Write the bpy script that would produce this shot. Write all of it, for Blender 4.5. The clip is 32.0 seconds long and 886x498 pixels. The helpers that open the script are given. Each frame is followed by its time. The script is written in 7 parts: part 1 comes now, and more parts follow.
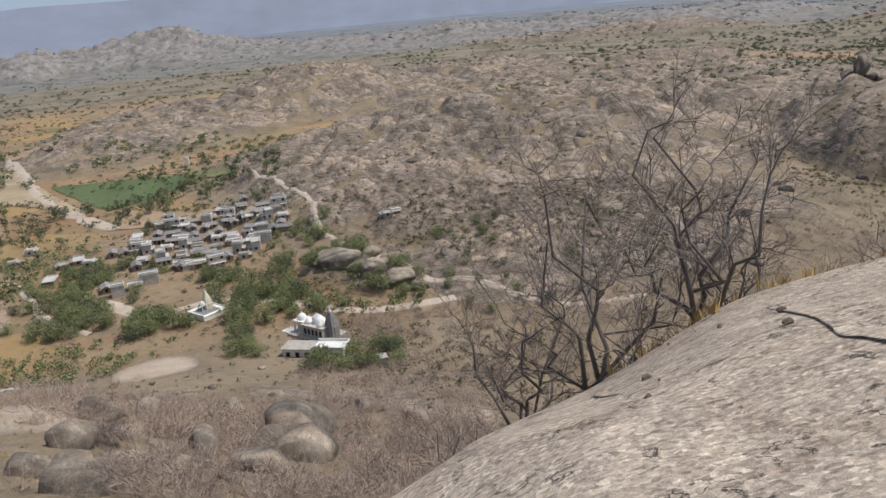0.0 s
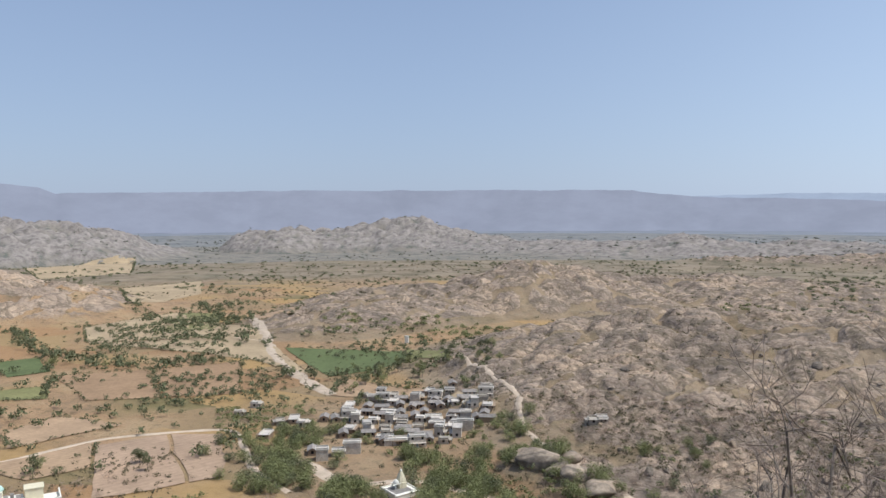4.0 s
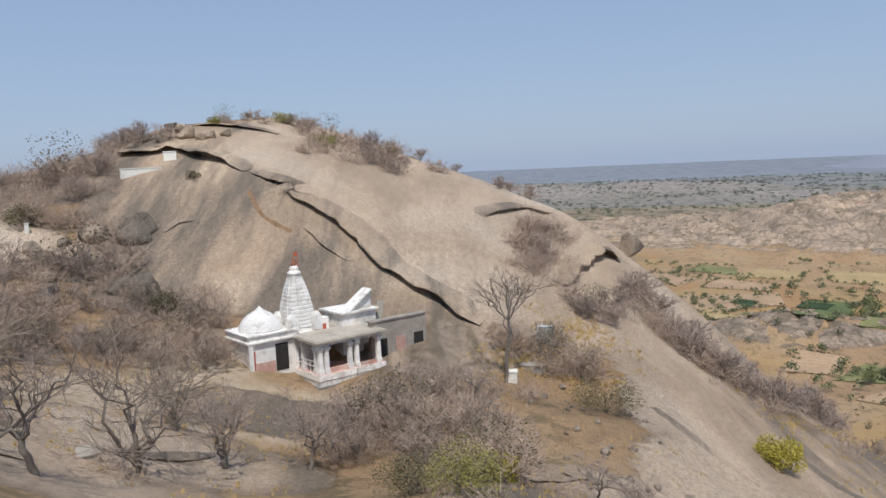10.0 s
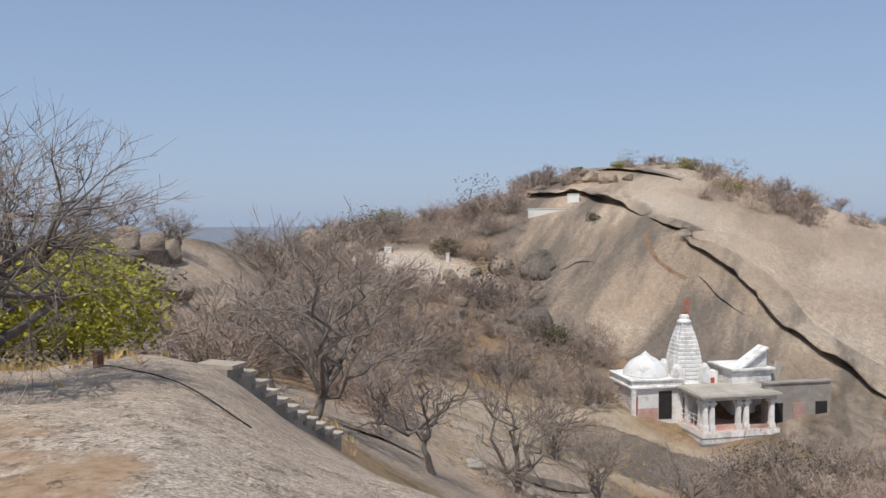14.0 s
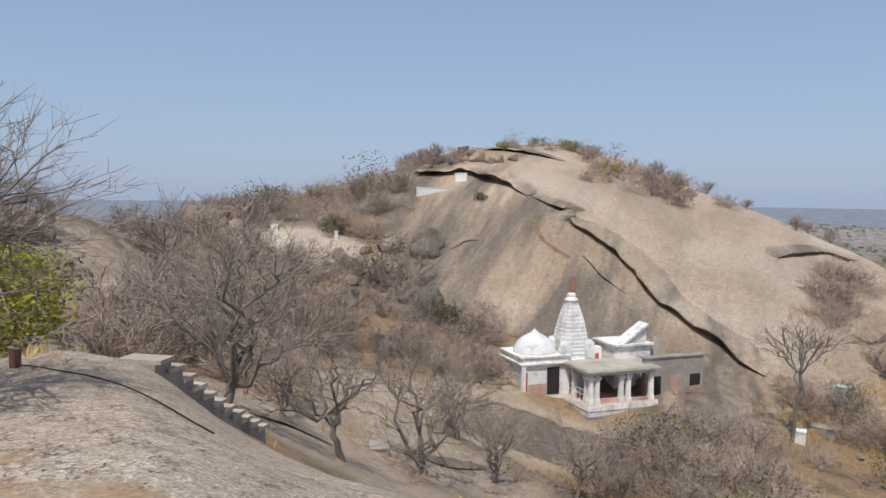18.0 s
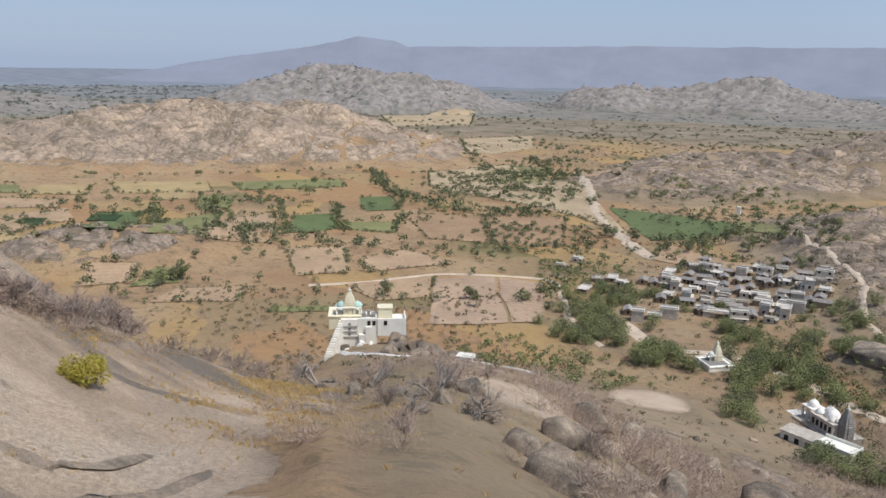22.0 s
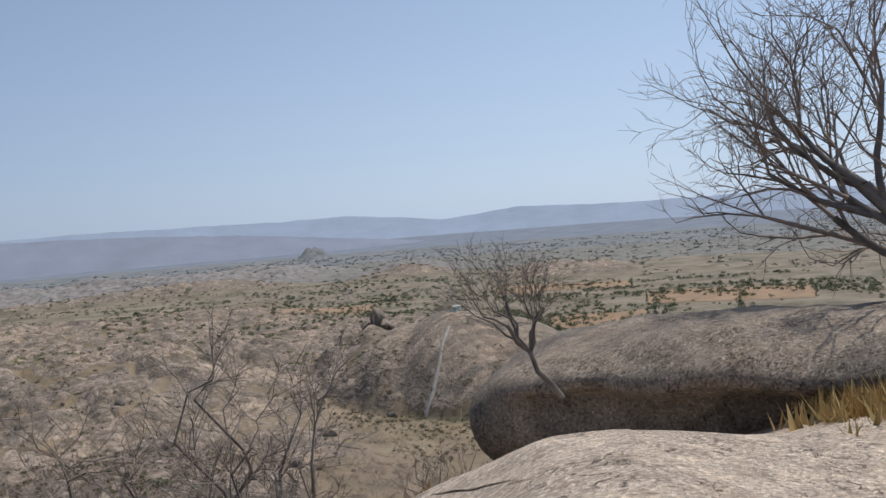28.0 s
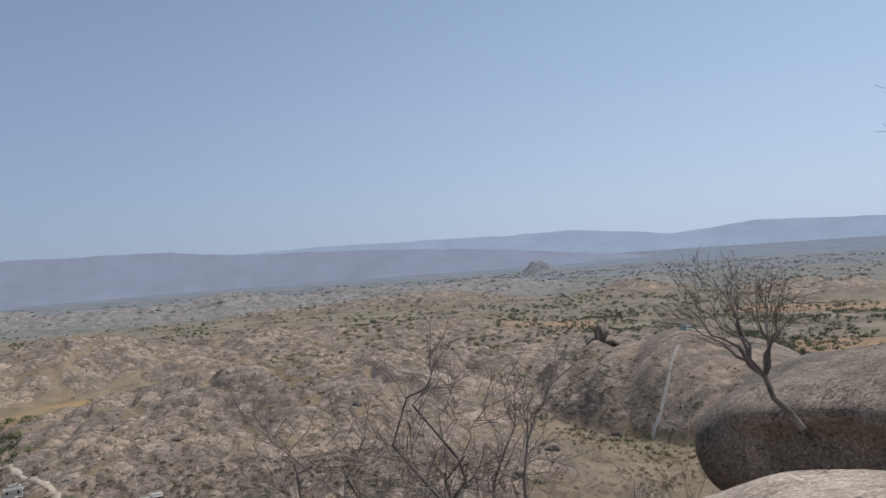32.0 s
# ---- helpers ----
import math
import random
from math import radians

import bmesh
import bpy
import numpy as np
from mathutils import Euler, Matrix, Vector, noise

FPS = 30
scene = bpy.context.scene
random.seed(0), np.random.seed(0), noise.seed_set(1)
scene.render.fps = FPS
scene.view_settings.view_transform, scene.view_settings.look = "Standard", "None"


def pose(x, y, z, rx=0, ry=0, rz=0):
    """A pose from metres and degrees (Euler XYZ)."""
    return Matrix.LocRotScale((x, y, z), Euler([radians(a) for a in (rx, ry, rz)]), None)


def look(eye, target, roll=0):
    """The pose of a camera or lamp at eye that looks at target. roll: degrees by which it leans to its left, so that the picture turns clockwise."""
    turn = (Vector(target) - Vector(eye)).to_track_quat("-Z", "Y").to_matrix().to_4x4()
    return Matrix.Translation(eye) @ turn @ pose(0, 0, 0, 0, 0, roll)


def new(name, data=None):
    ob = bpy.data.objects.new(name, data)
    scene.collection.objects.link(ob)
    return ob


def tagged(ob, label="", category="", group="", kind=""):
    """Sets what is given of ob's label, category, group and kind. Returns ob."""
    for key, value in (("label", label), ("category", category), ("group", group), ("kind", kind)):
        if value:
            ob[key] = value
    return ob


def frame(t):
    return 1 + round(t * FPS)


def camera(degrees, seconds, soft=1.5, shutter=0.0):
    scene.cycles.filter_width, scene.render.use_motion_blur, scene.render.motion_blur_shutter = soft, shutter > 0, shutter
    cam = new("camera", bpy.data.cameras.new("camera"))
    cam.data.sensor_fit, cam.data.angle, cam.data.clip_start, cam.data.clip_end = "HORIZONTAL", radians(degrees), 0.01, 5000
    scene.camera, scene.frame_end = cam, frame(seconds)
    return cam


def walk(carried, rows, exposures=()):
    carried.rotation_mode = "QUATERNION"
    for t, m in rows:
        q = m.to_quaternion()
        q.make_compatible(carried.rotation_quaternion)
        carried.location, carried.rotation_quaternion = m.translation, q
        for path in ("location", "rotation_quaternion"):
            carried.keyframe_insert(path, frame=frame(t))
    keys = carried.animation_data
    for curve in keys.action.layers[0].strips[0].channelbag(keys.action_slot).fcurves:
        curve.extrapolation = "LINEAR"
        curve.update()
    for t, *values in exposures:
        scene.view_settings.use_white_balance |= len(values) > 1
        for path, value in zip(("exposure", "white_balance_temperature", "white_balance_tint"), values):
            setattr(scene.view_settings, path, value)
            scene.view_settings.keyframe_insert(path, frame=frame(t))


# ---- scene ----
# camera, held in the hand by someone turning on the summit
cam = camera(59.29, 32.0, soft=1.5)
PATH = [
    (0.0, pose(-0.000, 0.000, -0.001, 71.82, 4.91, 0.00)),
    (0.5, pose(0.067, 0.013, 0.021, 76.81, 3.80, -6.93)),
    (1.0, pose(0.117, 0.032, 0.023, 81.05, 3.57, -12.75)),
    (1.5, pose(0.090, 0.035, 0.016, 84.66, 2.57, -9.75)),
    (2.0, pose(0.068, 0.025, 0.011, 85.88, 2.57, -8.52)),
    (2.5, pose(0.049, 0.014, 0.009, 85.18, 1.59, -4.91)),
    (4.5, pose(-0.150, 0.105, -0.003, 88.01, 0.34, 24.45)),
    (5.0, pose(-0.150, 0.088, -0.004, 87.99, 0.82, 31.59)),
    (5.5, pose(-0.126, 0.030, -0.004, 88.04, 0.99, 37.57)),
    (6.0, pose(-0.043, -0.085, -0.002, 87.76, 1.71, 44.00)),
    (6.5, pose(-0.052, -0.098, -0.004, 85.40, 2.51, 50.03)),
    (7.0, pose(-0.113, -0.102, -0.021, 82.14, 2.60, 51.74)),
    (7.5, pose(-0.168, -0.021, -0.042, 80.05, 2.50, 53.61)),
    (8.0, pose(-0.245, 0.044, -0.081, 79.79, 3.13, 60.19)),
    (8.5, pose(-0.273, -0.005, -0.102, 81.89, 3.59, 68.29)),
    (9.0, pose(-0.203, -0.083, -0.119, 82.98, 2.95, 76.61)),
    (9.5, pose(-0.119, -0.052, -0.105, 83.16, 2.90, 84.03)),
    (10.0, pose(0.010, -0.181, -0.090, 83.72, 2.52, 89.73)),
    (10.5, pose(0.067, -0.039, -0.086, 85.88, 1.69, 97.34)),
    (11.0, pose(0.100, 0.145, -0.091, 87.24, 1.06, 100.25)),
    (11.5, pose(0.117, 0.132, -0.079, 87.02, 0.46, 104.50)),
    (12.0, pose(0.231, 0.106, -0.038, 86.53, 0.28, 108.48)),
    (12.5, pose(0.237, 0.112, -0.028, 85.99, 0.11, 112.87)),
    (13.0, pose(0.284, 0.161, -0.035, 86.50, 0.07, 115.91)),
    (13.5, pose(0.312, 0.189, -0.035, 86.89, 0.20, 117.27)),
    (14.0, pose(0.347, 0.223, -0.044, 87.62, 0.20, 118.55)),
    (14.5, pose(0.345, 0.223, -0.045, 88.07, 0.18, 120.11)),
    (15.0, pose(0.344, 0.215, -0.041, 88.55, -0.03, 121.24)),
    (15.5, pose(0.369, 0.240, -0.045, 88.83, -0.11, 123.37)),
    (17.5, pose(0.650, -0.991, 0.140, 88.95, -0.21, 120.31)),
    (18.0, pose(0.517, -1.066, 0.148, 85.93, -0.64, 109.66)),
    (18.5, pose(0.010, -1.002, 0.111, 83.83, -0.94, 96.54)),
    (19.0, pose(-0.289, -0.940, 0.080, 81.96, -1.22, 88.33)),
    (19.5, pose(-0.457, -0.854, 0.077, 78.95, -1.74, 80.75)),
    (20.0, pose(-0.526, -0.594, 0.085, 77.63, -1.85, 73.66)),
    (20.5, pose(-0.567, -0.470, 0.095, 77.16, -1.85, 68.87)),
    (21.0, pose(-0.490, -0.380, 0.114, 76.62, -1.23, 65.39)),
    (21.5, pose(-0.440, -0.132, 0.116, 76.79, -1.35, 50.63)),
    (22.0, pose(-0.386, 0.037, 0.102, 76.59, -0.93, 40.53)),
    (22.5, pose(-0.365, -0.001, 0.081, 77.01, -0.91, 27.19)),
    (23.0, pose(-0.365, 0.002, 0.076, 77.63, -0.30, 15.63)),
    (23.5, pose(-0.362, -0.005, 0.086, 78.51, 0.42, 8.95)),
    (24.0, pose(-0.286, -0.087, 0.113, 79.16, 1.04, -1.77)),
    (24.5, pose(-0.319, -0.084, 0.131, 79.99, 1.68, -7.61)),
    (25.0, pose(-0.331, -0.086, 0.124, 80.85, 2.22, -10.85)),
    (25.5, pose(-0.286, -0.038, 0.091, 81.62, 2.63, -15.12)),
    (26.0, pose(-0.243, -0.005, 0.078, 84.55, 3.34, -19.50)),
    (26.5, pose(-0.235, -0.015, 0.084, 85.82, 3.79, -24.19)),
    (28.5, pose(0.219, 0.394, -0.090, 88.44, 4.46, -33.26)),
    (29.0, pose(0.242, 0.407, -0.095, 88.83, 4.55, -30.31)),
    (29.5, pose(0.256, 0.417, -0.096, 89.52, 4.38, -25.70)),
    (30.0, pose(0.263, 0.419, -0.100, 89.65, 4.18, -20.51)),
    (30.5, pose(0.292, 0.440, -0.106, 89.69, 4.29, -20.41)),
    (31.0, pose(0.293, 0.422, -0.104, 89.99, 4.32, -18.88)),
    (31.5, pose(0.279, 0.413, -0.102, 90.21, 4.28, -17.12)),
    (32.0, pose(0.257, 0.400, -0.092, 90.22, 4.05, -16.27)),
]
EXPOSURES = [(0.0, 0.05, 6200, 10), (1.0, 0.22, 6200, 10), (2.5, 0.22, 6200, 10), (5.0, 0.2, 6200, 10), (9.0, 0.12, 6200, 10), (15.0, 0.1, 6200, 10), (21.0, 0.15, 6200, 10), (25.0, 0.1, 6200, 10), (29.0, -0.13, 6100, 10), (32.0, -0.16, 6050, 10)]
walk(cam, PATH, EXPOSURES)

# ---- light ----
SUN_AZ, SUN_EL = -84.0, 61.0
world = bpy.data.worlds.new("world")
scene.world = world
world.use_nodes = True
wn = world.node_tree
sky = wn.nodes.new("ShaderNodeTexSky")
sky.sky_type = "NISHITA"
sky.sun_disc = False
sky.sun_elevation = radians(SUN_EL)
sky.sun_rotation = radians(-SUN_AZ)
sky.altitude = 300
sky.air_density = 1.0
sky.dust_density = 0.9
sky.ozone_density = 3.0
wn.nodes["Background"].inputs["Strength"].default_value = 0.1
# dusty air: paler towards the horizon, brighter on the sun's side
def air(kind, **sets):
    n = wn.nodes.new("ShaderNode" + kind)
    for key, value in sets.items():
        n.inputs[key.replace("_", " ")].default_value = value
    return n


where = air("TexCoord")
split_ = air("SeparateXYZ")
wn.links.new(where.outputs["Generated"], split_.inputs[0])
side_ = wn.nodes.new("ShaderNodeVectorMath")
side_.operation = "DOT_PRODUCT"
side_.inputs[1].default_value = (-math.sin(radians(SUN_AZ)), math.cos(radians(SUN_AZ)), 0.0)
wn.links.new(where.outputs["Generated"], side_.inputs[0])
glow = air("MapRange", From_Min=-0.3, From_Max=1.0)
glow.interpolation_type = "SMOOTHSTEP"
wn.links.new(side_.outputs["Value"], glow.inputs["Value"])
tone_ = wn.nodes.new("ShaderNodeMix")
tone_.data_type, tone_.inputs["A"].default_value, tone_.inputs["B"].default_value = "RGBA", (3.45, 4.2, 5.65, 1), (6.2, 7.3, 8.9, 1)
wn.links.new(glow.outputs[0], tone_.inputs["Factor"])
low_ = air("MapRange", From_Min=0.0, From_Max=0.42, To_Min=0.8, To_Max=0.34)
wn.links.new(split_.outputs["Z"], low_.inputs["Value"])
veil = wn.nodes.new("ShaderNodeMix")
veil.data_type = "RGBA"
wn.links.new(low_.outputs[0], veil.inputs["Factor"])
wn.links.new(sky.outputs[0], veil.inputs["A"])
wn.links.new(tone_.outputs["Result"], veil.inputs["B"])
wn.links.new(veil.outputs["Result"], wn.nodes["Background"].inputs[0])
sun = new("sun", bpy.data.lights.new("sun", "SUN"))
sun.data.energy, sun.data.angle, sun.data.color = 3.4, radians(0.6), (1.0, 0.95, 0.87)
sun.matrix_world = look((-math.sin(radians(SUN_AZ)) * math.cos(radians(SUN_EL)) * 300, math.cos(radians(SUN_AZ)) * math.cos(radians(SUN_EL)) * 300, math.sin(radians(SUN_EL)) * 300), (0, 0, 0))

# ---- numbers and noise ----
PLAIN = -95.0
FINE0, FINE1 = -66.0, 156.0


def at(az, r):
    """East and north of a heading (degrees, anticlockwise) and a distance."""
    return -math.sin(radians(az)) * r, math.cos(radians(az)) * r


def smooth(a, b, v):
    t = np.clip((v - a) / (b - a), 0, 1)
    return t * t * (3 - 2 * t)


def lattice(ix, iy, seed):
    h = (ix.astype(np.int64) * 374761393 + iy.astype(np.int64) * 668265263 + seed * 974634777) & 0xFFFFFFFF
    h = ((h ^ (h >> 13)) * 1274126177) & 0xFFFFFFFF
    return ((h ^ (h >> 16)) & 0xFFFFFF) / float(0xFFFFFF)


def vnoise(x, y, seed=0):
    ix, iy = np.floor(x), np.floor(y)
    fx, fy = x - ix, y - iy
    fx, fy = fx * fx * (3 - 2 * fx), fy * fy * (3 - 2 * fy)
    a, b = lattice(ix, iy, seed), lattice(ix + 1, iy, seed)
    c, d = lattice(ix, iy + 1, seed), lattice(ix + 1, iy + 1, seed)
    return (a + (b - a) * fx) * (1 - fy) + (c + (d - c) * fx) * fy


def fbm(x, y, size, octaves=4, seed=0):
    out, amp, total = 0, 1.0, 0
    for k in range(octaves):
        out = out + amp * (vnoise(x / size, y / size, seed + k * 17) - 0.5)
        total += amp
        size, amp = size / 2.03, amp * 0.5
    return out / total * 2


def cells(x, y, size, seed=0):
    """Rounded blocks: 1 at a block's middle, 0 in the joints, and a random number of the block."""
    x, y = x / size, y / size
    ix, iy = np.floor(x), np.floor(y)
    best, second, who = np.full(x.shape, 9.0), np.full(x.shape, 9.0), np.zeros(x.shape)
    for dx in (-1, 0, 1):
        for dy in (-1, 0, 1):
            jx, jy = ix + dx, iy + dy
            px, py = jx + lattice(jx, jy, seed), jy + lattice(jx, jy, seed + 5)
            d = np.hypot(x - px, y - py)
            closer = d < best
            second = np.where(closer, best, np.minimum(second, d))
            who = np.where(closer, lattice(jx, jy, seed + 9), who)
            best = np.where(closer, d, best)
    return np.clip((second - best) * 1.6, 0, 1), who


# ---- the lie of the land ----
KNOTS = np.concatenate([[0.0], np.geomspace(2.0, 330.0, 90)])
SPURS = {}


def spur(az, *steps):
    """The back of a spur of the hill: distance and height from the summit outwards."""
    rs, zs = [0.0] + [s[0] for s in steps] + [340.0], [-1.65] + [s[1] for s in steps] + [PLAIN]
    SPURS[az] = np.interp(KNOTS, rs, zs)


spur(-120, (15, -1.8), (50, -6), (150, -50), (300, -95))
spur(-75, (10, -2.2), (25, -6), (60, -35), (120, -80), (200, -95))
spur(-60, (8, -2.1), (14, -3), (25, -7), (60, -38), (120, -82), (190, -95))
spur(-45, (4, -1.55), (7, -1.85), (8.5, -2.8), (14, -4), (25, -9), (60, -40), (120, -84), (190, -95))
spur(-38, (4, -1.6), (7, -1.9), (8.5, -2.9), (14, -4.5), (25, -9), (60, -40), (120, -84), (190, -95))
spur(-30, (4, -1.75), (7.5, -2.47), (10, -4), (20, -7.8), (30, -14), (60, -40), (120, -85), (180, -95))
spur(-20, (4, -2.0), (7.5, -3.03), (10, -5), (20, -11), (60, -45), (120, -87), (170, -95))
spur(-10, (3.5, -2.1), (7.2, -3.86), (9, -6), (20, -15), (60, -46), (120, -85), (180, -95))
spur(0, (4, -2.5), (6.8, -4.25), (9, -7), (20, -17), (60, -45), (100, -66), (150, -84), (205, -95))
spur(10, (4, -2.9), (6.5, -4.8), (9, -8), (20, -17), (60, -43), (100, -62), (150, -80), (200, -95))
spur(20, (5, -4), (10, -9), (20, -17), (60, -40), (100, -56), (150, -76), (210, -92), (240, -95))
spur(32, (5, -4), (10, -9), (20, -16), (60, -34), (110, -46), (130, -54), (150, -66), (200, -88), (240, -95))
spur(40, (5, -4), (10, -9), (20, -15), (60, -30), (110, -43), (140, -55), (170, -70), (230, -95))
spur(43.2, (5, -4), (10, -9), (20, -15), (60, -30), (105, -43), (140, -54.5), (158, -58), (170, -63), (230, -95))
spur(47, (5, -4), (10, -9), (20, -15), (60, -30), (100, -42.5), (150, -57), (170, -61), (210, -85), (250, -95))
spur(50.3, (5, -4), (10, -9), (20, -15), (60, -28), (100, -42.3), (150, -60), (172, -66), (215, -88), (250, -95))
spur(53, (10, -8), (20, -14), (45, -25), (100, -42), (115, -50), (150, -72), (220, -95))
spur(63, (10, -7), (20, -13), (40, -23), (70, -28.5), (100, -33.5), (115, -40), (170, -75), (230, -95))
spur(67, (10, -6), (20, -12.5), (40, -22), (70, -26), (100, -30.5), (115, -32), (130, -39), (170, -70), (235, -95))
spur(70.5, (10, -5.5), (20, -12), (40, -21), (70, -23), (90, -25), (100, -26.3), (115, -24.5), (125, -27), (160, -58), (240, -95))
spur(74, (10, -5), (20, -12), (40, -20), (70, -20.3), (90, -22.4), (100, -22.2), (115, -18.2), (125, -20), (160, -50), (240, -95))
spur(77, (10, -5), (20, -11.5), (40, -18.5), (62, -19.5), (85, -17.5), (108, -13), (118, -13), (160, -46), (250, -95))
spur(80.5, (10, -4.8), (20, -11), (40, -17.5), (55, -19.2), (75, -17.3), (114, -8.2), (125, -8.5), (165, -40), (260, -95))
spur(87, (10, -4.7), (20, -10), (40, -16.5), (60, -17.5), (68, -15.6), (95, -7), (122, -2.8), (135, -3), (180, -38), (270, -95))
spur(95, (10, -4.6), (20, -10), (40, -17), (58, -17.6), (63, -16.8), (70, -12.5), (90, -4.5), (130, 4.4), (145, 4.5), (190, -25), (280, -95))
spur(102, (10, -4.5), (20, -10), (40, -16.8), (58, -17.4), (65, -16.2), (71, -12.5), (90, -3), (115, 5.5), (137, 10), (155, 10), (210, -25), (290, -95))
spur(109, (10, -4.3), (20, -9.5), (40, -15.5), (62, -14.7), (72, -12), (88, -5.2), (100, 2), (125, 8.0), (145, 8), (210, -25), (290, -95))
spur(116, (10, -4), (20, -8.5), (35, -12.6), (60, -12.5), (80, -9.0), (100, -2), (120, 2.0), (140, 2), (200, -30), (290, -95))
spur(123, (10, -3.6), (20, -7), (35, -10), (60, -10.5), (80, -6.5), (100, -2.3), (125, -1.8), (150, -5), (220, -50), (300, -95))
spur(129, (8, -2.8), (16, -4.6), (25, -6.3), (40, -9), (60, -9), (85, -5), (105, -4), (130, -7), (200, -50), (300, -95))
spur(135, (8, -2.4), (16, -3.02), (19, -4.4), (25, -5.6), (40, -7.5), (52, -6), (62, -2.1), (75, -3), (120, -20), (200, -60))
spur(140, (8, -2.1), (16, -2.65), (19, -3.6), (30, -5), (42, -5), (58, -1.0), (70, -2), (120, -20), (220, -70))
spur(147, (8, -2.0), (16, -2.9), (20, -3.7), (30, -4.6), (42, -4.3), (60, -1.6), (80, -4), (140, -30), (300, -95))
spur(165, (8, -1.8), (20, -2.5), (60, -3), (100, -15), (200, -60))
spur(200, (20, -1.8), (60, -6), (150, -50), (300, -95))
_az = sorted(SPURS)
_raw = np.array([SPURS[a] for a in _az] + [SPURS[_az[0]]])
SPUR_AZ = np.arange(-180.0, 181.0, 1.0)
SPUR_Z = np.array([np.interp((SPUR_AZ - _az[0]) % 360 + _az[0], _az + [_az[0] + 360.0], _raw[:, i]) for i in range(len(KNOTS))]).T
# rounded off along and across
for _ in range(3):
    SPUR_Z = np.concatenate([SPUR_Z[-2:-1], SPUR_Z, SPUR_Z[1:2]])
    SPUR_Z = SPUR_Z[:-2] * 0.25 + SPUR_Z[1:-1] * 0.5 + SPUR_Z[2:] * 0.25
SPUR_Z[:, 2:-2] = SPUR_Z[:, 1:-3] * 0.25 + SPUR_Z[:, 2:-2] * 0.5 + SPUR_Z[:, 3:-1] * 0.25

# hills out on the plain: heading, distance, half width across, half depth along, height, bluntness
HILLS = [
    (-3, 470, 115, 85, 25, 0), (7, 400, 45, 60, 14, 0), (-14, 520, 100, 90, 20, 0), (-24, 640, 120, 130, 11, 0),
    (11.3, 770, 62, 72, 29, 0), (7, 780, 70, 70, 26, 0), (19.5, 730, 75, 80, 17, 0), (-2, 820, 120, 110, 20, 0), (25, 640, 50, 60, 12, 0), (-12, 860, 130, 120, 14, 0),
    (28.6, 1850, 75, 90, 48, 0.85), (23.5, 1880, 90, 90, 44, 0.85), (19.5, 1900, 85, 110, 52, 0.85), (15.2, 1900, 90, 110, 36, 0.85), (10, 1750, 190, 120, 18, 0),
    (47.5, 1700, 120, 140, 62, 0.85), (42.0, 1700, 100, 120, 54, 0.85), (52.5, 1700, 100, 110, 44, 0.85), (38.6, 1720, 90, 90, 22, 0),
    (57, 880, 95, 108, 37, 0), (50, 870, 75, 95, 34, 0), (64, 890, 85, 105, 30, 0), (71, 910, 90, 105, 20, 0), (77, 930, 80, 105, 17, 0), (43.5, 840, 60, 80, 16, 0),
    (-4, 312, 80, 36, 5, 0), (-17, 330, 60, 50, 6, 0), (-10, 262, 40, 16, 2.5, 0), (-23, 600, 60, 80, 12, 0),
    (-23.2, 2650, 36, 45, 40, 0), (-0.6, 1640, 80, 90, 34, 0), (-6, 1600, 140, 130, 28, 0), (-14, 1550, 150, 130, 26, 0), (4, 1650, 130, 120, 24, 0), (-19, 1750, 140, 130, 24, 0),
    (-30, 1500, 70, 80, 20, 0), (-41, 1250, 90, 80, 18, 0), (84, 1950, 170, 160, 26, 0), (74, 2050, 200, 150, 20, 0), (66, 1650, 170, 120, 10, 0),
    (65, 412, 42, 28, 11, 0), (58, 420, 40, 16, 5, 0), (9.4, 277, 11, 10, 7, 0), (6.2, 262, 12, 9, 5, 0), (-8, 340, 50, 40, 9, 0), (2, 330, 30, 30, 6, 0), (20.5, 640, 40, 40, 10, 0),
]


# the bald dome with the stair and its shoulders
DOMES = [(-33.0, 432, 29, 37, 46, 1.0), (-36.6, 438, 32, 40, 39, 1.0), (-40.0, 446, 32, 38, 27, 1.0), (-29.9, 442, 25, 38, 38, 1.1), (-27.2, 470, 28, 44, 34, 1.1), (-23.6, 505, 40, 50, 19, 1.2)]


def dome_height(x, y):
    out = np.zeros_like(x)
    for az, r, across, along, high, blunt in DOMES:
        cx, cy = at(az, r)
        s, c = -math.sin(radians(az)), math.cos(radians(az))
        u, v = (x - cx) * s + (y - cy) * c, (x - cx) * c - (y - cy) * s
        out = np.maximum(out, high * np.clip(1 - ((u / along) ** 2 + (v / across) ** 2) / 3.2, 0, 1) ** blunt)
    return out


def hill_height(x, y):
    out = np.zeros_like(x)
    for az, r, across, along, high, turn in HILLS:  # turn: how blunt the hill is
        cx, cy = at(az, r)
        s, c = -math.sin(radians(az)), math.cos(radians(az))
        u, v = (x - cx) * s + (y - cy) * c, (x - cx) * c - (y - cy) * s
        q = (u / along) ** 2 + (v / across) ** 2
        b = high * np.clip(1 - q / 3.2, 0, 1) ** (turn or 1.5)
        out = np.maximum(out, b) + 0.25 * np.minimum(out, b)
    return out


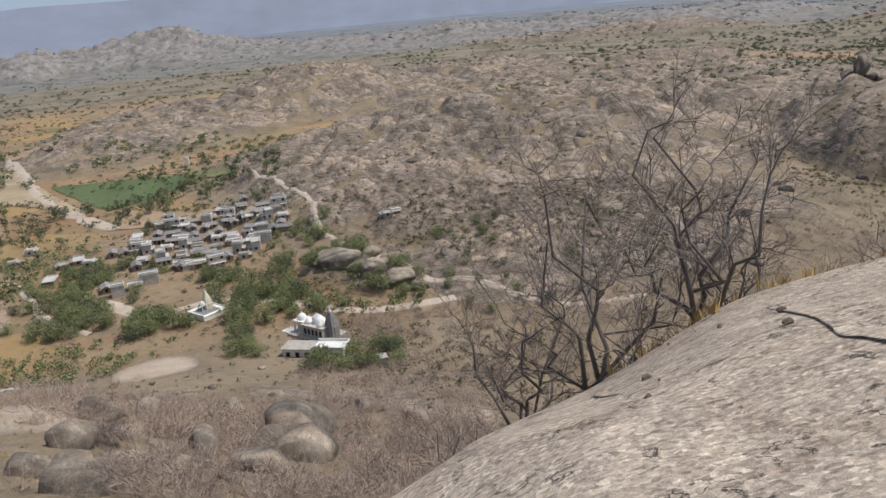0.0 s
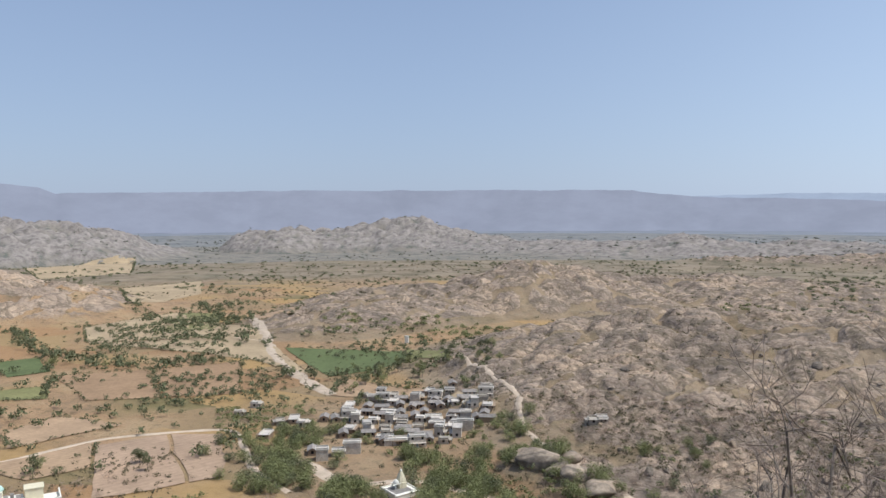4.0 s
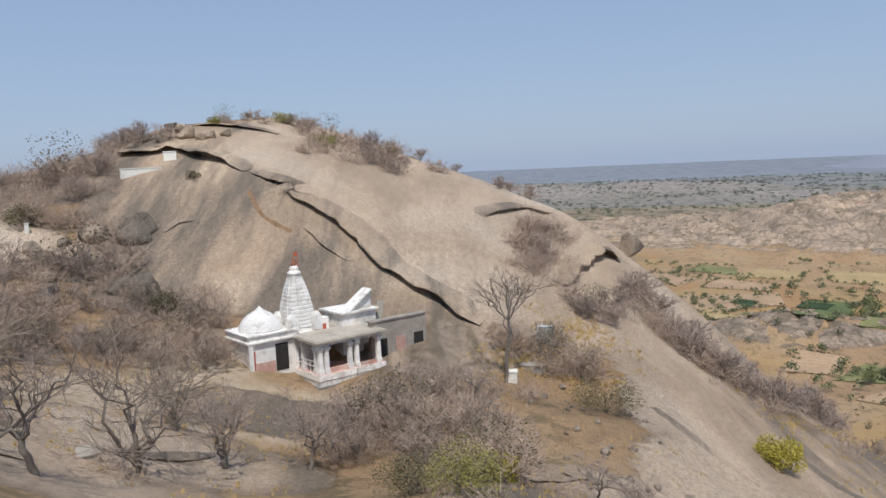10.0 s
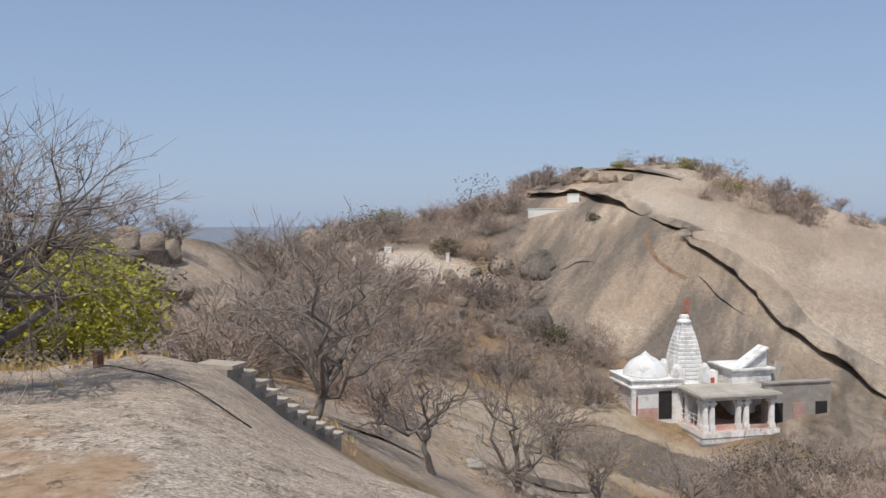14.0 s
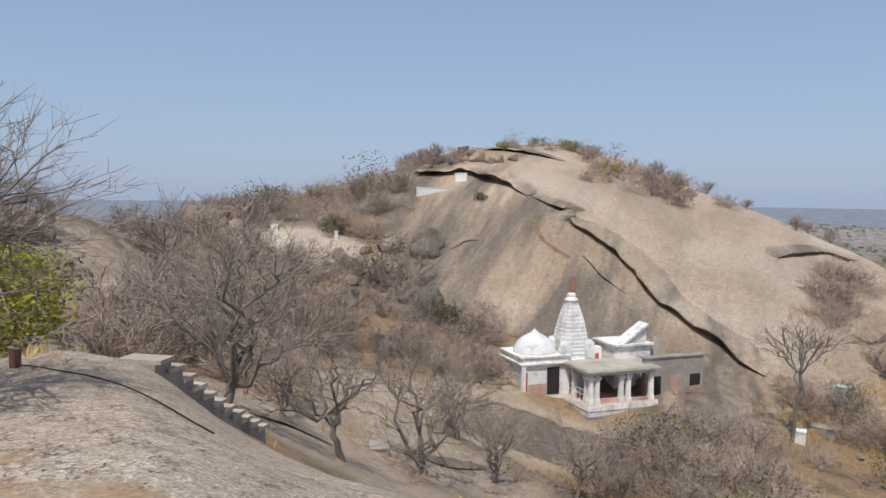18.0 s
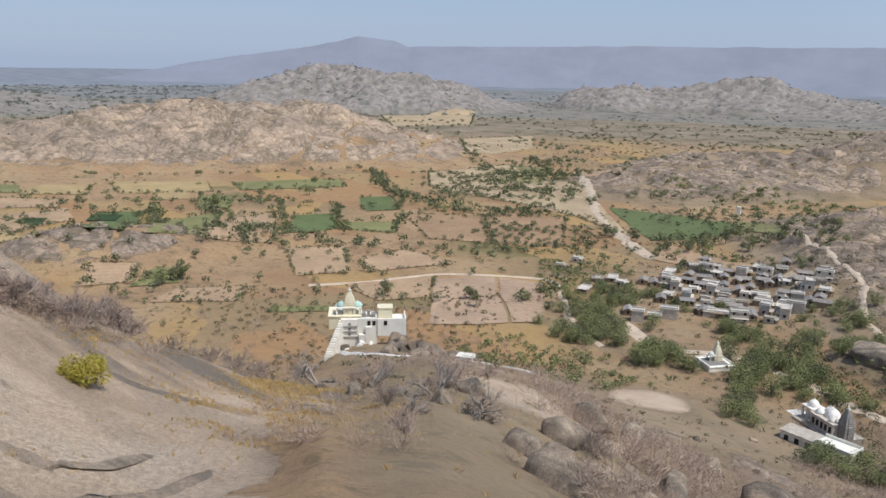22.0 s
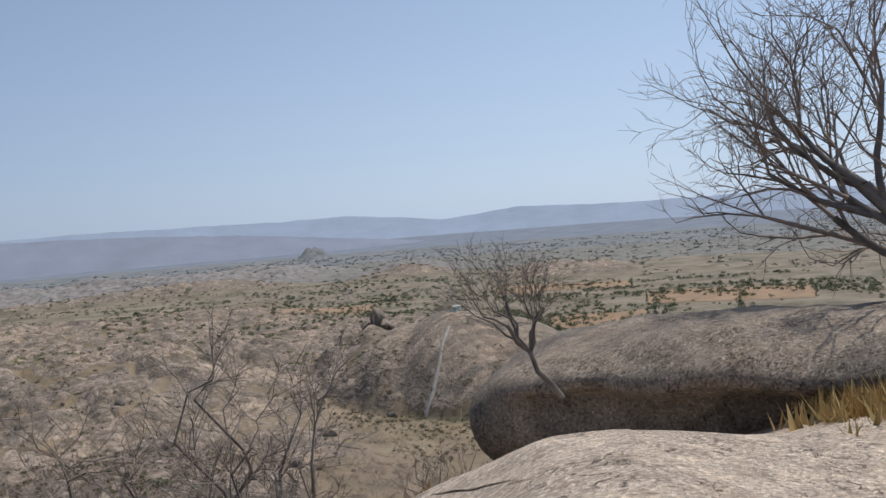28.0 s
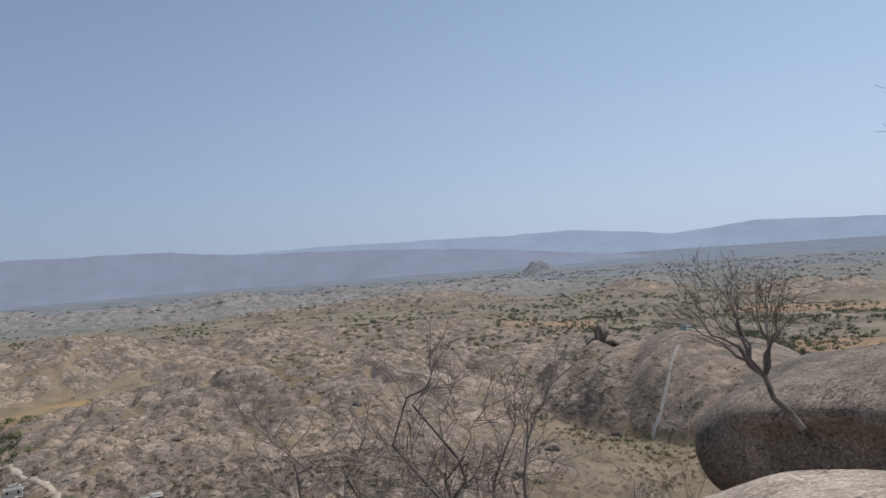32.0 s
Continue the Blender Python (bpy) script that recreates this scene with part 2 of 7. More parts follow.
def massif(x, y):
    r = np.hypot(x, y)
    az = (np.degrees(np.arctan2(-x, y)) - SPUR_AZ[0]) % 360 + SPUR_AZ[0]
    k = np.clip(np.searchsorted(SPUR_AZ, az, "right") - 1, 0, len(SPUR_AZ) - 2)
    t = (az - SPUR_AZ[k]) / (SPUR_AZ[k + 1] - SPUR_AZ[k])
    g = np.clip(np.log(np.maximum(r, 2.0) / 2.0) / math.log(330.0 / 2.0) * 89 + 1, 0, 89.999)
    g = np.where(r < 2, r / 2, g)
    i = g.astype(int)
    w = g - i
    za = SPUR_Z[k, i] * (1 - w) + SPUR_Z[k, i + 1] * w
    zb = SPUR_Z[k + 1, i] * (1 - w) + SPUR_Z[k + 1, i + 1] * w
    return np.where(r > 329, PLAIN, za * (1 - t) + zb * t)


def near(x, y, az, r, across, along):
    """1 in the middle of an oval at that heading and distance, 0 outside it."""
    cx, cy = at(az, r)
    s, c = -math.sin(radians(az)), math.cos(radians(az))
    u, v = (x - cx) * s + (y - cy) * c, (x - cx) * c - (y - cy) * s
    return smooth(1.0, 0.55, np.sqrt((u / along) ** 2 + (v / across) ** 2))


def land(x, y, parts=False):
    """Height of the ground, and with parts how rocky, smooth and cultivated it is."""
    x, y = np.asarray(x, float), np.asarray(y, float)
    r = np.hypot(x, y)
    az = np.degrees(np.arctan2(-x, y))
    base = massif(x, y)
    dome = dome_height(x, y)
    hills = np.maximum(hill_height(x, y), dome)
    up = np.clip((base - PLAIN) / 12, 0, 1)
    far = smooth(2400, 4700, r) * 36
    # bare, smooth granite: the summit slabs, the dome and the slabs below it
    slab = np.maximum.reduce([
        smooth(11, 8.5, r) * smooth(20, 4, az) * smooth(-80, -70, az),
        smooth(19, 15, r) * smooth(60, 90, az),
        smooth(66, 74, r) * smooth(175, 150, r) * smooth(70, 76, az) * smooth(120, 110, az),
        smooth(50, 62, r) * smooth(125, 112, r) * smooth(50, 56, az) * smooth(80, 75, az),
        near(x, y, 122, 88, 11, 14), near(x, y, 125, 32, 13, 11), near(x, y, 112, 41, 12, 8), near(x, y, 75, 38, 12, 9), near(x, y, 65, 50, 13, 15),
        near(x, y, 24.3, 212, 15, 15), near(x, y, 32, 96, 16, 14), near(x, y, 136, 54, 12, 12), near(x, y, 34, 118, 22, 9), near(x, y, 143, 60, 10, 10),
        near(x, y, 104, 53, 8, 6), near(x, y, 57, 74, 14, 16), near(x, y, 52, 92, 13, 16), near(x, y, 79, 30, 9, 7), near(x, y, 65, 34, 9, 10), near(x, y, 128, 98, 8, 8), near(x, y, 115.5, 82, 5, 5)])
    bald = smooth(3, 12, dome) * smooth(-26, -29, az)
    slab = np.maximum(slab, 0.5 * bald)
    rough = np.maximum(np.clip(hills / 9, 0, 1), up * (1 - slab))
    big, _ = cells(x + 14 * fbm(x, y, 50, 2, 3), y + 14 * fbm(x, y, 50, 2, 4), 38.0, 2)
    mid, who = cells(x + 3 * fbm(x, y, 11, 2, 8), y, 8.5, 7)
    hilly = np.clip(hills / 9, 0, 1)
    broken = hilly * (1 - 0.7 * slab) * (1 - 0.95 * bald)
    lump, lw = cells(x + 6 * fbm(x, y, 20, 2, 13), y + 6 * fbm(x, y, 20, 2, 14), 17.0, 12)
    z = base + hills + far
    lift = np.clip(hills / 40, 0.12, 1.5)
    z = z + broken * lift * (fbm(x + 25 * fbm(x, y, 120, 2, 5), y, 130, 5, 21) * 17 + np.minimum(big * 1.7, 1) ** 0.7 * 9.0 - np.minimum(np.abs(fbm(x, y + 20 * fbm(x, y, 60, 2, 6), 75, 3, 23)), 0.5) * 20) + broken * (np.minimum(mid * 1.8, 1) ** 0.7 * (0.3 + 1.1 * who) + np.minimum(lump * 1.7, 1) ** 0.7 * (0.6 + 2.6 * lw))
    z = z + up * (1 - slab) * smooth(12, 60, r) * (fbm(x, y, 26, 4, 31) * 1.4 + mid * 0.7 * who)
    z = z + slab * (fbm(x, y, 20, 2, 41) * 0.25 * smooth(3, 40, r) + fbm(x, y, 0.9, 3, 43) * 0.035)
    z = z + (1 - hilly) * (1 - up) * fbm(x, y, 160, 3, 51) * 1.6
    if not parts:
        return z
    return z, np.maximum.reduce([hilly * np.maximum(smooth(0.1, 0.24, big + 0.3 * fbm(x, y, 16, 4, 61)), 0.9 * smooth(0.0, 0.35, fbm(x, y, 24, 4, 66))), hilly * smooth(0.25, 0.6, hilly) * near(x, y, 61, 890, 330, 200), slab, 0.9 * bald, near(x, y, -6, 296, 105, 85) * smooth(-0.35, 0.1, fbm(x, y, 30, 4, 63)), 0.8 * up * smooth(40, 70, r) * smooth(0.05, 0.3, fbm(x, y, 22, 4, 62))]), slab, np.clip((1 - hilly * 4) * (1 - up * 3), 0, 1)


def height(x, y):
    return float(land(np.array([x]), np.array([y]))[0])


def place(az, r):
    x, y = at(az, r)
    return Vector((x, y, height(x, y)))


# ---- materials ----
def material(name, rough=0.9):
    m = bpy.data.materials.new(name)
    m.use_nodes = True
    b = m.node_tree.nodes["Principled BSDF"]
    b.inputs["Roughness"].default_value = rough
    b.inputs["Specular IOR Level"].default_value = 0.25
    return m, m.node_tree, b


def node(nt, kind, **sets):
    n = nt.nodes.new("ShaderNode" + kind)
    for key, value in sets.items():
        n.inputs[key.replace("_", " ")].default_value = value
    return n


def coords(nt, scale=1.0, turn=0.0, stretch=(1, 1, 1)):
    g = nt.nodes.new("ShaderNodeNewGeometry")
    m = node(nt, "Mapping")
    m.inputs["Scale"].default_value = [scale * s for s in stretch]
    m.inputs["Rotation"].default_value = (0, 0, turn)
    nt.links.new(g.outputs["Position"], m.inputs["Vector"])
    return m.outputs[0]


def noise_of(nt, vec, scale, detail=4.0, rough=0.6, dist=0.0):
    n = node(nt, "TexNoise", Scale=scale, Detail=detail, Roughness=rough, Distortion=dist)
    nt.links.new(vec, n.inputs["Vector"])
    return n.outputs[0]


def ramp(nt, fac, *stops):
    n = nt.nodes.new("ShaderNodeValToRGB")
    while len(n.color_ramp.elements) < len(stops):
        n.color_ramp.elements.new(0.5)
    for e, (p, c) in zip(n.color_ramp.elements, stops):
        e.position, e.color = p, (*c, 1) if len(c) == 3 else c
    nt.links.new(fac, n.inputs[0])
    return n.outputs[0]


def mix(nt, fac, a, b, how="MIX"):
    n = nt.nodes.new("ShaderNodeMix")
    n.data_type, n.blend_type = "RGBA", how
    for sock, v in ((n.inputs["Factor"], fac), (n.inputs["A"], a), (n.inputs["B"], b)):
        if isinstance(v, (int, float)):
            sock.default_value = v
        elif isinstance(v, tuple):
            sock.default_value = (*v, 1)
        else:
            nt.links.new(v, sock)
    return n.outputs["Result"]


def maths(nt, how, a, b=0.0):
    n = nt.nodes.new("ShaderNodeMath")
    n.operation = how
    for sock, v in zip(n.inputs, (a, b)):
        if isinstance(v, (int, float)):
            sock.default_value = v
        else:
            nt.links.new(v, sock)
    return n.outputs[0]


def bump(nt, b, height_of, strength, distance):
    n = node(nt, "Bump", Strength=strength, Distance=distance)
    nt.links.new(height_of, n.inputs["Height"])
    nt.links.new(n.outputs[0], b.inputs["Normal"])
    return n


def granite_colour(nt, pos, dry=None):
    """Weathered pinkish granite: broad stains, lichen greys, grain and dark fissures."""
    broad = noise_of(nt, pos, 0.05, 5, 0.6, 0.4)
    col = ramp(nt, broad, (0.3, (0.46, 0.37, 0.285)), (0.5, (0.61, 0.505, 0.405)), (0.68, (0.68, 0.60, 0.51)))
    streak = node(nt, "TexNoise", Scale=1.0, Detail=5.0, Roughness=0.6)
    nt.links.new(coords(nt, 1.0, 0.28, (0.03, 0.2, 0.04)), streak.inputs["Vector"])
    wet = ramp(nt, streak.outputs[0], (0.38, (0, 0, 0)), (0.56, (0.95, 0.95, 0.95)))
    patch = ramp(nt, noise_of(nt, pos, 0.028, 4, 0.55), (0.44, (0, 0, 0)), (0.62, (0.6, 0.6, 0.6)))
    wet = maths(nt, "MAXIMUM", wet, patch)
    if dry is not None:
        wet = maths(nt, "MULTIPLY", wet, maths(nt, "SUBTRACT", 1.0, dry))
    col = mix(nt, wet, col, (0.225, 0.205, 0.185))
    grain = noise_of(nt, pos, 3.2, 8, 0.75)
    col = mix(nt, 0.5, col, ramp(nt, grain, (0.32, (0.5, 0.5, 0.5)), (0.5, (1, 1, 1)), (0.7, (1.3, 1.28, 1.22))), "MULTIPLY")
    speck = noise_of(nt, pos, 30, 4, 0.75)
    col = mix(nt, 0.6, col, ramp(nt, speck, (0.34, (0.5, 0.49, 0.48)), (0.5, (1, 1, 1)), (0.66, (1.3, 1.28, 1.22))), "MULTIPLY")
    # flakes a few centimetres across, longer one way
    shift = nt.nodes.new("ShaderNodeVectorMath")
    shift.operation = "MULTIPLY_ADD"
    shift.inputs[1].default_value = (0.09, 0.09, 0.09)
    jitter = node(nt, "TexNoise", Scale=9.0, Detail=4.0)
    lie = coords(nt, 1.0, 0.5, (1.0, 1.7, 1.2))
    nt.links.new(lie, jitter.inputs["Vector"])
    nt.links.new(jitter.outputs["Color"], shift.inputs[0])
    nt.links.new(lie, shift.inputs[2])
    chip = node(nt, "TexVoronoi", Scale=27.0)
    nt.links.new(shift.outputs[0], chip.inputs["Vector"])
    csep = nt.nodes.new("ShaderNodeSeparateColor")
    nt.links.new(chip.outputs["Color"], csep.inputs[0])
    col = mix(nt, 0.9, col, ramp(nt, csep.outputs[0], (0.0, (0.55, 0.52, 0.49)), (0.3, (0.94, 0.89, 0.85)), (0.75, (1.1, 1.07, 1.02)), (1.0, (1.5, 1.5, 1.46))), "MULTIPLY")
    blot = noise_of(nt, pos, 2.6, 6, 0.75, 0.4)
    col = mix(nt, 0.5, col, ramp(nt, blot, (0.36, (0.72, 0.66, 0.6)), (0.5, (1, 1, 1)), (0.62, (1.28, 1.29, 1.27))), "MULTIPLY")
    flake = noise_of(nt, lie, 2.4, 8, 0.68, 0.8)
    terrace = maths(nt, "DIVIDE", maths(nt, "FLOOR", maths(nt, "MULTIPLY", flake, 17.0)), 17.0)
    rim = ramp(nt, maths(nt, "FRACT", maths(nt, "MULTIPLY", flake, 17.0)), (0.0, (0.42, 0.39, 0.36)), (0.14, (1, 1, 1)))
    worn = ramp(nt, noise_of(nt, pos, 1.7, 4, 0.65), (0.46, (0, 0, 0)), (0.6, (0.7, 0.7, 0.7)))
    col = mix(nt, worn, col, mix(nt, 1.0, col, rim, "MULTIPLY"))
    # short dark splits where a flake lifts
    line = maths(nt, "ABSOLUTE", maths(nt, "SUBTRACT", noise_of(nt, lie, 4.2, 5, 0.6, 0.5), 0.5))
    some = ramp(nt, noise_of(nt, pos, 2.3, 3, 0.6), (0.535, (0, 0, 0)), (0.565, (1, 1, 1)))
    split = maths(nt, "MULTIPLY", ramp(nt, line, (0.0, (1, 1, 1)), (0.019, (0, 0, 0))), some)
    col = mix(nt, maths(nt, "MULTIPLY", split, 0.85), col, (0.08, 0.065, 0.05))
    pit = noise_of(nt, lie, 6.0, 4, 0.6)
    col = mix(nt, ramp(nt, pit, (0.68, (0, 0, 0)), (0.72, (0.7, 0.7, 0.7))), col, (0.12, 0.10, 0.085))
    relief = maths(nt, "ADD", maths(nt, "MULTIPLY", terrace, 1.6), maths(nt, "ADD", maths(nt, "MULTIPLY", grain, 0.45), maths(nt, "SUBTRACT", maths(nt, "MULTIPLY", csep.outputs[1], 0.1), maths(nt, "MULTIPLY", split, 0.3))))
    return col, relief


def ground_material():
    m, nt, b = material("ground")
    pos = coords(nt)
    zone = nt.nodes.new("ShaderNodeAttribute")
    zone.attribute_name = "zone"
    sep = nt.nodes.new("ShaderNodeSeparateColor")
    nt.links.new(zone.outputs["Color"], sep.inputs[0])
    rocky, slab, tilled = sep.outputs
    rock, relief = granite_colour(nt, pos, zone.outputs["Alpha"])
    # boulder faces and joints on the hills; joint colour also darkened as crevice shade
    block = node(nt, "TexVoronoi", Scale=0.13)
    block.feature = "DISTANCE_TO_EDGE"
    wob = node(nt, "TexNoise", Scale=0.12, Detail=4.0)
    nt.links.new(pos, wob.inputs["Vector"])
    warp = nt.nodes.new("ShaderNodeVectorMath")
    warp.operation = "MULTIPLY_ADD"
    warp.inputs[1].default_value = (7, 7, 7)
    nt.links.new(wob.outputs["Color"], warp.inputs[0])
    nt.links.new(pos, warp.inputs[2])
    nt.links.new(warp.outputs[0], block.inputs["Vector"])
    joint = ramp(nt, block.outputs[0], (0.0, (0.55, 0.53, 0.51)), (0.06, (1, 1, 1)))
    small = node(nt, "TexVoronoi", Scale=0.42)
    small.feature = "DISTANCE_TO_EDGE"
    nt.links.new(warp.outputs[0], small.inputs["Vector"])
    joint = mix(nt, 1.0, joint, ramp(nt, small.outputs[0], (0.0, (0.78, 0.76, 0.74)), (0.08, (1, 1, 1))), "MULTIPLY")
    face = node(nt, "TexVoronoi", Scale=0.13)
    nt.links.new(warp.outputs[0], face.inputs["Vector"])
    fsep = nt.nodes.new("ShaderNodeSeparateColor")
    nt.links.new(face.outputs["Color"], fsep.inputs[0])
    shade = ramp(nt, fsep.outputs[0], (0.0, (0.8, 0.79, 0.79)), (0.5, (0.95, 0.93, 0.91)), (1.0, (1.12, 1.09, 1.05)))
    hillrock = rock
    hillrock = mix(nt, 0.72, hillrock, ramp(nt, noise_of(nt, pos, 0.11, 6, 0.7), (0.36, (0.26, 0.225, 0.195)), (0.5, (0.42, 0.345, 0.28)), (0.66, (0.55, 0.46, 0.38))))
    hillrock = mix(nt, 1.0, mix(nt, 0.9, hillrock, joint, "MULTIPLY"), shade, "MULTIPLY")
    hillrock = mix(nt, 0.8, hillrock, ramp(nt, noise_of(nt, pos, 0.022, 5, 0.7), (0.38, (0.62, 0.63, 0.65)), (0.5, (0.95, 0.95, 0.95)), (0.62, (1.22, 1.18, 1.1))), "MULTIPLY")
    tuft = ramp(nt, noise_of(nt, pos, 0.12, 6, 0.72), (0.53, (0, 0, 0)), (0.62, (0.7, 0.7, 0.7)))
    hillrock = mix(nt, tuft, hillrock, (0.15, 0.125, 0.09))
    hillrock = mix(nt, maths(nt, "MULTIPLY", zone.outputs["Alpha"], 0.6), hillrock, mix(nt, 0.7, (0.54, 0.43, 0.33), hillrock))
    gully = maths(nt, "ABSOLUTE", maths(nt, "SUBTRACT", noise_of(nt, pos, 0.022, 6, 0.62, 0.8), 0.5))
    hillrock = mix(nt, ramp(nt, gully, (0.0, (0.75, 0.75, 0.75)), (0.035, (0, 0, 0))), hillrock, (0.15, 0.125, 0.09))
    hillrock = mix(nt, 1.0, hillrock, (0.9, 0.865, 0.82), "MULTIPLY")
    clean = maths(nt, "POWER", zone.outputs["Alpha"], 3.0)
    rockcol = mix(nt, slab, hillrock, mix(nt, clean, mix(nt, 1.0, rock, (0.82, 0.76, 0.69), "MULTIPLY"), rock))
    # soil with dry grass and scrub
    soil = ramp(nt, noise_of(nt, pos, 0.03, 6, 0.65), (0.3, (0.22, 0.17, 0.12)), (0.48, (0.35, 0.255, 0.165)), (0.6, (0.37, 0.29, 0.19)), (0.75, (0.28, 0.23, 0.165)))
    soil = mix(nt, 0.7, soil, ramp(nt, noise_of(nt, pos, 0.9, 9, 0.8), (0.3, (0.45, 0.45, 0.42)), (0.5, (1, 1, 1)), (0.7, (1.25, 1.2, 1.1))), "MULTIPLY")
    rust = ramp(nt, noise_of(nt, pos, 0.075, 5, 0.65), (0.5, (0, 0, 0)), (0.64, (0.8, 0.8, 0.8)))
    soil = mix(nt, maths(nt, "MULTIPLY", rust, 0.5), soil, (0.35, 0.235, 0.14))
    soil = mix(nt, 0.6, soil, ramp(nt, noise_of(nt, pos, 5.0, 6, 0.8), (0.36, (0.5, 0.48, 0.45)), (0.5, (1, 1, 1)), (0.66, (1.35, 1.32, 1.28))), "MULTIPLY")
    scrub = ramp(nt, noise_of(nt, pos, 0.22, 4, 0.7), (0.55, (0, 0, 0)), (0.62, (1, 1, 1)))
    soil = mix(nt, maths(nt, "MULTIPLY", scrub, 0.55), soil, (0.10, 0.095, 0.055))
    # fields, in strips of their own colours with bare banks between
    plots = node(nt, "TexVoronoi", Scale=1.0, Randomness=0.75)
    plots.distance = "CHEBYCHEV"
    plots.voronoi_dimensions = "2D"
    fpos = coords(nt, 1.0, 0.35, (0.017, 0.03, 1))
    nt.links.new(fpos, plots.inputs["Vector"])
    psep = nt.nodes.new("ShaderNodeSeparateColor")
    nt.links.new(plots.outputs["Color"], psep.inputs[0])
    crop = ramp(nt, psep.outputs[0], (0.0, (0.33, 0.22, 0.125)), (0.3, (0.36, 0.26, 0.13)), (0.5, (0.29, 0.20, 0.12)), (0.66, (0.33, 0.25, 0.14)), (0.8, (0.27, 0.21, 0.13)), (0.94, (0.19, 0.17, 0.09)))
    crop.node.color_ramp.interpolation = "CONSTANT"
    crop = mix(nt, 0.5, crop, ramp(nt, noise_of(nt, pos, 0.25, 6, 0.7), (0.3, (0.6, 0.6, 0.6)), (0.5, (1, 1, 1)), (0.7, (1.2, 1.18, 1.1))), "MULTIPLY")
    tillmask = maths(nt, "MULTIPLY", tilled, ramp(nt, noise_of(nt, pos, 0.006, 3, 0.6), (0.42, (0, 0, 0)), (0.5, (1, 1, 1))))
    soil = mix(nt, tillmask, soil, crop)
    soil = mix(nt, 1.0, soil, (1.02, 0.93, 0.82), "MULTIPLY")
    tract = nt.nodes.new("ShaderNodeAttribute")
    tract.attribute_name = "tract"
    tsep = nt.nodes.new("ShaderNodeSeparateColor")
    nt.links.new(tract.outputs["Color"], tsep.inputs[0])
    # dull scrub colour, laid over far soil as painted haze too
    scrub_haze = ramp(nt, noise_of(nt, pos, 0.02, 7, 0.75), (0.36, (0.075, 0.075, 0.05)), (0.5, (0.20, 0.17, 0.12)), (0.64, (0.28, 0.235, 0.175)))
    soil = mix(nt, maths(nt, "MULTIPLY", tsep.outputs[0], 0.85), soil, scrub_haze)
    sandy = ramp(nt, noise_of(nt, pos, 0.6, 7, 0.75), (0.32, (0.36, 0.265, 0.17)), (0.5, (0.52, 0.41, 0.29)), (0.68, (0.62, 0.52, 0.40)))
    soil = mix(nt, maths(nt, "MULTIPLY", tsep.outputs[1], 0.9), soil, sandy)
    orange = ramp(nt, noise_of(nt, pos, 6.0, 7, 0.75), (0.3, (0.30, 0.18, 0.10)), (0.5, (0.43, 0.285, 0.17)), (0.7, (0.52, 0.38, 0.26)))
    soil = mix(nt, tsep.outputs[2], soil, orange)
    edge = maths(nt, "ADD", rocky, maths(nt, "MULTIPLY", maths(nt, "SUBTRACT", noise_of(nt, pos, 0.8, 6, 0.7), 0.5), 0.9))
    mask = ramp(nt, edge, (0.42, (0, 0, 0)), (0.55, (1, 1, 1)))
    col = mix(nt, mask, soil, rockcol)
    nt.links.new(col, b.inputs["Base Color"])
    fine = bump(nt, b, relief, 0.9, 0.12)
    # the blocks of the hills stand proud of their joints
    block_up = ramp(nt, block.outputs[0], (0.0, (0, 0, 0)), (0.3, (1, 1, 1)))
    small_up = ramp(nt, small.outputs[0], (0.0, (0, 0, 0)), (0.3, (0.4, 0.4, 0.4)))
    stand_up = maths(nt, "MULTIPLY", maths(nt, "ADD", block_up, small_up), maths(nt, "MULTIPLY", mask, maths(nt, "SUBTRACT", 1.0, slab)))
    coarse = node(nt, "Bump", Strength=0.55, Distance=1.2)
    nt.links.new(stand_up, coarse.inputs["Height"])
    nt.links.new(coarse.outputs[0], fine.inputs["Normal"])
    return m


GROUND = ground_material()


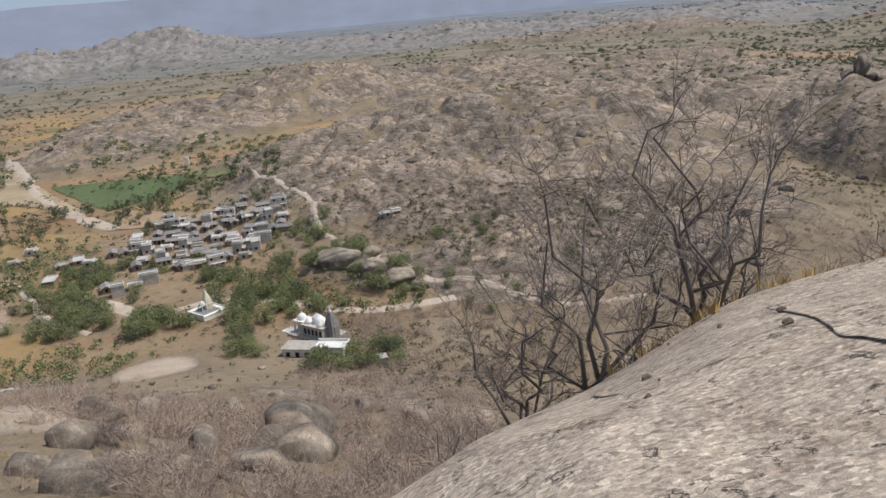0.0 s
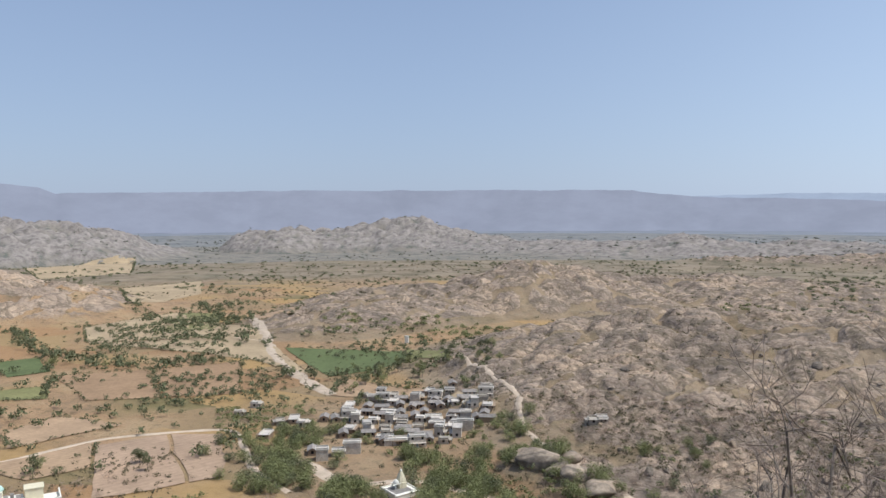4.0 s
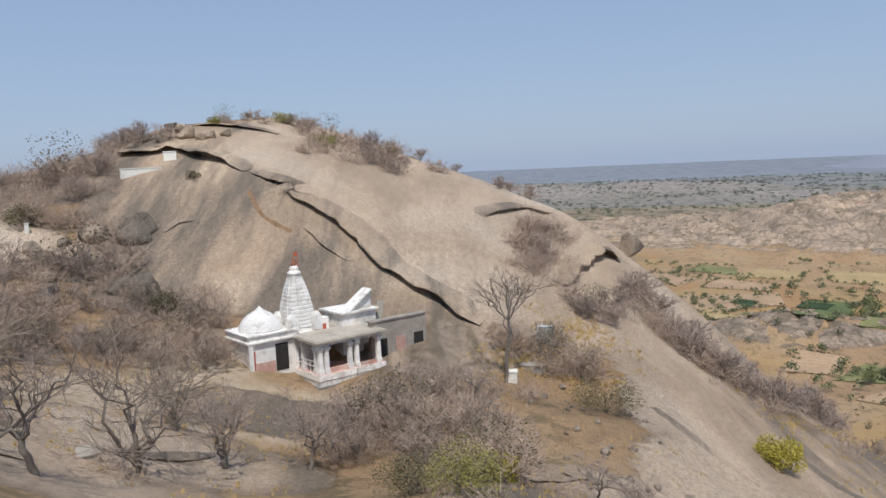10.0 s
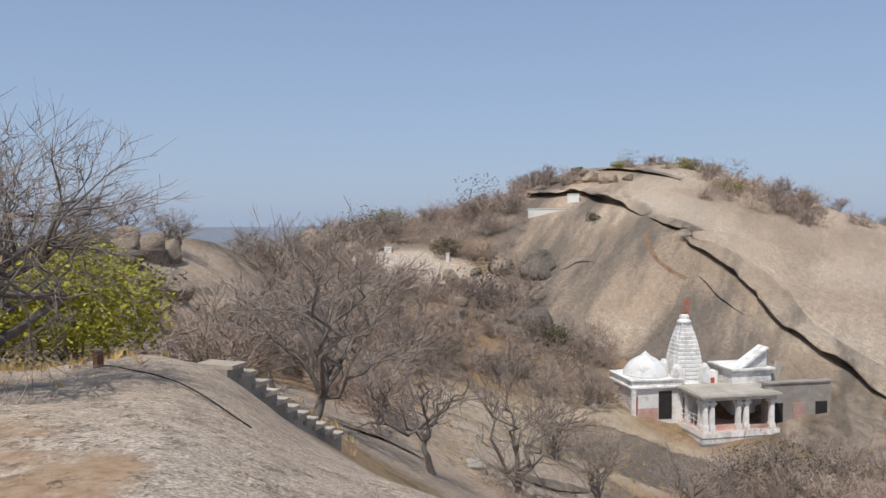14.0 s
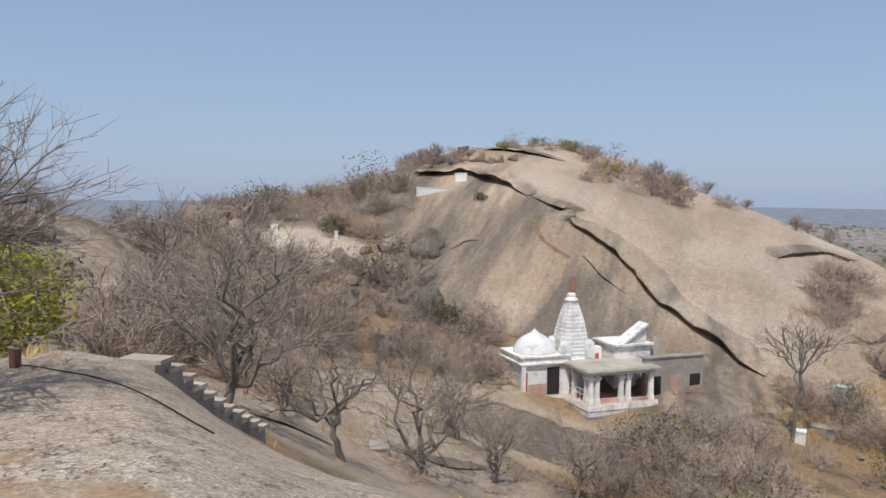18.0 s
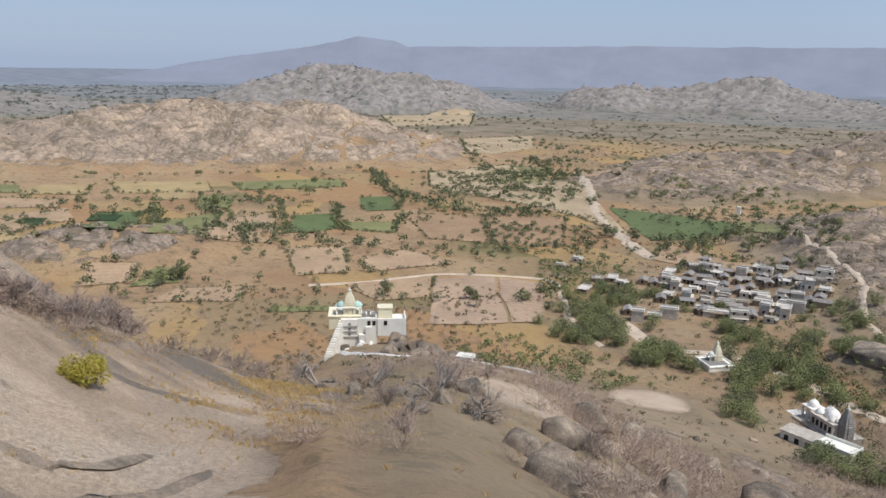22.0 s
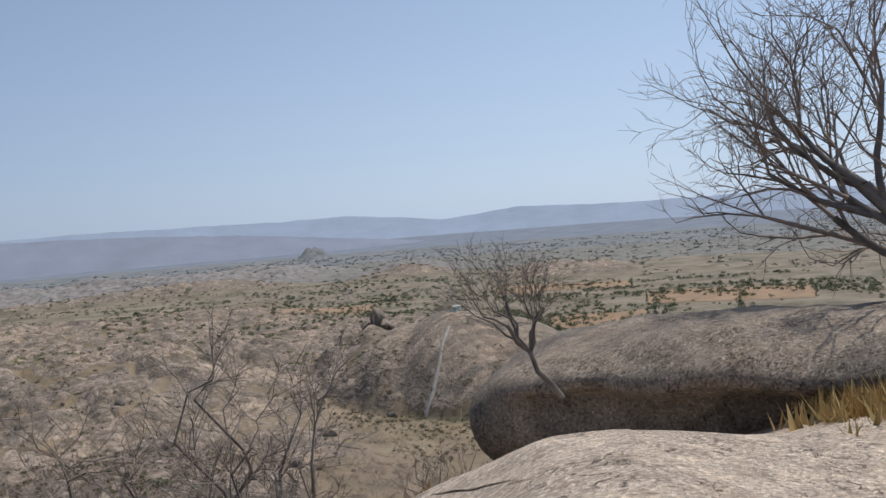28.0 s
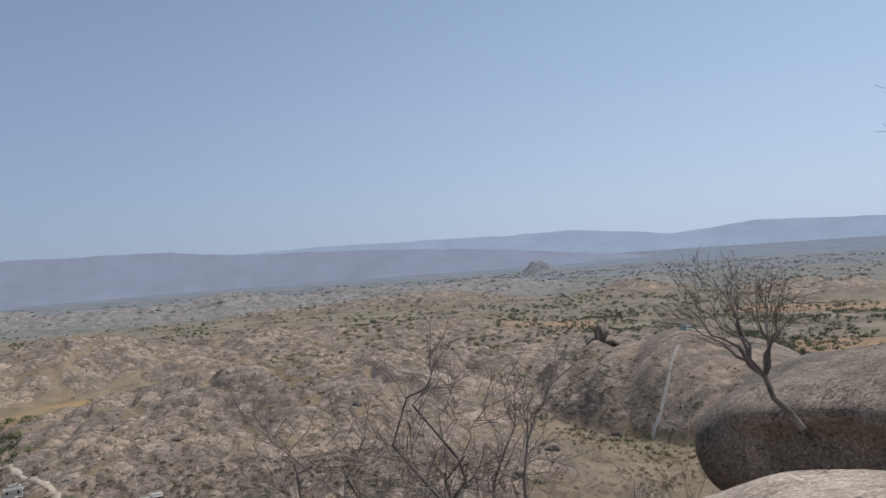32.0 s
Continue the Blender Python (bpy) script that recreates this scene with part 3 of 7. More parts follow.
# ---- the ground, one sheet from the summit to the horizon ----
def sheet(name, radii, mat, closed):
    azs = np.concatenate([np.arange(FINE0, FINE1, 0.23), np.arange(FINE1, FINE0 + 360, 2.0)])
    n, k = len(azs), len(radii)
    a, rr = np.meshgrid(np.radians(azs), radii)
    x, y = (-np.sin(a) * rr).ravel(), (np.cos(a) * rr).ravel()
    z, rocky, slab, tilled = land(x, y, True)
    co = np.stack([x, y, z], 1)
    i, j = np.meshgrid(np.arange(k - 1), np.arange(n), indexing="ij")
    jn = (j + 1) % n
    quads = np.stack([i * n + j, i * n + jn, (i + 1) * n + jn, (i + 1) * n + j], -1).reshape(-1, 4)[:, ::-1]
    # the outer shell of the dome is dry and clean, the face beneath it stained
    rim_az = np.interp(np.hypot(x, y), [66, 70, 72, 76, 82, 86, 90, 94, 98, 104, 112, 120], [86, 87.5, 90.3, 94.3, 96.4, 98.4, 100.9, 101.3, 103.5, 105.5, 106, 104])
    head = np.degrees(np.arctan2(-x, y))
    shell_dry = 0.7 * smooth(66, 70, np.hypot(x, y)) * smooth(150, 140, np.hypot(x, y)) * smooth(rim_az, rim_az - 0.8, head) * smooth(66, 72, head)
    zone = np.stack([rocky, slab, tilled, np.maximum(smooth(20, 14, np.hypot(x, y)) * (0.5 + 0.5 * smooth(70, 30, np.degrees(np.arctan2(-x, y)))), smooth(690, 760, np.hypot(x, y)) * smooth(1040, 1000, np.hypot(x, y)) * smooth(36, 42, np.degrees(np.arctan2(-x, y))) + 0.7 * smooth(50, 56, np.degrees(np.arctan2(-x, y))) * smooth(86, 78, np.degrees(np.arctan2(-x, y))) * smooth(80, 70, np.hypot(x, y)) * smooth(18, 24, np.hypot(x, y)))], 1)
    zone[:, 3] = np.maximum(zone[:, 3], shell_dry)
    dry_rock = np.maximum.reduce([near(x, y, 120.5, 87, 12, 9), near(x, y, 128, 98, 8, 8), 0.85 * near(x, y, 125.5, 32, 11, 10), 0.8 * near(x, y, 114, 41, 10, 8), 0.85 * near(x, y, 144, 9, 14, 12), 0.7 * near(x, y, 139, 55, 14, 12), 0.9 * near(x, y, 24.3, 212, 16, 16), 0.8 * near(x, y, 34, 118, 22, 9), 0.8 * near(x, y, 32, 96, 16, 14)])
    zone[:, 3] = np.maximum(zone[:, 3], 0.9 * dry_rock)
    # a pocket of orange grit on the summit slab
    grit = near(x, y, 154, 6.6, 2.0, 3.4)
    zone[:, 0] *= 1 - 0.56 * grit
    # tracts: dull scrub and haze beyond the dome, pale trodden sand in the hollow
    dist = np.hypot(x, y)
    # the first two terms also put distance haze into the soil colour
    dull = np.maximum.reduce([smooth(-13, -22, head) * smooth(470, 560, dist), smooth(930, 1150, dist), 0.65 * smooth(0.6, 0.1, tilled) * smooth(230, 250, dist) * smooth(36, 30, head), 0.6 * smooth(20, 40, dist) * smooth(236, 222, dist) * smooth(52, 44, head) * smooth(-62, -50, head), 0.7 * smooth(200, 230, dist) * smooth(-6, -12, head) * smooth(-70, -62, head), 0.3 * smooth(200, 220, dist) * smooth(420, 390, dist) * smooth(34, 30, head)])
    sand = np.maximum.reduce([near(x, y, 103, 53, 11, 8), near(x, y, 112, 50, 9, 9), near(x, y, 118, 46, 9, 7), near(x, y, 97, 52, 8, 6), near(x, y, 109, 62, 6, 8)])
    tract = np.stack([dull, sand, grit, np.ones_like(x)], 1)
    loops, starts = quads.ravel(), np.arange(len(quads)) * 4
    if closed:
        tract = np.concatenate([tract, [[0, 0, 0, 1]]])
        c = len(co)
        co = np.concatenate([co, [[0, 0, co[:n, 2].mean()]]])
        zone = np.concatenate([zone, [[1, 1, 0, 1]]])
        js = np.arange(n)
        fan = np.stack([(js + 1) % n, js, np.full(n, c)], 1)[:, ::-1]
        starts = np.concatenate([starts, len(loops) + np.arange(n) * 3])
        loops = np.concatenate([loops, fan.ravel()])
    me = bpy.data.meshes.new(name)
    me.vertices.add(len(co))
    me.vertices.foreach_set("co", co.astype(np.float32).ravel())
    me.loops.add(len(loops))
    me.loops.foreach_set("vertex_index", loops.astype(np.int32))
    me.polygons.add(len(starts))
    me.polygons.foreach_set("loop_start", starts.astype(np.int32))
    me.update(calc_edges=True)
    col = me.color_attributes.new("zone", "FLOAT_COLOR", "POINT")
    col.data.foreach_set("color", zone.astype(np.float32).ravel())
    col = me.color_attributes.new("tract", "FLOAT_COLOR", "POINT")
    col.data.foreach_set("color", tract.astype(np.float32).ravel())
    me.polygons.foreach_set("use_smooth", np.ones(len(starts), bool))
    me.materials.append(mat)
    return new(name, me)


ground = tagged(sheet("ground", np.concatenate([np.geomspace(0.7, 215, 230, endpoint=False), np.geomspace(215, 950, 330, endpoint=False), np.geomspace(950, 1450, 40)]), GROUND, True), "dry rocky land with granite slabs, fields and scrub", "ground", kind="structure")


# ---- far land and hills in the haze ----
# distance haze put into blue-grey base colour and emission
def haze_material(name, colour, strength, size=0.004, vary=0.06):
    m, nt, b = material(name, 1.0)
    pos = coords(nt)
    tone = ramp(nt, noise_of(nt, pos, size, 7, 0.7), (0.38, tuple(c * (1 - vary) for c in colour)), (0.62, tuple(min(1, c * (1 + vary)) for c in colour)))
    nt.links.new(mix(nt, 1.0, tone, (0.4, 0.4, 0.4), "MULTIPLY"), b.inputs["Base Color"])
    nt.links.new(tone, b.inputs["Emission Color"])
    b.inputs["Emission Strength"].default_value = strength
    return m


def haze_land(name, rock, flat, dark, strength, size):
    """Haze painted into colour and emission: pale rock hills, fields with dark trees between."""
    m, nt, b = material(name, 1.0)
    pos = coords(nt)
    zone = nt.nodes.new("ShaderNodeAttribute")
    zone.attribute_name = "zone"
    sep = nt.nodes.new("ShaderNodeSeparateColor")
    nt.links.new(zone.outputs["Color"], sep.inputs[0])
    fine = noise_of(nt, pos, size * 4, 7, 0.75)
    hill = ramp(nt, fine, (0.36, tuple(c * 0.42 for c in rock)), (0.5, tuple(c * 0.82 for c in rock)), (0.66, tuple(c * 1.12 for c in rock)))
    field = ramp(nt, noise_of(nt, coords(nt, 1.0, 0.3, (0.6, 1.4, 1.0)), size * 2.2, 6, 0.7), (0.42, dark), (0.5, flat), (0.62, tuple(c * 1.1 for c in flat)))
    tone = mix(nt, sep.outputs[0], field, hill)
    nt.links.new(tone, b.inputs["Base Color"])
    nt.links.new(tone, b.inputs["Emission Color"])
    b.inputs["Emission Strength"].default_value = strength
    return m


# haze by distance: greyer, bluer colours and stronger emission further out
FARLAND = haze_land("haze_painted_plain", (0.16, 0.172, 0.196), (0.152, 0.165, 0.188), (0.125, 0.142, 0.166), 0.36, 0.006)
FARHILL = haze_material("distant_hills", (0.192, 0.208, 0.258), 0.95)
PALEHILL = haze_material("haze_paled_hills", (0.235, 0.275, 0.345), 0.98)
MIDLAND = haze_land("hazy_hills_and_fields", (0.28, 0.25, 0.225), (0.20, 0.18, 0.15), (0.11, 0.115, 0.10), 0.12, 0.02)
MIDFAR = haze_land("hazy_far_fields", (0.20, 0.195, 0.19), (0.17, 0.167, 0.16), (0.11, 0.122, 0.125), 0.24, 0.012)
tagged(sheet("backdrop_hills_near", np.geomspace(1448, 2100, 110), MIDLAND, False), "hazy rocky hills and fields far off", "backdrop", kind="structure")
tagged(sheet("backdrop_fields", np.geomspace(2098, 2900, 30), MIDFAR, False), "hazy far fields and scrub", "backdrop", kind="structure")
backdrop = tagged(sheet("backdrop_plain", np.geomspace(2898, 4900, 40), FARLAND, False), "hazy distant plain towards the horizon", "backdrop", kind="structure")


def range_of_hills(name, r, line, seed, mat):
    """A long escarpment: its skyline as heading and elevation, folded by gullies."""
    azs = np.arange(line[0][0], line[-1][0], 0.12)
    el = np.interp(azs, [p[0] for p in line], [p[1] for p in line])
    top = r * np.tan(np.radians(el)) + fbm(azs * 40, azs * 0, 60, 4, seed) * 5
    verts, faces = [], []
    steps = 14
    for i, a in enumerate(azs):
        for s in range(steps):
            t = s / (steps - 1)
            fold = float(fbm(np.array([a * 40.0]), np.array([t * 30.0]), 90, 2, seed + 3)[0])
            d = r - 420 * (1 - t) + 60 * fold * (1 - t)
            x, y = at(a, d)
            verts.append((x, y, -100 + (top[i] + 100) * t ** 1.15))
    for i in range(len(azs) - 1):
        for s in range(steps - 1):
            k = i * steps + s
            faces.append((k, k + 1, k + steps + 1, k + steps))
    me = bpy.data.meshes.new(name)
    me.from_pydata(verts, [], faces)
    me.materials.append(mat)
    for p in me.polygons:
        p.use_smooth = True
    return tagged(new(name, me), "long blue hazy escarpment on the horizon", "hills", kind="structure")


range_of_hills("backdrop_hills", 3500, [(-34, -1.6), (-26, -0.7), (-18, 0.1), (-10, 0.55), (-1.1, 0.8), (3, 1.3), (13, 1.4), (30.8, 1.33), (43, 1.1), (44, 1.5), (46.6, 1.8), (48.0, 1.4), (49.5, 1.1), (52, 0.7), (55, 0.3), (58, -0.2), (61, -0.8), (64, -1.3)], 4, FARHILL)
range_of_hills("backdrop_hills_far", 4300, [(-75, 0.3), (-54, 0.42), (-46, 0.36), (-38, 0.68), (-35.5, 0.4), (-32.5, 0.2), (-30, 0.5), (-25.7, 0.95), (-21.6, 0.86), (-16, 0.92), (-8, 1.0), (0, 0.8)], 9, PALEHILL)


# ---- building tools ----
def mesh(name, verts, faces, mat, flat=True):
    me = bpy.data.meshes.new(name)
    me.from_pydata([tuple(v) for v in verts], [], faces)
    me.materials.append(mat)
    if not flat:
        me.polygons.foreach_set("use_smooth", np.ones(len(me.polygons), bool))
    me.update()
    return me


def part(name, data, parent, label=""):
    ob = new(name, data)
    ob.parent = parent
    if label:
        ob["label"] = label
    return ob


def holder(name, m):
    ob = new(name)
    ob.matrix_world = m
    return ob


def box(x0, x1, y0, y1, z0, z1):
    v = [(x, y, z) for z in (z0, z1) for y in (y0, y1) for x in (x0, x1)]
    return v, [(0, 2, 3, 1), (4, 5, 7, 6), (0, 1, 5, 4), (2, 6, 7, 3), (0, 4, 6, 2), (1, 3, 7, 5)]


def join(*pieces):
    verts, faces = [], []
    for v, f in pieces:
        o = len(verts)
        verts += list(v)
        faces += [tuple(i + o for i in q) for q in f]
    return verts, faces


def lathe(profile, n, cx=0.0, cy=0.0, ribs=0.0):
    """A turned body from radius and height pairs; ribs makes a scalloped plan."""
    verts, faces = [], []
    for r, z in profile:
        for k in range(n):
            a = 2 * math.pi * k / n
            q = r * (1 + ribs * math.cos(8 * a))
            verts.append((cx + q * math.cos(a), cy + q * math.sin(a), z))
    for i in range(len(profile) - 1):
        for k in range(n):
            faces.append((i * n + k, i * n + (k + 1) % n, (i + 1) * n + (k + 1) % n, (i + 1) * n + k))
    faces.append(tuple(range(n))[::-1])
    faces.append(tuple((len(profile) - 1) * n + k for k in range(n)))
    return verts, faces


def tower(levels, cx=0.0, cy=0.0):
    """A square body stepped and tapered from half width and height pairs, with a proud middle rib on each face."""
    verts, faces = [], []
    n = 12
    for w, z in levels:
        p, c = w * 1.12, w * 0.42
        ring = [(-w, -w), (-c, -w), (-c, -p), (c, -p), (c, -w), (w, -w), (w, -c), (p, -c), (p, c), (w, c), (w, w), (c, w), (c, p), (-c, p), (-c, w), (-w, w), (-w, c), (-p, c), (-p, -c), (-w, -c)]
        n = len(ring)
        verts += [(cx + a, cy + b, z) for a, b in ring]
    for i in range(len(levels) - 1):
        for k in range(n):
            faces.append((i * n + k, i * n + (k + 1) % n, (i + 1) * n + (k + 1) % n, (i + 1) * n + k))
    faces.append(tuple((len(levels) - 1) * n + k for k in range(n)))
    return verts, faces


def plain_material(name, colour, rough=0.85, vary=0.25, scale=1.5, grime=0.0, grime_colour=(0.2, 0.17, 0.14)):
    m, nt, b = material(name, rough)
    tc = nt.nodes.new("ShaderNodeTexCoord")
    n1 = noise_of(nt, tc.outputs["Object"], scale, 6, 0.65)
    n2 = noise_of(nt, tc.outputs["Object"], scale * 9, 4, 0.6)
    lo, hi = tuple(c * (1 - vary) for c in colour), tuple(min(1.0, c * (1 + vary * 0.7)) for c in colour)
    col = ramp(nt, n1, (0.3, lo), (0.7, hi))
    col = mix(nt, 0.35, col, ramp(nt, n2, (0.3, (0.7, 0.7, 0.7)), (0.6, (1.1, 1.1, 1.1))), "MULTIPLY")
    if grime:
        col = mix(nt, maths(nt, "MULTIPLY", ramp(nt, noise_of(nt, tc.outputs["Object"], scale * 0.8, 7, 0.75), (0.48, (0, 0, 0)), (0.62, (1, 1, 1))), grime), col, grime_colour)
    info = nt.nodes.new("ShaderNodeObjectInfo")
    tint = ramp(nt, info.outputs["Random"], (0.0, (0.82, 0.82, 0.82)), (1.0, (1.12, 1.1, 1.08)))
    col = mix(nt, 1.0, col, tint, "MULTIPLY")
    nt.links.new(col, b.inputs["Base Color"])
    bump(nt, b, n2, 0.25, 0.02)
    return m


def leaf_material(name, dark, light):
    m, nt, b = material(name, 0.75)
    g = nt.nodes.new("ShaderNodeNewGeometry")
    info = nt.nodes.new("ShaderNodeObjectInfo")
    k = maths(nt, "ADD", maths(nt, "MULTIPLY", g.outputs["Random Per Island"], 0.6), maths(nt, "MULTIPLY", info.outputs["Random"], 0.4))
    nt.links.new(ramp(nt, k, (0.1, dark), (0.9, light)), b.inputs["Base Color"])
    b.inputs["Subsurface Weight"].default_value = 0.0
    return m


WHITE = plain_material("whitewash", (0.84, 0.815, 0.77), 0.85, 0.1, 1.1, 0.6, (0.42, 0.37, 0.32))
WHITE2 = plain_material("clean_whitewash", (0.82, 0.80, 0.72), 0.8, 0.08, 0.7, 0.2, (0.55, 0.5, 0.4))
CREAM = plain_material("cream_paint", (0.74, 0.68, 0.50), 0.8, 0.1)
AQUA = plain_material("pale_green_paint", (0.45, 0.62, 0.56), 0.8, 0.12)
RED = plain_material("red_paint", (0.52, 0.13, 0.08), 0.8, 0.2)
PINK = plain_material("worn_pink_paint", (0.55, 0.33, 0.27), 0.85, 0.25, 1.0, 0.5, (0.6, 0.56, 0.5))
GREYST = plain_material("grey_stone", (0.30, 0.28, 0.255), 0.9, 0.3, 1.2, 0.4, (0.13, 0.12, 0.11))
CONC = plain_material("weathered_concrete", (0.42, 0.38, 0.32), 0.9, 0.25, 0.7, 0.4, (0.2, 0.18, 0.15))
OLDWALL = plain_material("old_plastered_wall", (0.36, 0.32, 0.275), 0.95, 0.25, 0.8, 0.5, (0.24, 0.2, 0.17))
STEPST = plain_material("pale_step_stone", (0.50, 0.42, 0.33), 0.9, 0.25, 2.0, 0.3)
LIME = plain_material("worn_limewash", (0.56, 0.51, 0.44), 0.9, 0.25, 0.8, 0.6, (0.32, 0.27, 0.22))
MUD = plain_material("mud_wall", (0.33, 0.25, 0.18), 0.95, 0.25)
TILE = plain_material("grey_roof_tiles", (0.29, 0.265, 0.24), 0.9, 0.35, 0.8, 0.4, (0.30, 0.28, 0.26))
TIN = plain_material("pale_sheet_roof", (0.58, 0.545, 0.49), 0.95, 0.2, 0.6, 0.35, (0.3, 0.26, 0.22))
# near-black also stands in for the unlit insides of doorways and windows
DARK = plain_material("dark_opening", (0.035, 0.032, 0.03), 0.9, 0.3)
BLUE = plain_material("faded_blue_paint", (0.20, 0.33, 0.45), 0.8, 0.2)
BARK = plain_material("grey_bark", (0.2, 0.17, 0.145), 0.95, 0.45, 3.0, 0.45, (0.26, 0.235, 0.21))
TWIG = plain_material("dry_twigs", (0.33, 0.265, 0.215), 0.95, 0.35, 2.0)
DARKTWIG = plain_material("dark_dry_twigs", (0.27, 0.22, 0.18), 0.95, 0.35, 2.0)
TWIGR = plain_material("brown_thicket_twigs", (0.45, 0.345, 0.27), 0.95, 0.3, 2.0)
MAUVE = plain_material("grey_mauve_twigs", (0.37, 0.295, 0.25), 0.95, 0.3, 2.0)
TWIGP = plain_material("pale_dead_wood", (0.34, 0.30, 0.265), 0.95, 0.3, 2.0)
LEAF = leaf_material("tree_leaves", (0.115, 0.13, 0.05), (0.28, 0.29, 0.125))
LEAFD = leaf_material("dark_tree_leaves", (0.075, 0.086, 0.042), (0.20, 0.205, 0.105))
LEAFY = leaf_material("yellow_green_leaves", (0.20, 0.19, 0.022), (0.52, 0.47, 0.055))
LEAFG = leaf_material("dull_yellow_green_leaves", (0.13, 0.125, 0.035), (0.31, 0.28, 0.085))
# far leaves paled and greyed in the base colour for distance haze
LEAFH = leaf_material("haze_greyed_foliage", (0.10, 0.11, 0.085), (0.17, 0.175, 0.135))
LEAFO = leaf_material("olive_scrub_leaves", (0.075, 0.068, 0.04), (0.19, 0.16, 0.085))
LEAFC = leaf_material("ochre_bush_leaves", (0.24, 0.205, 0.03), (0.5, 0.41, 0.07))
GRASS = leaf_material("straw_grass", (0.40, 0.27, 0.10), (0.66, 0.47, 0.20))
TRACK = plain_material("pale_dust_track", (0.55, 0.45, 0.345), 0.95, 0.2, 0.3, 0.4, (0.45, 0.35, 0.26))


def rock_material():
    m, nt, b = material("boulder_granite")
    col, relief = granite_colour(nt, coords(nt))
    stain = ramp(nt, noise_of(nt, coords(nt), 0.35, 6, 0.7), (0.38, (0.45, 0.44, 0.43)), (0.62, (0.95, 0.93, 0.9)))
    col = mix(nt, 1.0, col, (0.93, 0.91, 0.88), "MULTIPLY")
    nt.links.new(mix(nt, 0.85, col, stain, "MULTIPLY"), b.inputs["Base Color"])
    bump(nt, b, relief, 0.8, 0.12)
    return m


ROCK = rock_material()
def shell_material(name, tint, dry):
    m, nt, b = material(name)
    v = nt.nodes.new("ShaderNodeValue")
    v.outputs[0].default_value = dry
    col, relief = granite_colour(nt, coords(nt), v.outputs[0])
    nt.links.new(mix(nt, 1.0, col, tint, "MULTIPLY"), b.inputs["Base Color"])
    bump(nt, b, relief, 0.8, 0.12)
    return m


SHELL = shell_material("granite_shell", (0.85, 0.80, 0.735), 0.0)
SHEET = shell_material("summit_granite_sheet", (1.0, 1.0, 1.0), 1.0)


# ---- plants ----
def tube(path, radii, sides, verts, faces):
    """A tapered limb along a path."""
    o = len(verts)
    for i, p in enumerate(path):
        d = (path[min(i + 1, len(path) - 1)] - path[max(i - 1, 0)])
        d = d.normalized() if d.length > 1e-6 else Vector((0, 0, 1))
        u = d.cross(Vector((0.31, 0.87, 0.38)))
        u = u.normalized() if u.length > 1e-3 else Vector((1, 0, 0))
        w = d.cross(u)
        for k in range(sides):
            a = 2 * math.pi * k / sides
            verts.append(p + (u * math.cos(a) + w * math.sin(a)) * radii[i])
    for i in range(len(path) - 1):
        for k in range(sides):
            faces.append((o + i * sides + k, o + i * sides + (k + 1) % sides, o + (i + 1) * sides + (k + 1) % sides, o + (i + 1) * sides + k))


def limb(rng, start, way, length, r0, r1, bend, lift, n):
    path, p, d = [start.copy()], start.copy(), way.normalized()
    for i in range(n):
        d = (d + Vector((rng.gauss(0, bend), rng.gauss(0, bend), rng.gauss(0, bend) + lift))).normalized()
        p = p + d * (length / n)
        path.append(p.copy())
    return path, [r0 + (r1 - r0) * i / n for i in range(n + 1)], d


def grow(seed, stems, length, radius, levels, kids, spread, bend=0.16, lift=0.05, shrink=0.62, lean=(0, 0), thin=0.006, flare=0.45):
    """Bare limbs by order: a list of (verts, faces), trunk first. lean tips the stems over."""
    rng = random.Random(seed)
    out = [([], []) for _ in range(levels + 1)]
    todo = []
    for s in range(stems):
        a = rng.uniform(0, 6.283)
        t = flare if stems > 1 else 0.06
        way = Vector((math.cos(a) * t * rng.uniform(0.4, 1.3) + lean[0], math.sin(a) * t * rng.uniform(0.4, 1.3) + lean[1], 1.0))
        todo.append((0, Vector((math.cos(a) * radius * (1.2 if stems > 1 else 0), math.sin(a) * radius * (1.2 if stems > 1 else 0), -0.15)), way, length * rng.uniform(0.75, 1.1), radius * rng.uniform(0.75, 1.1)))
    while todo:
        lv, start, way, ln, r = todo.pop()
        n = (6, 5, 3, 2, 2, 2)[lv]
        path, radii, end = limb(rng, start, way, ln, max(r, thin), max(r * (0.55 if lv < levels else 0.3), thin * 0.6), bend * (0.45, 1.1, 1.5, 1.8, 2.0, 2.0)[lv], lift, n)
        tube(path, radii, (7, 5, 4, 3, 3, 3)[lv], *out[lv])
        if lv >= levels:
            continue
        for c in range(kids[lv]):
            f = 1.0 if c == 0 else rng.uniform(0.3, 1.0)
            i = min(int(f * n), n - 1)
            at_ = path[i].lerp(path[i + 1], f * n - i)
            d = (path[i + 1] - path[i]).normalized()
            side = Vector((rng.gauss(0, 1), rng.gauss(0, 1), rng.gauss(0, 0.6))).normalized()
            w = (d + side * spread * rng.uniform(0.6, 1.3) + Vector((0, 0, lift))).normalized()
            todo.append((lv + 1, at_, w, ln * shrink * rng.uniform(0.7, 1.15), radii[i] * rng.uniform(0.5, 0.72)))
    return out


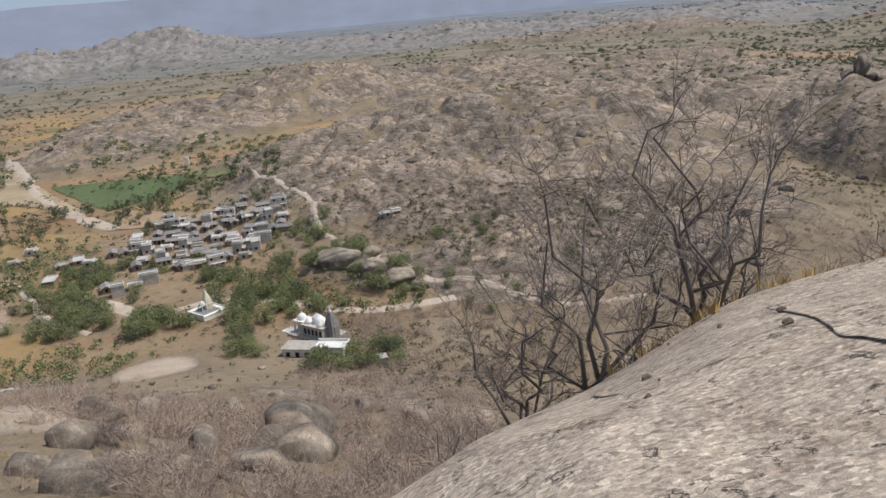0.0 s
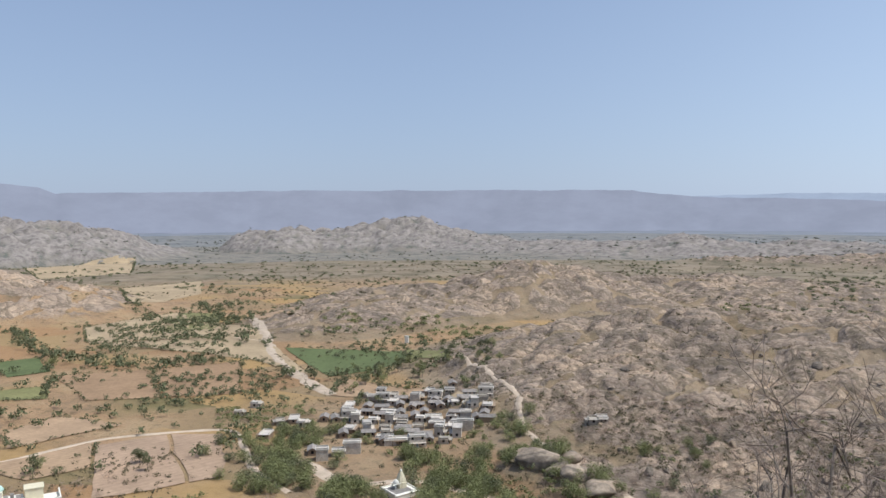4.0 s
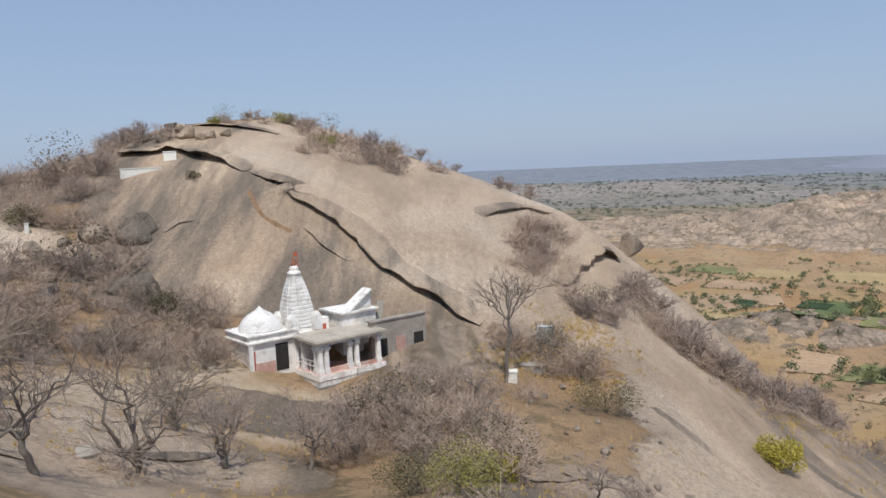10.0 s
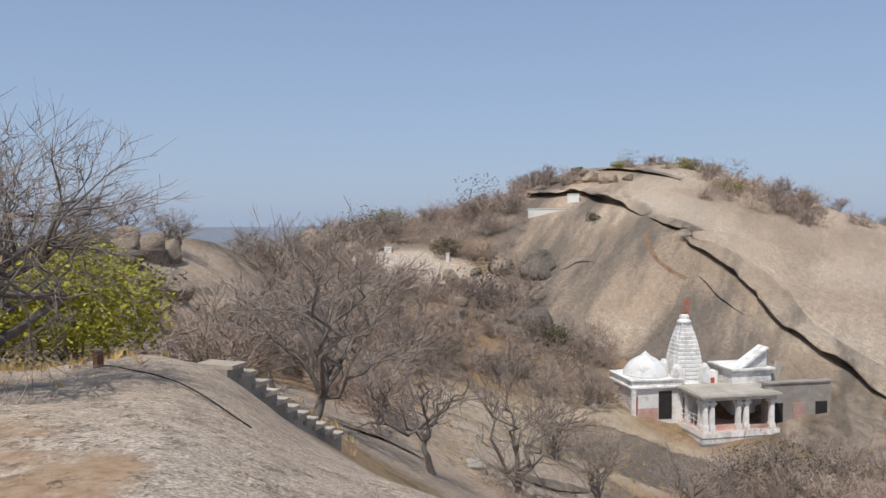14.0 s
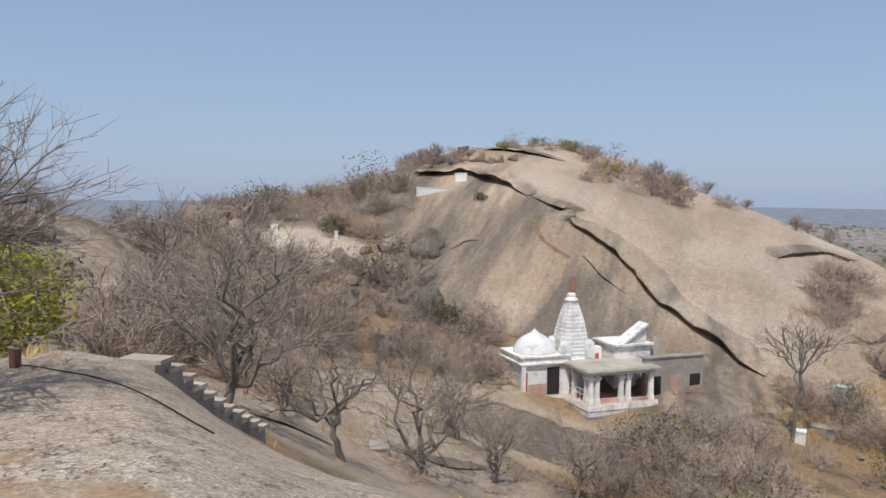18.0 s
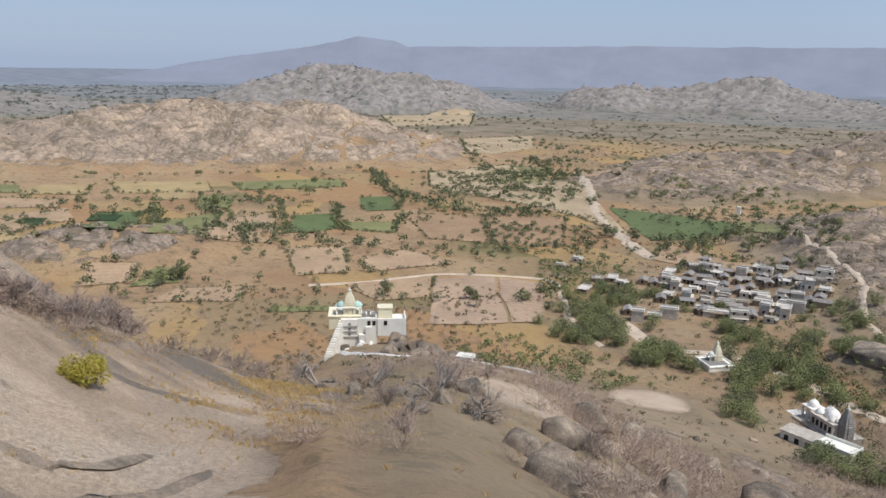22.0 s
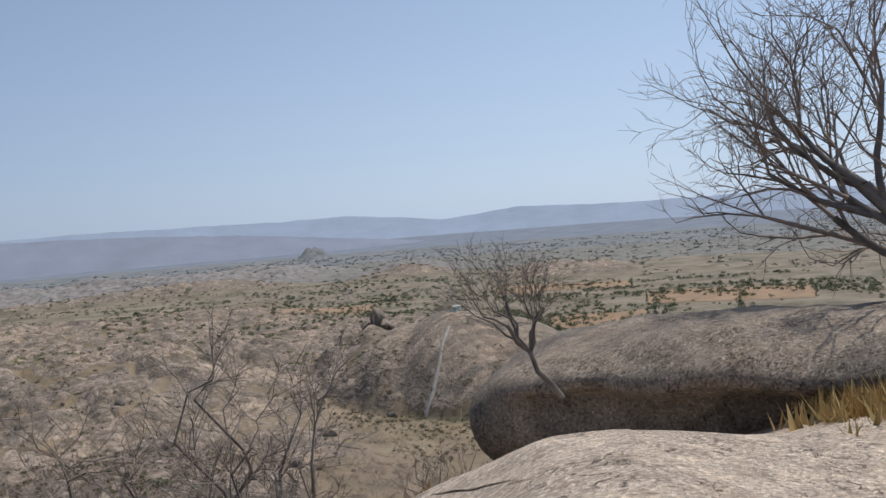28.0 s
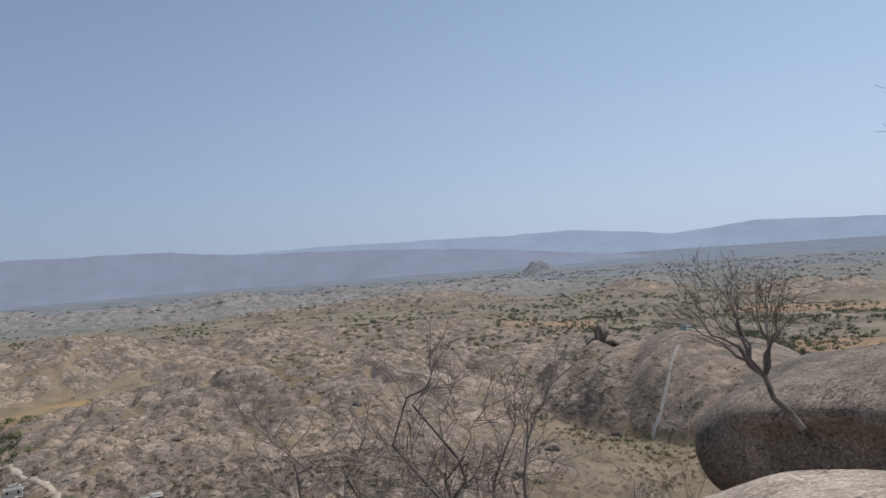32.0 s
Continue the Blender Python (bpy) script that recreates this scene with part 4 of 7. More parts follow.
def crowned(seed, high, wide, fork=0.3, boughs=6, subs=6, twigs=6, ends=3, radius=0.09, thin=0.006, lean=(0.0, 0.0), crook=0.1, low=0.1, blades=False):
    """A leafless plant whose limbs fill a rounded, uneven crown: trunk, boughs, twigs."""
    rng = random.Random(seed)
    out = [([], []) for _ in range(3)]

    def run(a, b, r0, r1, n, lift, sides, store):
        d = b - a
        path = []
        for k in range(n + 1):
            t = k / n
            p = a.lerp(b, t) + Vector((0, 0, lift * d.length * 4 * t * (1 - t)))
            if 0 < k < n:
                p += Vector((rng.gauss(0, 1), rng.gauss(0, 1), rng.gauss(0, 0.7))) * crook * d.length * 0.5
            path.append(p)
        if sides:
            tube(path, [r0 + (r1 - r0) * k / n for k in range(n + 1)], sides, *out[store])
        else:
            w = d.cross(Vector((rng.gauss(0, 1), rng.gauss(0, 1), rng.gauss(0, 1))))
            w = w.normalized() if w.length > 1e-5 else Vector((1, 0, 0))
            o = len(out[store][0])
            out[store][0].extend([a - w * r0, a + w * r0, b + w * r1, b - w * r1])
            out[store][1].append((o, o + 1, o + 2, o + 3))
        return path

    def wander(d, amount, up):
        q = d.normalized() + Vector((rng.gauss(0, 1), rng.gauss(0, 1), rng.gauss(0, 0.8))) * amount + Vector((0, 0, up))
        return q.normalized()

    top = Vector((lean[0], lean[1], fork * high))
    crook, keep_ = crook * 0.35, crook
    trunk = run(Vector((0, 0, -0.15)), top, radius, radius * 0.72, 5, 0.0, 7, 0)
    crook = keep_
    turn = rng.uniform(0, 6.28)
    for k in range(boughs):
        a, e = turn + (k + rng.uniform(-0.3, 0.3)) / boughs * 6.283, rng.uniform(low, 1.35)
        full = rng.uniform(0.62, 0.95)
        goal = top + Vector((math.cos(a) * math.cos(e) * wide / 2, math.sin(a) * math.cos(e) * wide / 2, math.sin(e) * (1 - fork) * high)) * full
        start = trunk[rng.choice((3, 4, 5, 5))]
        r = radius * rng.uniform(0.4, 0.66)
        b = run(start, goal, r, thin * 1.6, 6, rng.uniform(-0.02, 0.1), 5, 1)
        for _ in range(subs):
            f = rng.uniform(0.25, 1.0) * 6
            i = min(int(f), 5)
            p, d = b[i].lerp(b[i + 1], f - i), b[i + 1] - b[i]
            ln = wide * rng.uniform(0.14, 0.27)
            c = run(p, p + wander(d, 0.55, 0.12) * ln, max(r * 0.45 * (1 - f / 8), thin * 1.3), thin, 3, 0.03, 3, 1)
            for _ in range(twigs):
                g = rng.uniform(0.3, 1.0) * 3
                j = min(int(g), 2)
                p2, d2 = c[j].lerp(c[j + 1], g - j), c[j + 1] - c[j]
                q = run(p2, p2 + wander(d2, 0.5, 0.15) * ln * rng.uniform(0.4, 0.75), thin, thin * 0.7, 1 if blades else 2, 0.0, 0 if blades else 3, 2)
                for _ in range(ends):
                    m = q[-2].lerp(q[-1], rng.uniform(0.2, 1.0))
                    run(m, m + wander(q[-1] - q[-2], 0.5, 0.12) * ln * rng.uniform(0.2, 0.42), thin * 0.75, thin * 0.4, 1, 0.0, 0, 2)
    return out


def crown_meshes(out, twig=None):
    return [mesh("trunk", *out[0], BARK, False), mesh("bough", *out[1], BARK, False), mesh("crown", *out[2], twig or TWIG, False)]


def bare_meshes(out, split=2):
    """Three meshes: trunk, limbs, twigs."""
    trunk = out[0]
    limbs = join(*out[1:split])
    twigs = join(*out[split:])
    return [mesh("trunk", *trunk, BARK, False), mesh("bough", *limbs, BARK, False), mesh("crown", *twigs, TWIG, False)]


def bare_tree(name, data, m, label, category="bare tree", group=""):
    ob = holder(name, m)
    part("trunk", data[0], ob)
    part("bough", data[1], ob)
    part("crown", data[2], ob)
    return tagged(ob, label, category, group)


def leaf_cloud(rng, blobs, count, size, squash=0.8):
    """Leaves as small folded blades spread through several uneven blobs (centre, radius)."""
    total = sum(r ** 2 for _, r in blobs)
    verts, faces = [], []
    for c, r in blobs:
        for _ in range(max(4, int(count * r * r / total))):
            d = Vector((rng.gauss(0, 1), rng.gauss(0, 1), rng.gauss(0, 1))).normalized()
            p = Vector(c) + Vector((d.x, d.y, d.z * squash)) * r * rng.uniform(0.45, 1.08) ** 0.7
            u = Vector((rng.gauss(0, 1), rng.gauss(0, 1), rng.gauss(0, 0.6))).normalized()
            w = u.cross(d + Vector((rng.gauss(0, 0.6), rng.gauss(0, 0.6), rng.gauss(0, 0.6))))
            w = w.normalized() if w.length > 1e-3 else Vector((0, 0, 1))
            s = size * rng.uniform(0.6, 1.3)
            o = len(verts)
            verts += [p - u * s, p - w * s * 0.55, p + u * s, p + w * s * 0.55 + d * s * 0.2]
            faces.append((o, o + 1, o + 2, o + 3))
    return verts, faces


def leafy_data(seed, high, wide, count, size, mat, stem=0.3):
    rng = random.Random(seed)
    blobs = []
    for _ in range(7):
        a, q = rng.uniform(0, 6.28), rng.uniform(0.1, 0.62) * wide / 2
        blobs.append(((math.cos(a) * q, math.sin(a) * q, high * rng.uniform(stem + 0.12, 0.86)), wide * rng.uniform(0.2, 0.32)))
    trunk = grow(seed, 2 if stem < 0.2 else 1, high * 0.55, wide * 0.03, 1, [4], 0.7)
    return [mesh("trunk", *join(*trunk), BARK, False), mesh("crown", *leaf_cloud(rng, blobs, count, size), mat)]


def leafy_tree(data, m, label, name="leafy_tree", category="tree", group=""):
    ob = holder(name, m)
    part("trunk", data[0], ob)
    part("crown", data[1], ob)
    return tagged(ob, label, category, group)


def stand(az, r, turn=0.0, size=1.0, sink=0.0, tilt=0.0):
    p = place(az, r)
    return Matrix.LocRotScale((p.x, p.y, p.z - sink), Euler((radians(tilt), 0, radians(turn))), (size, size, size))


# ---- rocks ----
def boulder(seed, sx, sy, sz, cuts=3, rough=0.22):
    """A worn block: an uneven rounded body with flattened sides."""
    bm = bmesh.new()
    bmesh.ops.create_icosphere(bm, subdivisions=cuts, radius=1.0)
    rng = random.Random(seed)
    planes = [(Vector((rng.gauss(0, 1), rng.gauss(0, 1), rng.gauss(0, 0.8))).normalized(), rng.uniform(0.5, 0.82)) for _ in range(13)]
    off = Vector((seed * 3.1, seed * 1.7, 0))
    for v in bm.verts:
        for n, d in planes:
            h = v.co.dot(n) - d
            if h > 0:
                v.co -= n * h * 0.93
        v.co *= 1 + rough * (noise.fractal(v.co * 1.3 + off, 1.0, 2.0, 4) * 0.5)
        v.co = Vector((v.co.x * sx, v.co.y * sy, v.co.z * sz))
    me = bpy.data.meshes.new("boulder")
    bm.to_mesh(me)
    bm.free()
    me.materials.append(ROCK)
    me.polygons.foreach_set("use_smooth", np.ones(len(me.polygons), bool))
    return me


def heights(xy):
    a = np.array([(p[0], p[1]) for p in xy])
    return land(a[:, 0], a[:, 1])


def ledge(name, line, lip, back, label, step=0.9, under=0.55, mat=None):
    """The broken edge of a shell of granite that has lifted off the dome: a lip with a shadowed hollow below it."""
    pts = []
    for (a0, r0), (a1, r1) in zip(line[:-1], line[1:]):
        p, q = Vector(at(a0, r0)), Vector(at(a1, r1))
        n = max(1, int((q - p).length / step))
        pts += [p.lerp(q, k / n) for k in range(n)]
    pts.append(Vector(at(*line[-1])))
    rng = random.Random(len(pts))
    ways = [(pts[min(i + 1, len(pts) - 1)] - pts[max(i - 1, 0)]).normalized() for i in range(len(pts))]
    ups = [Vector((-d.y, d.x)) for d in ways]
    reach = min(4.0, back * 2)
    hi, lo = heights([p + u * reach for p, u in zip(pts, ups)]), heights([p - u * reach for p, u in zip(pts, ups)])
    section = [(1.0, -0.04), (0.55, 0.4), (0.2, 0.75), (0.0, 0.95), (-0.12, 1.0), (-0.2, 0.95), (-0.2, 0.84), (-0.05, 0.72), (0.2, 0.5), (0.42, -0.3)]
    spots_, rise, wob = [], [], 0.0
    for i, p in enumerate(pts):
        up = ups[i] if hi[i] >= lo[i] else -ups[i]
        wob = wob * 0.6 + rng.gauss(0, 0.3)
        ends = min(1.0, (i + 0.6) / 4, (len(pts) - i - 0.4) / 4)
        hl = lip * ends * rng.uniform(0.75, 1.2) * (0.45 + 1.1 * float(vnoise(np.array([p.x / 6.0]), np.array([p.y / 6.0]), 6)[0]))
        for k, (u, h) in enumerate(section):
            spots_.append(p + up * (u * back * (0.6 + under * ends) + wob * lip * 0.5))
            rise.append(h * hl - (0.12 * lip if k == 0 else 0))
    z = heights(spots_) + np.array(rise)
    out_v = [(q.x, q.y, h) for q, h in zip(spots_, z)]
    n = len(section)
    out_f = [(i * n + k, (i + 1) * n + k, (i + 1) * n + k + 1, i * n + k + 1) for i in range(len(pts) - 1) for k in range(n - 1)]
    me = mesh(name, out_v, out_f, mat or SHELL, False)
    return tagged(new(name, me), label, "rock ledge", kind="structure")


def drape(name, corners, mat, label, lift=0.35, cell=9.0, category="field"):
    """A patch of land laid over the ground between four corners (heading, distance)."""
    c = [Vector(at(*k)) for k in corners]
    nu = max(2, int(max((c[1] - c[0]).length, (c[2] - c[3]).length) / cell))
    nv = max(2, int(max((c[3] - c[0]).length, (c[2] - c[1]).length) / cell))
    xy = np.array([[(c[0].lerp(c[1], i / nu)).lerp(c[3].lerp(c[2], i / nu), j / nv) for j in range(nv + 1)] for i in range(nu + 1)]).reshape(-1, 2)
    xy = xy + np.stack([fbm(xy[:, 0], xy[:, 1], 25, 2, 71), fbm(xy[:, 0], xy[:, 1], 25, 2, 72)], 1) * 3.0
    z = land(xy[:, 0], xy[:, 1]) + lift
    f = [(i * (nv + 1) + j, (i + 1) * (nv + 1) + j, (i + 1) * (nv + 1) + j + 1, i * (nv + 1) + j + 1) for i in range(nu) for j in range(nv)]
    ob = new(name, mesh(name, np.column_stack([xy, z]), f, mat, False))
    if ob.data.polygons[0].normal.z < 0:
        ob.data.flip_normals()
    return tagged(ob, label, category, kind="structure")


def track(name, line, width, label, mat=None, lift=0.5, close=3.0):
    """A road or path that follows the ground through points of heading and distance."""
    pts = [Vector(at(*k)) for k in line]
    fine = []
    for i in range(len(pts) - 1):
        p0, p1, p2, p3 = pts[max(i - 1, 0)], pts[i], pts[i + 1], pts[min(i + 2, len(pts) - 1)]
        n = max(2, int((p2 - p1).length / close))
        for k in range(n):
            t = k / n
            fine.append(0.5 * (2 * p1 + (p2 - p0) * t + (2 * p0 - 5 * p1 + 4 * p2 - p3) * t * t + (3 * p1 - p0 - 3 * p2 + p3) * t ** 3))
    fine.append(pts[-1])
    flat, rise, faces = [], [], []
    wide = width * (0.6 + 0.8 * vnoise(np.array([p.x / 7 for p in fine]), np.array([p.y / 7 for p in fine]), 3))
    for i, p in enumerate(fine):
        d = (fine[min(i + 1, len(fine) - 1)] - fine[max(i - 1, 0)]).normalized()
        s = Vector((-d.y, d.x))
        for k in (-0.5, -0.17, 0.17, 0.5):
            flat.append(p + s * float(wide[i]) * k)
            rise.append(lift * (0.8 if abs(k) < 0.3 else -0.1))
    verts = [(q.x, q.y, h) for q, h in zip(flat, heights(flat) + np.array(rise))]
    for i in range(len(fine) - 1):
        for k in range(3):
            faces.append((i * 4 + k, (i + 1) * 4 + k, (i + 1) * 4 + k + 1, i * 4 + k + 1))
    ob = new(name, mesh(name, verts, faces, mat or TRACK, False))
    if ob.data.polygons[0].normal.z < 0:
        ob.data.flip_normals()
    return tagged(ob, label, "track", kind="structure")


# ---- fields and tracks ----
def soil_material(name, colour, rows=0.0):
    m, nt, b = material(name, 0.95)
    pos = coords(nt)
    col = ramp(nt, noise_of(nt, pos, 0.04, 5, 0.6), (0.3, tuple(c * 0.8 for c in colour)), (0.7, tuple(c * 1.15 for c in colour)))
    col = mix(nt, 0.6, col, ramp(nt, noise_of(nt, pos, 0.5, 6, 0.7), (0.3, (0.65, 0.65, 0.62)), (0.65, (1.12, 1.12, 1.1))), "MULTIPLY")
    if rows:
        wave = node(nt, "TexWave", Scale=rows, Distortion=1.5, Detail=2.0)
        nt.links.new(coords(nt, 1.0, 0.5), wave.inputs["Vector"])
        col = mix(nt, 0.3, col, ramp(nt, wave.outputs[0], (0.2, (0.8, 0.8, 0.8)), (0.8, (1.05, 1.05, 1.05))), "MULTIPLY")
    nt.links.new(col, b.inputs["Base Color"])
    return m


F = {
    "tan": (soil_material("bare_tan_field", (0.41, 0.285, 0.18), 0.12), "bare ploughed tan field with low banks"),
    "ochre": (soil_material("ochre_stubble", (0.39, 0.29, 0.15)), "dry ochre stubble field"),
    "straw": (soil_material("straw_grassland", (0.41, 0.315, 0.20)), "open dry straw-coloured grassland"),
    "olive": (soil_material("olive_crop", (0.21, 0.205, 0.09), 0.2), "thin olive green crop field"),
    "green": (soil_material("green_crop", (0.125, 0.155, 0.065), 0.2), "irrigated green crop field"),
    "dark": (soil_material("dark_green_crop", (0.04, 0.068, 0.028)), "small dark green vegetable plot"),
    "rust": (soil_material("rusty_orchard_soil", (0.34, 0.225, 0.135), 0.15), "rust brown orchard soil with low bushes"),
    "plot": (soil_material("ploughed_pinkish_plot", (0.41, 0.29, 0.20), 0.1), "large ploughed pinkish tan plot"),
}
FIELDS = [
    ("green", (66.9, 412), (64.5, 529), (61.6, 529), (63.1, 400)), ("tan", (71.6, 538), (66.6, 554), (66.2, 510), (70.1, 482)),
    ("ochre", (71.4, 484), (70.1, 487), (66.8, 412), (70.8, 425)), ("olive", (72.7, 653), (71.4, 689), (69.2, 667), (69.2, 630)),
    ("ochre", (69.6, 626), (68.0, 662), (64.9, 647), (65.2, 604)), ("tan", (75.6, 640), (74.3, 640), (71.8, 615), (73.3, 572)),
    ("tan", (71.7, 568), (70.5, 611), (66.4, 587), (67.0, 558)), ("ochre", (61.0, 571), (60.8, 611), (58.5, 616), (58.5, 572)),
    ("olive", (58.3, 536), (57.9, 586), (55.6, 578), (56.0, 525)), ("olive", (61.6, 402), (60.2, 493), (56.4, 515), (58.1, 410)),
    ("tan", (57.9, 408), (57.2, 475), (52.7, 510), (52.8, 405)), ("green", (52.0, 431), (51.4, 497), (48.4, 500), (48.2, 450)),
    ("olive", (48.0, 446), (47.6, 471), (43.8, 469), (43.9, 436)), ("tan", (66.4, 352), (65.1, 375), (62.3, 373), (63.2, 351)),
    ("olive", (63.0, 343), (61.5, 370), (59.4, 371), (59.8, 346)), ("tan", (61.9, 320), (59.8, 336), (54.7, 331), (55.6, 310)),
    ("olive", (53.5, 294), (53.0, 301), (46.4, 302), (46.4, 295)), ("tan", (47.8, 330), (41.0, 344), (41.3, 312), (45.2, 307)),
    ("plot", (41.4, 276), (40.8, 339), (36.5, 347), (35.5, 282)), ("plot", (35.2, 282), (36.2, 347), (32.4, 340), (32.9, 283)),
    ("straw", (41.4, 606), (41.5, 700), (35.5, 760), (30.1, 602)), ("straw", (30.1, 600), (41.2, 603), (31.4, 513), (26.4, 450)),
    ("straw", (38.8, 794), (39.2, 1015), (33.8, 1080), (33.9, 917)), ("straw", (44.1, 1203), (45.0, 1444), (38.2, 1535), (38.5, 1246)),
    ("green", (28.4, 536), (19.5, 514), (19.1, 469), (25.0, 443)), ("olive", (18.9, 474), (19.3, 521), (16.6, 479), (16.2, 447)),
    ("straw", (17.2, 367), (15.7, 376), (12.7, 354), (13.4, 341)), ("tan", (24.9, 400), (23.8, 436), (17.9, 401), (16.6, 380)),
    ("tan", (39.3, 370), (43.1, 397), (46.2, 380), (46.3, 351)), ("tan", (30.5, 640), (30.5, 720), (26.8, 700), (27.5, 640)),
    ("olive", (36.5, 640), (36.0, 760), (32.5, 740), (33.0, 640)), ("rust", (-20, 840), (-20, 930), (-27, 950), (-27, 850)),
    ("rust", (-40, 640), (-40, 720), (-47, 740), (-47, 650)), ("rust", (-48, 560), (-48, 640), (-56, 640), (-56, 560)), ("rust", (-41.5, 560), (-41.5, 600), (-47, 600), (-47, 560)),
    ("rust", (43.2, 495), (41.5, 425), (36.8, 418), (37.5, 490)), ("rust", (37.3, 490), (36.6, 418), (31.5, 415), (31.2, 498)), ("tan", (74.5, 500), (72.6, 540), (67.5, 505), (70.5, 470)), ("green", (46.8, 560), (46.2, 505), (43.6, 510), (44.2, 565)),
    ("olive", (55.6, 640), (55.0, 600), (47.5, 610), (48.0, 655)), ("ochre", (63.8, 660), (63.2, 605), (57, 600), (57.4, 650)), ("tan", (52, 400), (51.5, 345), (47.5, 350), (47.8, 402)),
    ("rust", (-47, 780), (-47, 900), (-58, 900), (-58, 780)), ("rust", (-36, 960), (-36, 1050), (-46, 1050), (-46, 960)),
]
for kind_, *corners in FIELDS:
    drape("field", corners, F[kind_][0], F[kind_][1])
for corners in ([(65.5, 501), (64.9, 519), (62.9, 516), (63.5, 496)], [(69.9, 510), (69.1, 523), (67.8, 516), (68.4, 496)]):
    drape("field", corners, F["dark"][0], F["dark"][1], lift=0.8)

track("road_pale", [(30.6, 680), (29.9, 610), (29.4, 560), (29.0, 512), (27.5, 457), (26.0, 420), (24.6, 400)], 8.5, "wide pale dirt road through the dry grass", lift=0.8)
track("road_village", [(15.0, 430), (11.4, 360), (11.0, 338), (10.4, 314), (6.8, 279), (3.6, 257), (-0.2, 254), (-4.8, 235), (-7.6, 229), (-10.2, 230), (-14, 236)], 3.0, "pale dirt road winding between the rocks", lift=0.6)
track("path_fields", [(50.5, 330), (46.3, 334), (43.3, 342), (39.4, 350), (32.5, 347), (31.2, 320), (30.5, 290), (28.0, 262)], 3.0, "narrow dirt path along the field edges")
track("path_temples", [(28.5, 300), (26.5, 290), (24.0, 268), (19.5, 268), (16.0, 262), (10.0, 240), (6.0, 236), (1.0, 240)], 5.0, "bare trodden lane between the temples")
track("path_grassland", [(41.0, 660), (37.5, 640), (33.0, 600), (29.5, 560)], 2.5, "faint footpath over dry grass")


# ---- temple below the dome ----
def temple():
    c = place(99.7, 60.0)
    R, T = Vector((-math.sin(radians(99.7)), math.cos(radians(99.7)), 0)), Vector((math.cos(radians(99.7)), math.sin(radians(99.7)), 0))
    e1 = (T * 0.87 + R * 0.49).normalized()
    e2 = Vector((0, 0, 1)).cross(e1)
    floor_z = -16.5
    m = Matrix((e1, e2, Vector((0, 0, 1)))).transposed().to_4x4()
    m.translation = (c.x, c.y, floor_z)
    inv = m.inverted()

    def loc(az, r):
        x, y = at(az, r)
        q = inv @ Vector((x, y, floor_z))
        return q.x, q.y

    ob = tagged(holder("hill_temple", m), "weathered whitewashed stone temple with spire, dome and pillared porch", "temple")
    # stepped plinth
    for k in range(4):
        part("plinth_step", mesh("plinth_step", *box(-0.9 + k * 0.22, 9.6 - k * 0.1, -0.9 + k * 0.22, 12.0, -2.2 + 0.0 + (0 if k == 0 else k * 0.42 + 0.52), -1.26 + k * 0.42), WHITE if k % 2 else GREYST), ob, "streaked whitewashed stone step")
    # pillared porch
    fl, roof_z, ex, ey = 0.45, 3.02, 5.7, 5.3
    part("porch_base", mesh("porch_base", *box(-0.3, ex + 0.3, -0.3, ey + 0.3, 0.0, fl), WHITE), ob, "streaked whitewashed porch base")
    part("porch_roof", mesh("porch_roof", *join(box(-0.5, ex + 0.4, -0.5, ey + 0.4, roof_z, roof_z + 0.13), box(-0.36, ex + 0.28, -0.36, ey + 0.28, roof_z + 0.13, roof_z + 0.19)), CONC), ob, "flat grey concrete porch roof")
    part("beam", mesh("beam", *join(box(-0.14, ex + 0.1, -0.14, 0.16, 2.72, roof_z), box(-0.14, 0.16, 0.16, ey, 2.72, roof_z), box(ex - 0.2, ex + 0.1, 0.16, ey, 2.72, roof_z)), WHITE), ob)
    pil = mesh("pillar", *join(box(-0.22, 0.22, -0.22, 0.22, fl, fl + 0.4), tower([(0.17, fl + 0.4), (0.16, 2.3)]), box(-0.2, 0.2, -0.2, 0.2, 2.3, 2.44), box(-0.28, 0.28, -0.28, 0.28, 2.44, 2.58), box(-0.2, 0.2, -0.2, 0.2, 2.58, 2.72)), WHITE)
    for x, y in ((0.05, 0.05), (0.6, 0.05), (0.05, 0.62), (2.75, 0.05), (3.4, 0.05), (5.5, 0.05), (0.05, 2.6), (0.05, 5.1), (5.5, 2.6), (5.5, 5.1), (2.75, 5.1)):
        part("pillar", pil, ob).location = (x, y, 0)
    part("porch_floor", mesh("porch_floor", *box(-0.25, ex + 0.2, -0.25, ey + 0.2, fl, fl + 0.03), PINK), ob, "worn pink painted floor")
    for x0, x1, hi in ((0.85, 2.5, 0.42), (3.65, 5.25, 0.3)):
        part("low_wall", mesh("low_wall", *box(x0, x1, -0.03, 0.11, fl + 0.03, fl + hi), PINK), ob, "low faded pink seat wall")
    for k in range(7):
        part("rail_post", mesh("rail_post", *box(-0.02, 0.03, 0.95 + k * 0.62, 1.0 + k * 0.62, fl + 0.03, fl + 0.95), WHITE), ob)
    part("rail", mesh("rail", *join(box(-0.03, 0.04, 0.85, 4.9, fl + 0.9, fl + 0.96), box(-0.03, 0.04, 0.85, 4.9, fl + 0.5, fl + 0.55)), WHITE), ob, "whitewashed railing")
    part("inner_wall", mesh("inner_wall", *join(box(1.0, 4.9, 5.25, 5.5, fl, 2.72)), PINK), ob)
    part("inner_doorway", mesh("inner_doorway", *box(2.2, 3.5, 5.18, 5.3, fl + 0.03, 2.35), DARK), ob, "dark doorway inside the porch")
